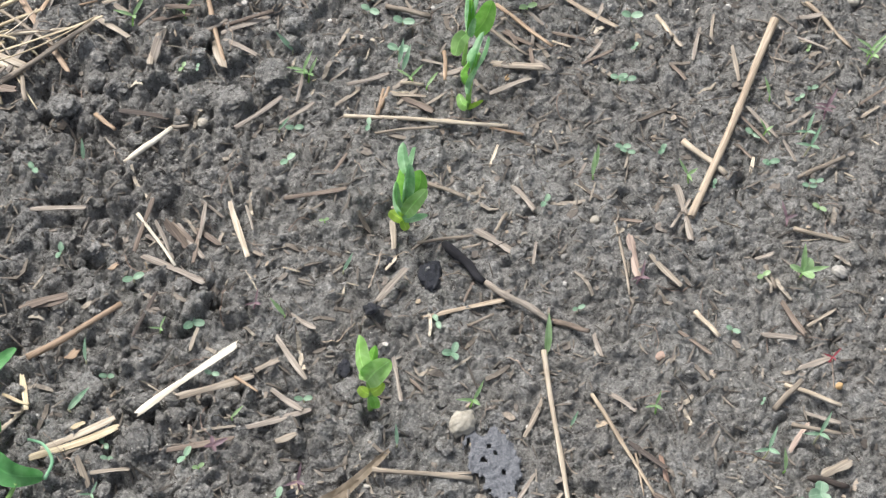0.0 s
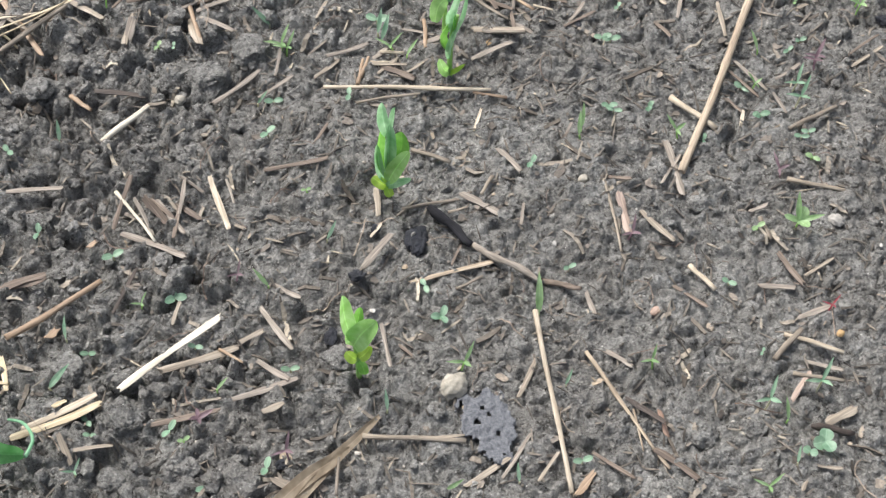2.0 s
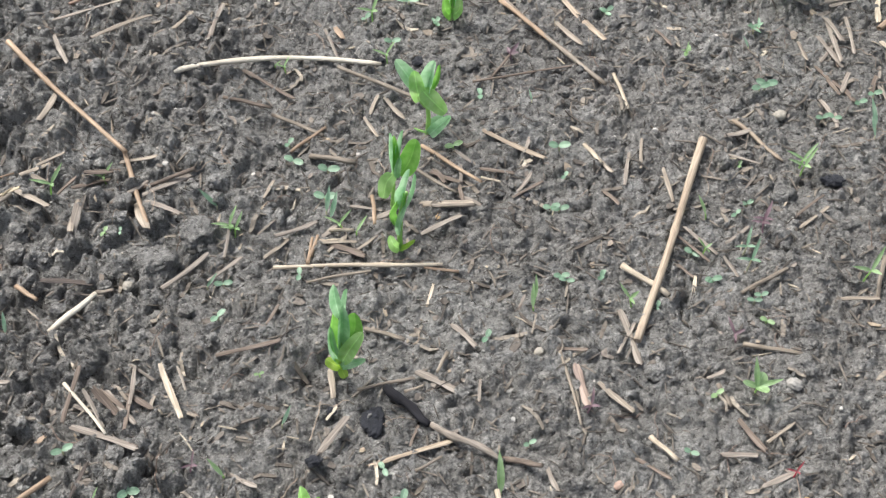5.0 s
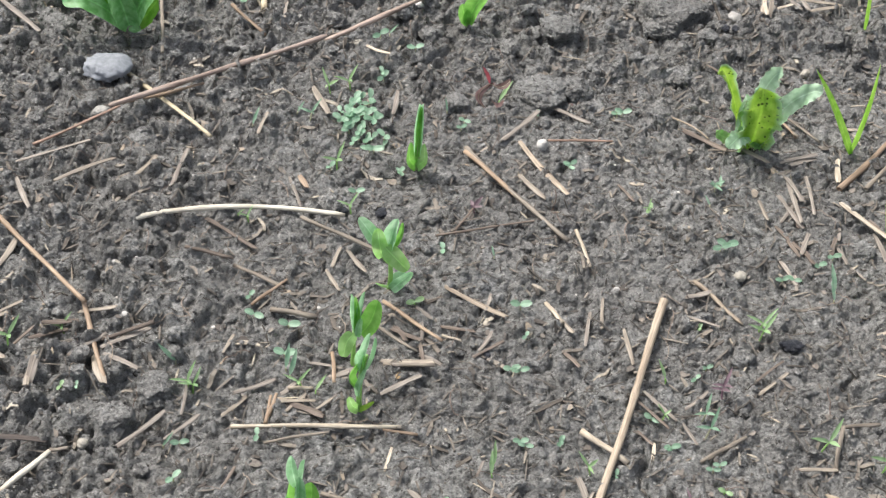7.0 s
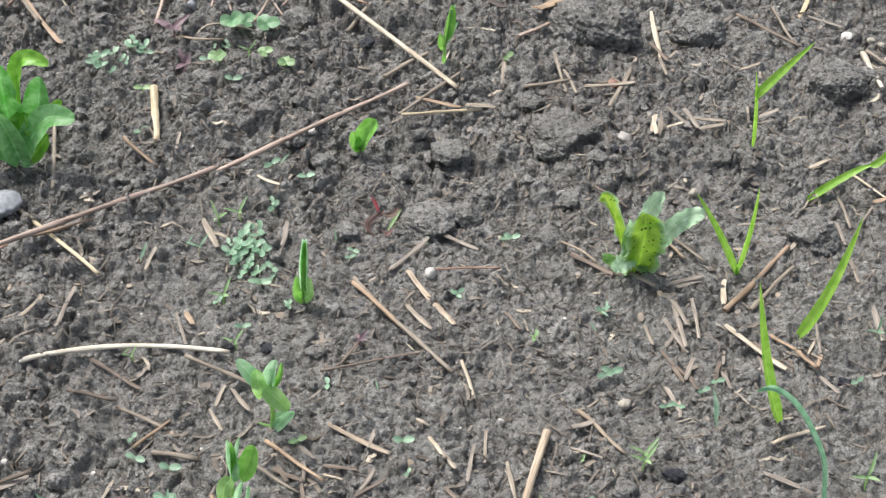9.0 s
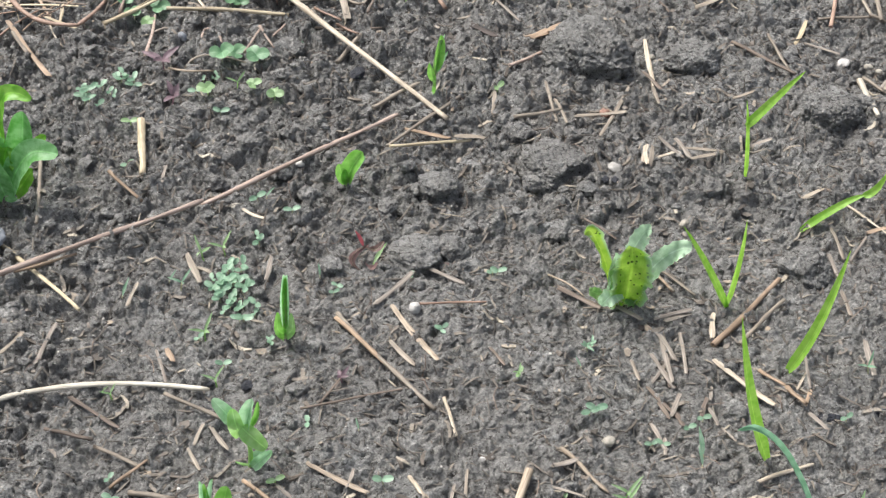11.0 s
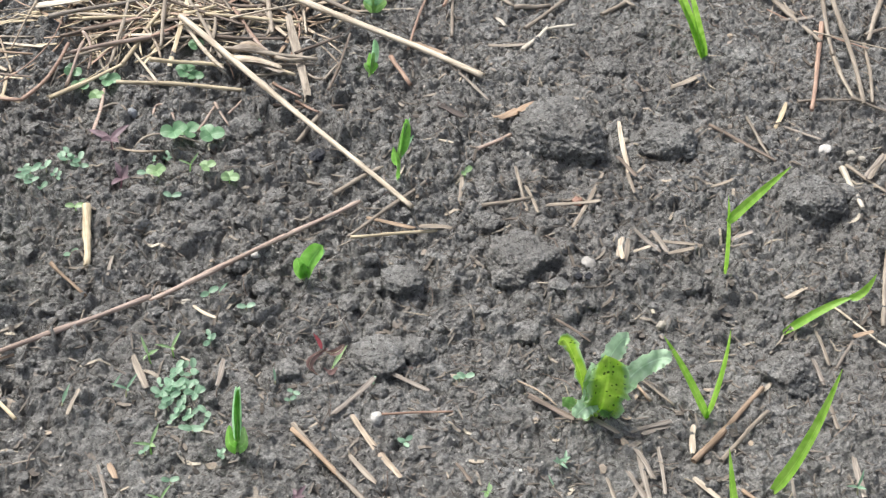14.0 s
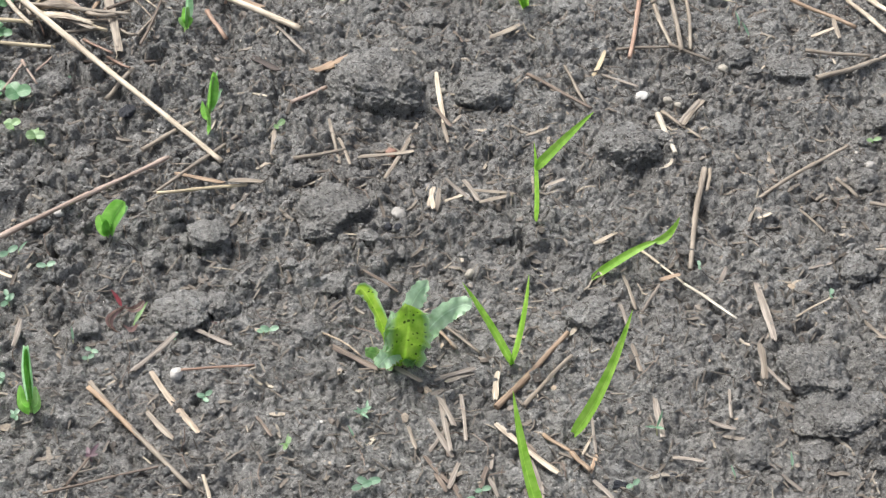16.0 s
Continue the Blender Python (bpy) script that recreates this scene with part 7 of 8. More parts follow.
p = plant("pea_plant", 0.1422, 0.6790, -0.0007, "young pea seedling with oval pale-green leaves in the soil", "pea plant", "row of pea seedlings")
stem(p, 0.1422, 0.6790, -0.0047, 0.1419, 0.6790, 0.0268, 4.14)
leaf(p, 0.1412, 0.6790, 0.0031, 0.1329, 0.6760, 0.0138, 9.26, "peaL", "oval")
leaf(p, 0.1426, 0.6790, 0.0031, 0.1520, 0.6760, 0.0140, 9.26, "peaL", "oval")
leaf(p, 0.1421, 0.6790, 0.0084, 0.1365, 0.6830, 0.0347, 12.35, "peaB", "fold")
leaf(p, 0.1426, 0.6790, 0.0084, 0.1483, 0.6850, 0.0311, 11.32, "peaB", "oval")
p = plant("thistle", 0.2655, 0.2309, -0.0015, "young thistle with crisped, dark-spotted green leaves", "thistle")
blade(p, [(1.5, -3, 2.8), (1.7, -6, 18.8), (2.6, -5, 36.5), (2.2, 0, 49.5)], 26.7, "this", cup=0.45, ruffle=0.29, teeth=9, foot=0.6, tip=3.5, face=(0.0, -0.95, 0.3), spines=True)
blade(p, [(-7.3, 0, 3.9), (-10.6, 0, 27.1), (-17.3, 0, 47.2), (-25.1, -1, 63.6), (-29.4, -4, 63.6)], 10.0, "this", cup=0.5, ruffle=0.35, teeth=9, foot=0.8, tip=2.5, face=(0.6, -0.75, 0.3), spines=True)
blade(p, [(-6.1, -3, 5.2), (-10.1, -3, 19.1), (-10.6, -2, 33.6), (-7.3, 0, 44.8)], 9.5, "thisB", cup=0.6, ruffle=0.24, teeth=7, foot=0.8, tip=2.0, face=(0.8, -0.5, 0.2), spines=True)
blade(p, [(1.1, 8, 24.1), (6.1, 10, 40.8), (11.2, 11, 51.4), (15.1, 9, 54.9)], 12.4, "thisB", cup=0.35, ruffle=0.22, teeth=7, foot=0.6, tip=2.2, spines=True)
blade(p, [(7.3, 2, 2.0), (15.1, 3, 24.2), (24.0, 3, 38.1), (34.1, 1, 47.0), (39.1, -2, 48.3)], 13.6, "thisB", cup=0.4, ruffle=0.35, teeth=9, foot=0.5, tip=2.2, spines=True)
blade(p, [(5.0, -5, 6.3), (10.1, -6, 18.8), (13.7, -3, 29.9)], 7.4, "thisD", cup=0.8, ruffle=0.19, teeth=6, foot=0.7, tip=1.6, face=(-0.8, -0.6, 0.2), spines=True)
blade(p, [(-1.7, -5, 16.3), (-6.1, -7, 17.5), (-10.1, -9, 15.5), (-14.5, -9, 8.5)], 13.0, "thisB", cup=0.25, ruffle=0.32, teeth=6, foot=0.7, tip=1.8, face=(0.1, -0.6, 0.8), spines=True)
blade(p, [(-8.4, 2, 3.5), (-15.1, 2, 8.2), (-21.6, 0, 13.1)], 8.3, "thisD", cup=0.2, ruffle=0.19, teeth=5, foot=0.6, tip=2.0)
blade(p, [(2.8, -4, 10.8), (5.0, -6, 9.6), (8.4, -7, 7.4)], 9.5, "thisD", cup=0.3, ruffle=0.26, teeth=5, foot=0.7, tip=1.8, spines=True)
blade(p, [(0.6, 4, 0.1), (-1.7, 6, 21.4), (-0.6, 7, 38.2)], 9.5, "thisD", cup=0.3, ruffle=0.19, teeth=6, foot=0.7, tip=2.0)
p = plant("rosette_plant", -0.1399, 0.3451, -0.0005, "leafy green rosette plant with upright crinkled leaves", "leafy plant")
blade(p, [(-6.0, 8, 2.0), (-24.6, 13, 32.9), (-33.2, 15, 62.7), (-28.9, 14, 93.7)], 28.6, "letC", cup=0.35, ruffle=0.28, teeth=7, foot=0.5, tip=1.4, face=(0.3, -0.85, 0.4))
blade(p, [(-4.7, 0, 6.2), (-28.6, -2, 27.2), (-47.2, -3, 45.9), (-65.8, -3, 59.1)], 22.9, "let", cup=0.3, ruffle=0.06, foot=0.5, tip=1.1, face=(0.3, -0.8, 0.6))
blade(p, [(-2.0, 2, 9.5), (-5.3, 2, 40.7), (-6.0, 4, 77.1)], 27.8, "letC", cup=0.4, ruffle=0.20, teeth=8, foot=0.55, tip=0.9, face=(0.1, -0.9, 0.3))
blade(p, [(-4.7, -1, 17.9), (-16.0, 0, 39.1), (-19.0, 2, 65.0)], 18.4, "let", cup=0.5, ruffle=0.12, foot=0.5, tip=1.4, face=(0.4, -0.8, 0.3))
blade(p, [(2.0, 6, 16.0), (1.7, 8, 55.2), (8.0, 8, 76.3), (18.0, 6, 80.4), (27.0, 2, 77.9)], 14.4, "let", cup=0.4, ruffle=0.10, foot=0.6, tip=1.3, face=(-0.3, -0.6, 0.7))
blade(p, [(6.0, 2, 15.7), (15.0, 3, 40.0), (19.6, 4, 67.1)], 23.7, "letC", cup=0.4, foot=0.5, tip=1.4, face=(-0.2, -0.85, 0.4))
blade(p, [(2.0, -2, 17.0), (3.1, -3, 31.8), (6.7, -3, 43.5)], 16.4, "let", cup=0.4, ruffle=0.35, teeth=6, foot=0.6, tip=1.5)
blade(p, [(6.0, -3, 3.7), (14.2, -4, 15.3), (21.3, -5, 26.2)], 15.5, "let", cup=0.4, ruffle=0.10, foot=0.6, tip=1.3)
blade(p, [(-1.3, -5, 2.8), (-14.6, -8, 19.8), (-28.6, -10, 29.4), (-40.8, -13, 27.7)], 18.0, "letB", cup=0.35, ruffle=0.04, foot=0.5, tip=2.6, face=(0.1, -0.6, 0.8))
blade(p, [(2.0, -5, 3.6), (10.6, -8, 26.0), (24.6, -10, 44.4), (42.2, -14, 45.7)], 20.5, "letB", cup=0.35, ruffle=0.06, foot=0.5, tip=1.8, face=(-0.1, -0.6, 0.8))
blade(p, [(0.0, -6, 4.3), (-3.1, -9, 25.9), (-11.0, -8, 47.9)], 20.5, "letB", cup=0.5, ruffle=0.08, foot=0.55, tip=1.0, face=(0.2, -0.9, 0.3))
blade(p, [(19.3, 6, 33.2), (26.2, 6, 41.0), (31.5, 5, 46.7)], 8.2, "let", cup=0.3, tip=1.5)
blade(p, [(-0.7, -6, 2.0), (4.0, -8, 2.9), (8.4, -9, 4.1)], 4.9, "letB", cup=0.2, tip=1.5)
p = plant("grass_seedling", 0.3331, 0.2295, -0.0019, "bright green grass seedling with narrow upright blades", "grass seedling", "grass seedlings")
leaf(p, 0.3337, 0.2295, -0.0030, 0.2983, 0.2335, 0.0620, 4.80, "grass", "blade", mid=(0.3157, 0.2295, 0.0337))
leaf(p, 0.3323, 0.2295, -0.0029, 0.3362, 0.2315, 0.0688, 5.20, "grass", "blade", mid=(0.3353, 0.2295, 0.0334))
p = plant("grass_seedling", 0.3687, 0.3562, 0.0023, "bright green grass seedling with narrow upright blades", "grass seedling", "grass seedlings")
leaf(p, 0.3683, 0.3562, 0.0003, 0.3604, 0.3582, 0.0667, 5.07, "grass", "blade", mid=(0.3646, 0.3562, 0.0355))
leaf(p, 0.3633, 0.3562, 0.0460, 0.3959, 0.3562, 0.0918, 6.59, "grass", "blade", mid=(0.3770, 0.3562, 0.0660))
p = plant("grass_seedling", 0.3966, 0.3026, -0.0000, "bright green grass seedling with narrow upright blades", "grass seedling", "grass seedlings")
leaf(p, 0.3966, 0.3026, -0.0020, 0.4358, 0.3026, 0.0289, 5.86, "grass", "blade", mid=(0.4211, 0.3026, 0.0203))
leaf(p, 0.4342, 0.3026, 0.0279, 0.4464, 0.3026, 0.0487, 5.37, "grass", "blade", mid=(0.4419, 0.3026, 0.0346))
p = plant("grass_seedling", 0.3585, 0.1666, 0.0034, "bright green grass seedling with narrow upright blades", "grass seedling", "grass seedlings")
leaf(p, 0.3587, 0.1666, 0.0024, 0.3806, 0.1726, 0.0951, 7.20, "grass", "blade", mid=(0.3712, 0.1666, 0.0439))
p = plant("grass_seedling", 0.3326, 0.0999, 0.0018, "bright green grass seedling with narrow upright blades", "grass seedling", "grass seedlings")
leaf(p, 0.3329, 0.0999, -0.0002, 0.3028, 0.1039, 0.1088, 7.80, "grass", "blade", mid=(0.3157, 0.0999, 0.0506))
p = plant("onion_sprout", 0.3446, 0.0394, -0.0009, "slender blue-green onion-like leaf arching over", "onion sprout")
blade(p, [(-0.5, 0, -3), (-5, 3, 27), (-12, 5, 45), (-24, 7, 67), (-35, 7, 81), (-45, 7, 88), (-52, 5, 88)], 4.6, "onion", cup=1.1, face=(0.7, -0.6, 0.4), tip=3.0, foot=0.8)
p = plant("grass_seedling", 0.4062, 0.6251, -0.0038, "bright green grass seedling with narrow upright blades", "grass seedling", "grass seedlings")
leaf(p, 0.4062, 0.6251, -0.0058, 0.3690, 0.6281, 0.0751, 7.35, "grass", "blade", mid=(0.3871, 0.6251, 0.0366))
leaf(p, 0.4072, 0.6251, -0.0058, 0.3778, 0.6311, 0.0784, 7.35, "grass", "blade", mid=(0.3931, 0.6271, 0.0355))
leaf(p, 0.4057, 0.6251, -0.0052, 0.3639, 0.6231, 0.0739, 5.51, "grass", "blade", mid=(0.3886, 0.6231, 0.0301))
p = plant("broadleaf_weed", -0.1980, -0.2580, 0.0000, "broad-leaved twining weed with arrow-shaped leaves and a pale tendril", "weed")
stalk(p, [(0.0, 0.0, 0.0), (23.0, -1.0, 20.0), (34.0, 0.0, 30.0), (38.0, 6.0, 36.0)], 2.4)
stalk(p, [(0.0, 0.0, 0.0), (-6.0, 23.0, 30.0), (2.0, 49.0, 40.0)], 2.0)
stalk(p, [(46.0, 16.0, 22.0), (47.0, 26.0, 20.0), (40.0, 36.0, 16.0), (31.0, 41.0, 10.0)], 1.6, "leaf_onion")
blade(p, [(1.0, 49.0, 40.0), (14.0, 53.0, 45.0), (24.0, 71.0, 40.0)], 12.0, "broad", cup=0.3, face=(0.0, -0.4, 0.9), tip=0.55, foot=0.8, ruffle=0.05)
blade(p, [(3.0, 49.0, 40.0), (17.0, 41.0, 40.0), (22.0, 36.0, 25.0)], 11.0, "broad", cup=0.3, face=(0.0, -0.4, 0.9), tip=0.55, foot=0.9, ruffle=0.05)
blade(p, [(7.0, 20.0, 35.0), (24.0, 14.0, 40.0), (36.0, 9.0, 38.0), (45.0, 17.0, 22.0)], 18.0, "broad", cup=0.4, face=(0.0, -0.4, 0.9), tip=0.6, foot=0.6, ruffle=0.06)
blade(p, [(11.0, -4.0, 30.0), (22.0, -4.0, 30.0), (28.0, -1.0, 20.0)], 12.0, "broad", cup=0.15, face=(0.0, -0.4, 0.9), tip=1.0, foot=0.7)
p = plant("dry_leaf", 0.1006, 0.2643, -0.0007, "curled reddish-brown dead leaf lying on the soil", "dead leaf")
leaf(p, 0.1013, 0.2643, -0.0012, 0.1048, 0.2723, 0.0152, 5.11, "dry", "oval2", mid=(0.0944, 0.2663, 0.0089))
leaf(p, 0.1028, 0.2703, 0.0153, 0.1153, 0.2743, 0.0159, 4.77, "dry", "oval2", mid=(0.1095, 0.2703, 0.0133))
leaf(p, 0.1028, 0.2623, 0.0089, 0.1109, 0.2643, 0.0068, 3.41, "dry", "lance2", mid=(0.1068, 0.2623, 0.0041))
leaf(p, 0.1018, 0.2723, 0.0143, 0.0962, 0.2733, 0.0274, 2.73, "r", "lance", mid=(0.0995, 0.2723, 0.0218))
p = plant("dry_leaf", 0.1578, 0.2716, -0.0011, "curled reddish-brown dead leaf lying on the soil", "dead leaf")
leaf(p, 0.1475, 0.2716, -0.0021, 0.1672, 0.2716, -0.0037, 3.45, "dry", "lance")
straw(-0.0190, -0.2270, 0.0040, -0.0180, -0.2510, 0.0030, 1.3, "tan")
p = plant("dry_leaf", -0.0340, -0.2400, height(-0.0340, -0.2400), "long tan dead leaf, forked and frayed, lying on the soil", "dead leaf")
blade(p, [(-12, -12, 4), (2, 3, 5), (14, 13, 6), (33, 36, 6)], 9.0, "dryt", cup=0.25, ruffle=0.08, face=(0.2, -0.3, 0.9), foot=0.7, tip=0.6)
blade(p, [(-3, -10, 3), (8, 5, 4), (16, 14, 6), (20, 18, 6)], 6.0, "dryt", cup=0.3, ruffle=0.08, face=(0.2, -0.3, 0.9), foot=0.7, tip=0.6)

# ---- weed seedlings ----
seedling("cot", -0.1993, -0.0595, -0.0025, 0.0050, -60, "b")
seedling("cot", -0.1759, -0.1065, -0.0004, 0.0053, 80, "b")
seedling("cot", -0.1365, -0.1207, -0.0015, 0.0058, 10, "b")
seedling("cot3", -0.1029, -0.1448, 0.0086, 0.0061, 0, "b")
seedling("cot", -0.0905, -0.1719, 0.0044, 0.0040, 0, "b")
seedling("cot", -0.1387, -0.1771, 0.0052, 0.0040, 0, "b")
seedling("one", -0.0770, -0.1954, 0.0033, 0.0078, 30, "g")
seedling("cot", -0.0949, -0.2177, 0.0021, 0.0053, 70, "b")
seedling("cot", -0.0881, -0.2231, 0.0025, 0.0033, 20, "g")
seedling("cot", -0.1337, -0.2136, 0.0046, 0.0043, -40, "b")
seedling("cot", -0.1301, -0.2222, 0.0031, 0.0033, 0, "b")
seedling("sprout", -0.1338, -0.2421, 0.0026, 0.0070, 60, "b")
seedling("cot", -0.0450, -0.1780, 0.0042, 0.0045, 0, "b")
seedling("one", -0.0335, -0.1081, 0.0012, 0.0090, 55, "b")
seedling("cot", -0.0700, -0.0372, 0.0027, 0.0056, 50, "b")
seedling("one", -0.0776, -0.0146, 0.0004, 0.0085, 35, "b")
seedling("cot", -0.0695, -0.0133, -0.0029, 0.0051, 10, "b")
seedling("cot", -0.0302, -0.0117, 0.0012, 0.0046, 85, "b")
seedling("cot", -0.0458, -0.0797, 0.0033, 0.0027, 10, "g")
seedling("cot", 0.0655, -0.0570, 0.0033, 0.0049, 70, "b")
seedling("cot", 0.0847, -0.1169, 0.0014, 0.0039, 20, "b")
seedling("cot", 0.0148, -0.1322, 0.0034, 0.0046, -60, "b")
seedling("cot3", 0.0235, -0.1496, 0.0013, 0.0056, -50, "b")
seedling("cot", 0.1099, -0.0141, -0.0001, 0.0043, -10, "b")
seedling("cot", 0.1297, -0.0107, 0.0016, 0.0034, 60, "b")
seedling("cot", 0.1089, 0.0354, 0.0011, 0.0053, 0, "b")
seedling("cot", 0.1786, 0.0087, -0.0011, 0.0052, -20, "b")
seedling("cot", 0.1878, -0.0131, -0.0009, 0.0043, 20, "b")
seedling("cot", 0.2099, -0.0267, 0.0005, 0.0039, 0, "b")
seedling("cot", 0.2109, -0.0410, -0.0034, 0.0044, -30, "g")
seedling("cot", 0.1560, -0.0322, -0.0019, 0.0039, 80, "b")
seedling("cot", 0.1624, -0.1221, -0.0075, 0.0042, -20, "b")
seedling("cot", 0.1746, -0.1647, 0.0015, 0.0025, 70, "b")
seedling("cot", 0.1794, -0.0870, -0.0030, 0.0043, 30, "g")
seedling("round", 0.1971, -0.2132, 0.0010, 0.0086, 80, "b")
seedling("round", 0.1896, -0.2184, 0.0016, 0.0048, 0, "b")
seedling("one", 0.1841, -0.2239, -0.0001, 0.0071, 80, "b")
seedling("sprout", 0.1710, -0.2363, 0.0000, 0.0094, 30, "g")
seedling("cot", 0.0896, -0.2249, -0.0030, 0.0048, 10, "b")
seedling("one", 0.0829, -0.1832, -0.0024, 0.0074, 60, "b")
seedling("one", 0.0610, -0.2359, -0.0033, 0.0080, 100, "b")
seedling("one", 0.0304, -0.2395, -0.0035, 0.0094, 10, "g")
seedling("cot", -0.0500, -0.2343, 0.0022, 0.0052, 85, "b")
seedling("cot", -0.0765, -0.2449, 0.0034, 0.0047, 20, "b")
seedling("sprout", -0.0411, -0.2288, 0.0013, 0.0095, 80, "p")
seedling("one", 0.0008, -0.2034, 0.0002, 0.0087, 100, "b")
seedling("one", -0.1773, -0.0465, 0.0016, 0.0100, 100, "b")
seedling("one", 0.0914, -0.0360, 0.0039, 0.0111, 88, "g")
seedling("sprout", 0.1429, -0.0315, -0.0019, 0.0101, 140, "g")
seedling("big", 0.1977, -0.0865, -0.0006, 0.0134, 60, "g")
seedling("one", 0.0689, -0.1445, -0.0006, 0.0179, 92, "g")
seedling("sprout", 0.1225, -0.1739, 0.0013, 0.0084, 70, "g")
seedling("sprout", 0.0342, -0.1780, 0.0027, 0.0111, 60, "g")
seedling("sprout", 0.1729, -0.1924, 0.0017, 0.0117, 70, "b")
seedling("one", 0.1816, -0.2006, 0.0020, 0.0097, 100, "g")
seedling("sprout", 0.1967, -0.1848, 0.0023, 0.0122, 60, "b")
seedling("one", -0.0595, -0.1370, 0.0041, 0.0103, 150, "g")
seedling("sprout", -0.0751, -0.1339, 0.0057, 0.0077, 80, "p")
seedling("sprout", 0.1936, -0.0543, -0.0054, 0.0099, 120, "p")
seedling("sprout", 0.1138, -0.1000, 0.0043, 0.0095, 80, "p")
seedling("sprout", 0.2186, 0.0193, -0.0010, 0.0105, 60, "p")
seedling("sprout", 0.2086, -0.1362, -0.0007, 0.0067, 40, "r")
seedling("cross", -0.0825, -0.2124, 0.0009, 0.0082, 40, "p")
seedling("sprout", -0.1193, -0.1501, 0.0042, 0.0066, 60, "g")
seedling("one", -0.1501, -0.1714, 0.0072, 0.0099, 95, "b")
seedling("cot", 0.2137, 0.0433, 0.0012, 0.0041, 20, "b")
seedling("one", 0.1895, 0.0323, -0.0010, 0.0100, 120, "g")
seedling("sprout", 0.2061, -0.0048, -0.0029, 0.0126, 60, "b")
seedling("one", -0.0145, 0.0302, 0.0016, 0.0132, 70, "b")
seedling("one", -0.0008, 0.0202, -0.0001, 0.0093, 40, "g")
seedling("sprout", -0.0669, 0.0234, 0.0003, 0.0105, 60, "g")
seedling("one", -0.1514, -0.1999, 0.0016, 0.0146, 30, "b")
seedling("sprout", -0.1417, 0.0676, 0.0016, 0.0106, 40, "g")
seedling("sprout", -0.1684, 0.0486, -0.0010, 0.0135, 50, "g")
seedling("cot", -0.0407, 0.0927, -0.0016, 0.0045, 60, "b")
seedling("cot", -0.0378, 0.0772, 0.0004, 0.0063, -20, "b")
seedling("cot", -0.0178, 0.0676, 0.0010, 0.0069, 0, "b")
seedling("cot", -0.0187, 0.0473, 0.0022, 0.0074, 0, "b")
seedling("one", -0.0171, 0.0357, 0.0004, 0.0122, 80, "b")
seedling("sprout", -0.0084, 0.0254, 0.0003, 0.0103, 30, "g")
seedling("cot", 0.0520, 0.0846, 0.0010, 0.0057, 30, "g")
seedling("cot", 0.1126, 0.0831, -0.0001, 0.0070, 0, "b")
seedling("cot", 0.1144, 0.0600, 0.0023, 0.0037, 60, "b")
seedling("cot", 0.1050, 0.0370, 0.0005, 0.0055, -10, "b")
seedling("one", 0.0989, 0.1212, 0.0013, 0.0059, 110, "b")
seedling("cot", 0.0700, 0.1299, 0.0032, 0.0053, 90, "b")
seedling("cot", 0.2371, 0.1359, 0.0028, 0.0073, 0, "b")
seedling("cross", 0.2416, 0.1905, -0.0012, 0.0063, 20, "b")
seedling("cross", 0.0893, 0.1630, 0.0006, 0.0088, 50, "p")
seedling("sprout", 0.1948, 0.1668, 0.0007, 0.0061, 70, "g")
seedling("one", 0.2326, 0.1719, -0.0010, 0.0062, 130, "b")
seedling("cot", 0.2744, 0.1112, 0.0002, 0.0046, -30, "b")
seedling("cot", 0.3001, 0.1261, -0.0006, 0.0053, 20, "b")
seedling("one", 0.2959, 0.0983, -0.0034, 0.0144, 100, "b")
seedling("sprout", 0.2461, 0.0629, -0.0004, 0.0126, 40, "g")
seedling("cot", 0.2062, 0.0340, -0.0012, 0.0037, 40, "b")
seedling("sprout", 0.1843, 0.0077, -0.0015, 0.0078, 140, "g")
seedling("one", -0.0497, 0.2348, -0.0032, 0.0107, 60, "b")
seedling("sprout", -0.0013, 0.2730, 0.0015, 0.0125, 120, "g")
seedling("sprout", 0.0113, 0.2828, 0.0020, 0.0125, 50, "g")
seedling("cot", 0.0308, 0.3307, 0.0057, 0.0069, 30, "b")
seedling("cot", 0.0539, 0.3189, -0.0015, 0.0061, 0, "b")
seedling("cot", 0.0333, 0.2940, -0.0001, 0.0060, 60, "b")
seedling("sprout", -0.0461, 0.1508, -0.0016, 0.0074, 50, "g")
seedling("sprout", 0.0148, 0.1618, 0.0011, 0.0101, 40, "g")
seedling("cot", 0.0177, 0.1794, 0.0013, 0.0055, 0, "b")
seedling("cot", 0.0272, 0.2162, 0.0018, 0.0070, 0, "b")
seedling("cot", 0.0015, 0.2009, 0.0006, 0.0049, 60, "b")
seedling("cot", 0.0440, 0.2025, -0.0018, 0.0052, -70, "b")
seedling("sprout", 0.2184, 0.0237, -0.0012, 0.0110, 60, "p")
seedling("sprout", 0.2063, 0.0080, -0.0060, 0.0115, 70, "b")
seedling("cot", 0.1871, -0.0137, -0.0012, 0.0053, 10, "b")
seedling("cot", 0.2073, -0.0271, 0.0001, 0.0041, 0, "b")
seedling("cot", 0.1859, 0.2617, -0.0013, 0.0051, 0, "b")
seedling("cot", 0.0824, 0.2403, 0.0024, 0.0043, 20, "b")
seedling("one", 0.0736, 0.2529, 0.0022, 0.0072, 100, "b")
seedling("cot", 0.1506, 0.2072, -0.0008, 0.0049, 20, "b")
seedling("one", -0.0222, 0.2529, -0.0036, 0.0072, 40, "b")
seedling("one", -0.0524, 0.1603, 0.0016, 0.0054, 0, "g")
seedling("cot", 0.1078, -0.0127, 0.0008, 0.0047, 0, "b")
seedling("cot", 0.1278, -0.0118, 0.0013, 0.0047, 70, "b")
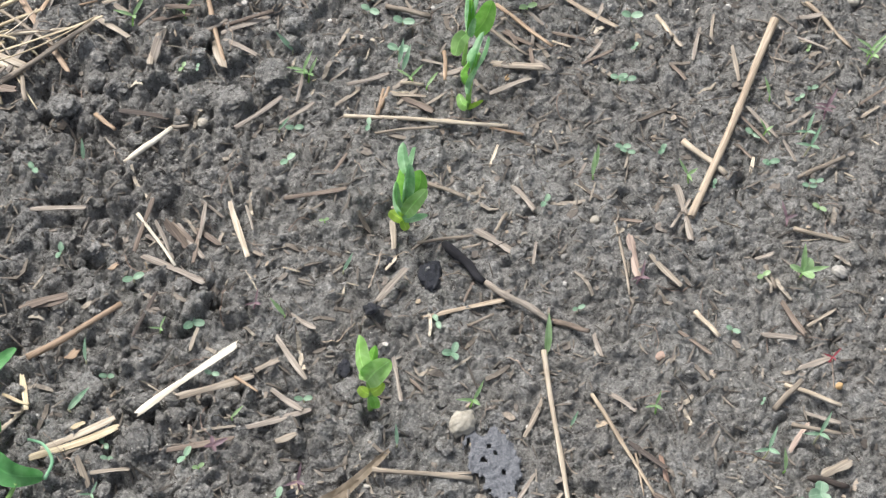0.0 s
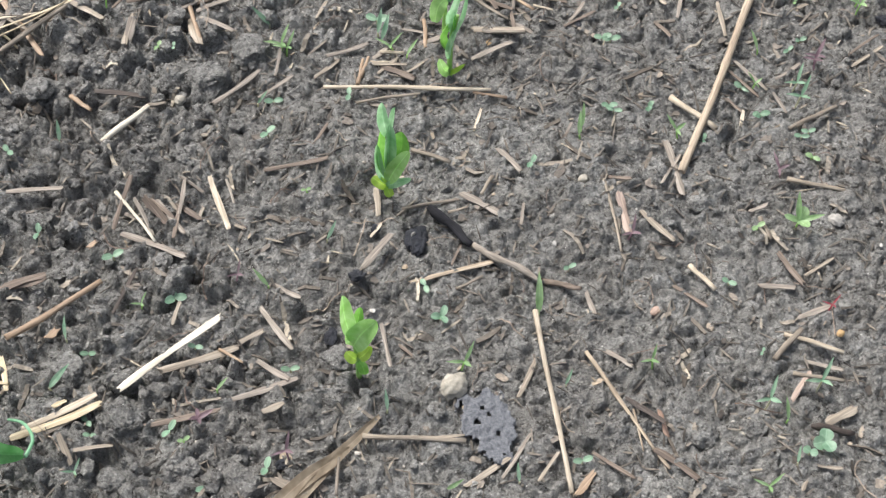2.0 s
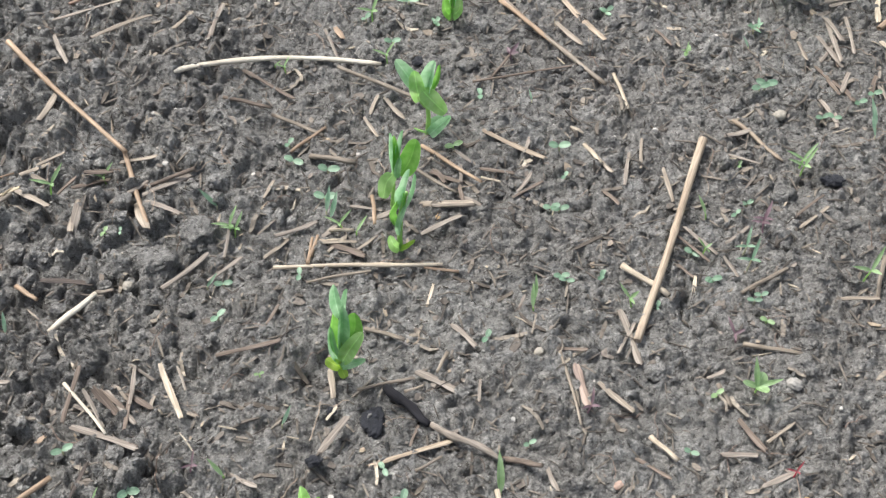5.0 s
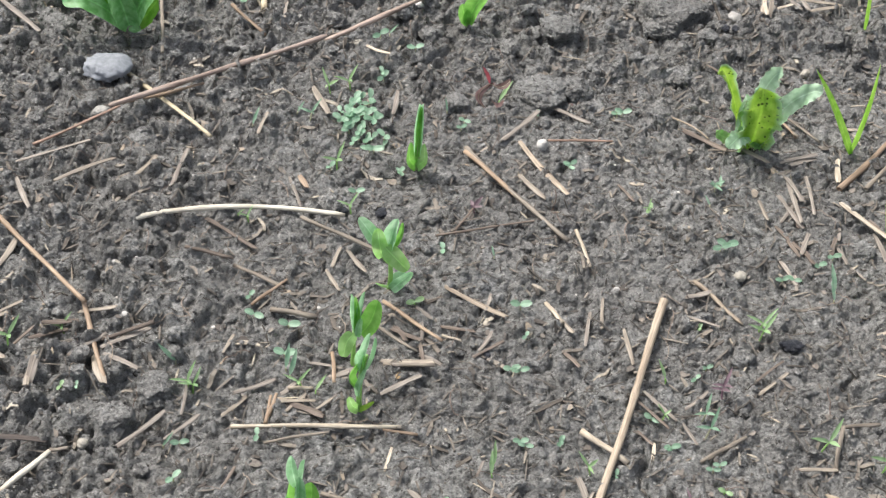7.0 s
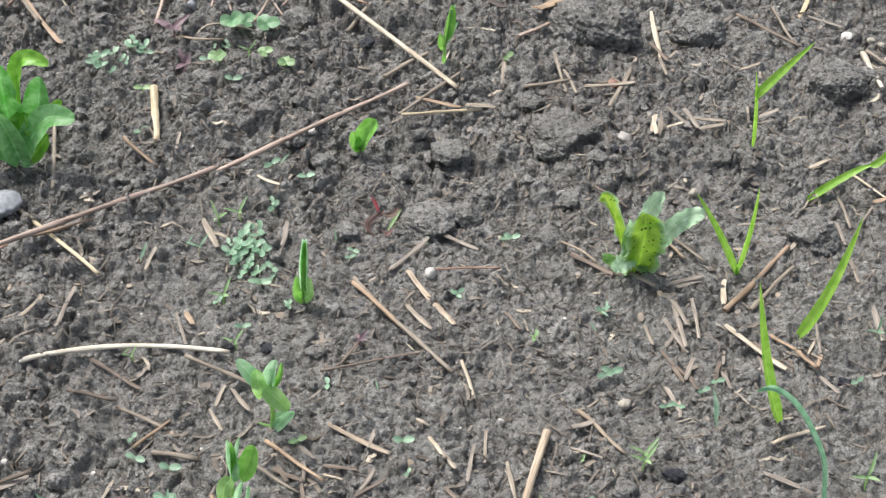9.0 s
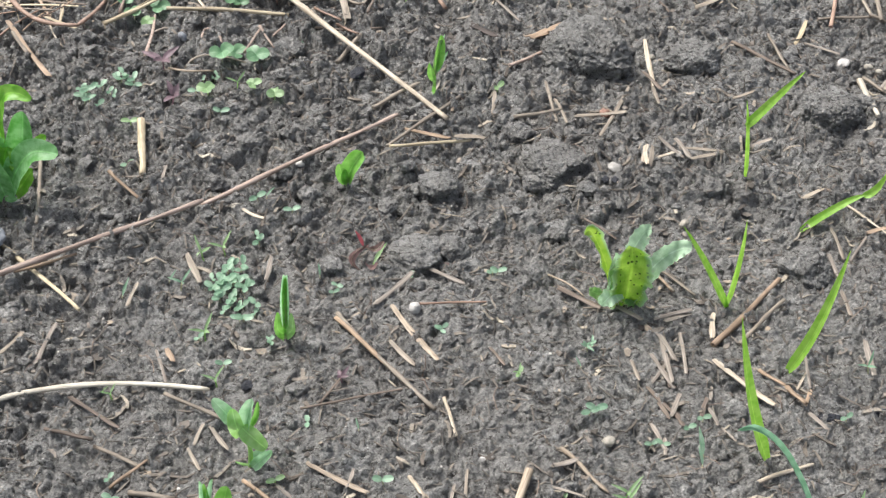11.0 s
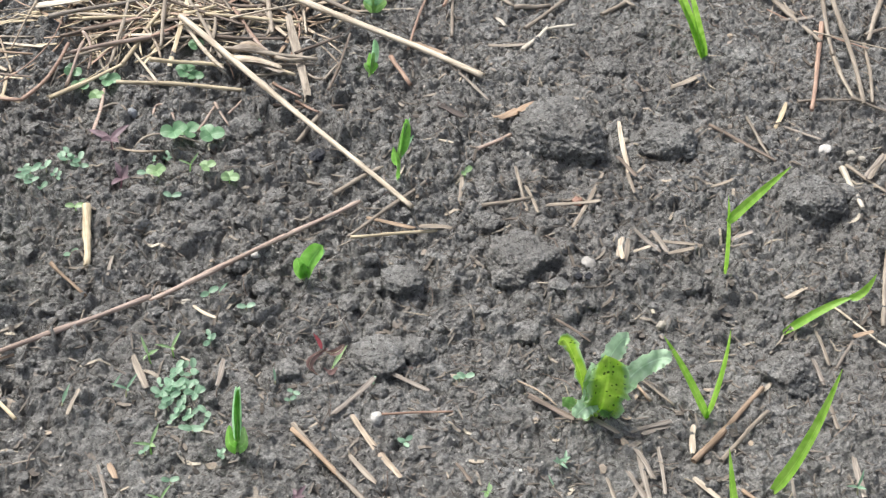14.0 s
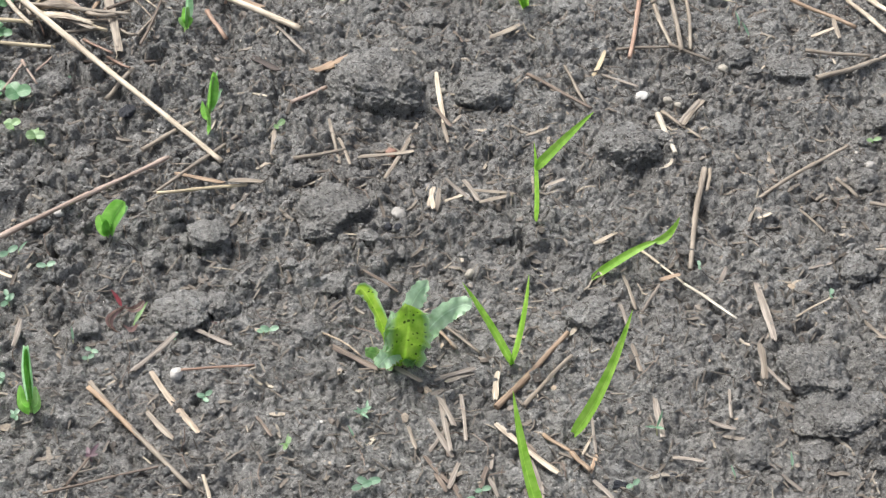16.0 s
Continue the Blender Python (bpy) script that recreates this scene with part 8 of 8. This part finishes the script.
seedling("one", 0.0922, -0.0295, 0.0036, 0.0115, 85, "g")
seedling("sprout", -0.0683, 0.0250, 0.0021, 0.0120, 60, "g")
seedling("one", -0.0775, 0.0395, 0.0009, 0.0122, 160, "b")
seedling("cot", -0.1348, 0.0195, -0.0004, 0.0036, 70, "g")
seedling("cot", -0.1275, 0.0230, 0.0026, 0.0030, 90, "b")
seedling("sprout", 0.2670, -0.0126, -0.0016, 0.0148, 50, "g")
seedling("sprout", 0.2970, -0.0251, -0.0008, 0.0147, 50, "g")
seedling("one", 0.2943, 0.0926, -0.0055, 0.0099, 105, "b")
seedling("cot", 0.2683, 0.1122, 0.0001, 0.0047, 20, "b")
seedling("cot", 0.2901, 0.1209, 0.0001, 0.0054, 30, "b")
seedling("sprout", 0.2474, 0.0721, -0.0005, 0.0128, 30, "g")
seedling("sprout", 0.3725, 0.0514, -0.0055, 0.0160, 60, "g")
seedling("cot", 0.2132, 0.0718, 0.0007, 0.0038, 70, "g")
seedling("cot", 0.1950, 0.1684, 0.0008, 0.0048, 60, "g")
seedling("cot", 0.2340, 0.1338, 0.0019, 0.0061, 10, "b")
seedling("round", -0.0050, 0.4967, 0.0025, 0.0137, 180, "c")
seedling("round", 0.0051, 0.5078, 0.0003, 0.0138, 60, "c")
seedling("round", 0.0222, 0.5019, -0.0013, 0.0138, 0, "c")
seedling("sprout", 0.0090, 0.4606, 0.0033, 0.0102, 40, "g")
seedling("round", 0.0222, 0.4617, 0.0000, 0.0087, 30, "g")
seedling("round", 0.0363, 0.4566, 0.0030, 0.0094, -20, "g")
seedling("round", -0.0119, 0.4558, 0.0021, 0.0102, 60, "g")
seedling("cot", -0.0221, 0.4605, 0.0009, 0.0071, 20, "b")
seedling("round", -0.0869, 0.5835, -0.0018, 0.0111, 120, "c")
seedling("round", -0.0608, 0.5765, 0.0010, 0.0119, 30, "c")
seedling("round", -0.0792, 0.5690, -0.0057, 0.0110, 200, "c")
seedling("round", -0.0684, 0.5595, -0.0006, 0.0092, 0, "g")
seedling("round", -0.0046, 0.5798, 0.0013, 0.0119, 40, "c")
seedling("round", 0.0016, 0.6189, 0.0001, 0.0096, 20, "c")
seedling("round", 0.0061, 0.5773, 0.0020, 0.0094, 0, "c")
seedling("cross", -0.0485, 0.4918, 0.0044, 0.0192, 140, "p")
seedling("cross", -0.0408, 0.4586, 0.0048, 0.0172, 60, "p")
seedling("cot", -0.0023, 0.4330, 0.0018, 0.0069, 0, "b")
seedling("cot", -0.0644, 0.4199, 0.0036, 0.0068, 0, "g")
seedling("cot", -0.0630, 0.3813, 0.0017, 0.0059, 30, "b")
seedling("cot", 0.0318, 0.2969, 0.0001, 0.0049, 110, "b")
seedling("one", 0.0366, 0.3304, 0.0023, 0.0078, 20, "b")
seedling("cot", 0.0850, 0.2450, 0.0020, 0.0047, -20, "b")
seedling("cot", 0.1318, 0.2568, -0.0003, 0.0041, 80, "b")
seedling("cross", 0.2393, 0.1878, -0.0010, 0.0071, 30, "b")
seedling("cot", 0.1883, 0.2608, -0.0014, 0.0062, -10, "b")
seedling("cot", 0.1498, 0.2055, -0.0017, 0.0046, -40, "b")
seedling("cot", 0.2122, 0.5951, -0.0005, 0.0061, 0, "g")
seedling("cot", 0.0446, 0.2020, -0.0025, 0.0045, 60, "b")
seedling("sprout", -0.0136, 0.2433, -0.0006, 0.0113, 40, "b")
seedling("sprout", 0.0053, 0.2004, 0.0001, 0.0128, 60, "g")
seedling("cot", 0.0541, 0.5339, -0.0031, 0.0050, 60, "b")
seedling("cot", 0.2018, 0.4615, 0.0029, 0.0072, 60, "g")
seedling("one", 0.1080, 0.2697, -0.0057, 0.0138, 40, "g")
seedling("cot", 0.0246, 0.2174, 0.0019, 0.0058, 0, "b")
seedling("cot", 0.5479, 0.2761, 0.0037, 0.0051, 60, "b")
seedling("sprout", 0.4080, 0.1641, 0.0047, 0.0111, 60, "b")
seedling("one", 0.5746, 0.5935, 0.0016, 0.0108, 110, "b")
seedling("one", 0.5769, 0.5758, 0.0009, 0.0107, 130, "b")
seedling("cot", 0.4660, 0.2988, 0.0006, 0.0044, 80, "b")
seedling("one", 0.4796, 0.1350, 0.0017, 0.0077, 95, "b")
seedling("one", 0.4439, 0.1274, 0.0033, 0.0063, 120, "b")
seedling("cot", 0.6321, 0.4356, 0.0006, 0.0058, 0, "g")
seedling("cot", 0.3849, 0.1247, 0.0019, 0.0050, 20, "b")
seedling_patch(0.0204, 0.2487, 0.0173, 0.0304, 38, 0.0060)
seedling_patch(-0.0873, 0.4597, 0.0222, 0.0237, 16, 0.0064)
seedling_patch(-0.0143, 0.4747, 0.0123, 0.0206, 4, 0.0053)

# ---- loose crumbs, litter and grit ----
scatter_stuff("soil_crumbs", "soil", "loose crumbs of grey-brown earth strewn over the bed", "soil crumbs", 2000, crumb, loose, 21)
scatter_stuff("fine_soil_crumbs", "soil", "fine crumbs of grey-brown earth strewn over the bed", "soil crumbs", 19000, fine_crumb, lambda x, y: 0.45 + loose(x, y), 24)
scatter_stuff("plant_litter", "litter", "fine brown and tan plant litter strewn over the soil", "plant litter", 17000, sliver, lambda x, y: 0.7 + 0.3 * (x > -0.1), 22, False)
scatter_stuff("grit", "grit", "fine pale grit strewn over the soil", "grit", 1900, grit, lambda x, y: 1.0, 23)
scatter_stuff("root_fibres", "fibres", "thin curled root and stem fibres strewn over the soil", "plant fibres", 830, fibre, lambda x, y: 1.0, 25, False)
scatter_stuff("leaf_flakes", "flakes", "grey-brown flakes of rotted leaf lying on the soil", "leaf flakes", 5700, flake, lambda x, y: 1.0, 26, False)
scatter_stuff("stalk_splinters", "splinters", "grey-brown split bits of old stalk pressed into the soil", "stalk splinters", 1250, splinter, lambda x, y: 0.4 + 0.6 * (y < 0.5), 27)
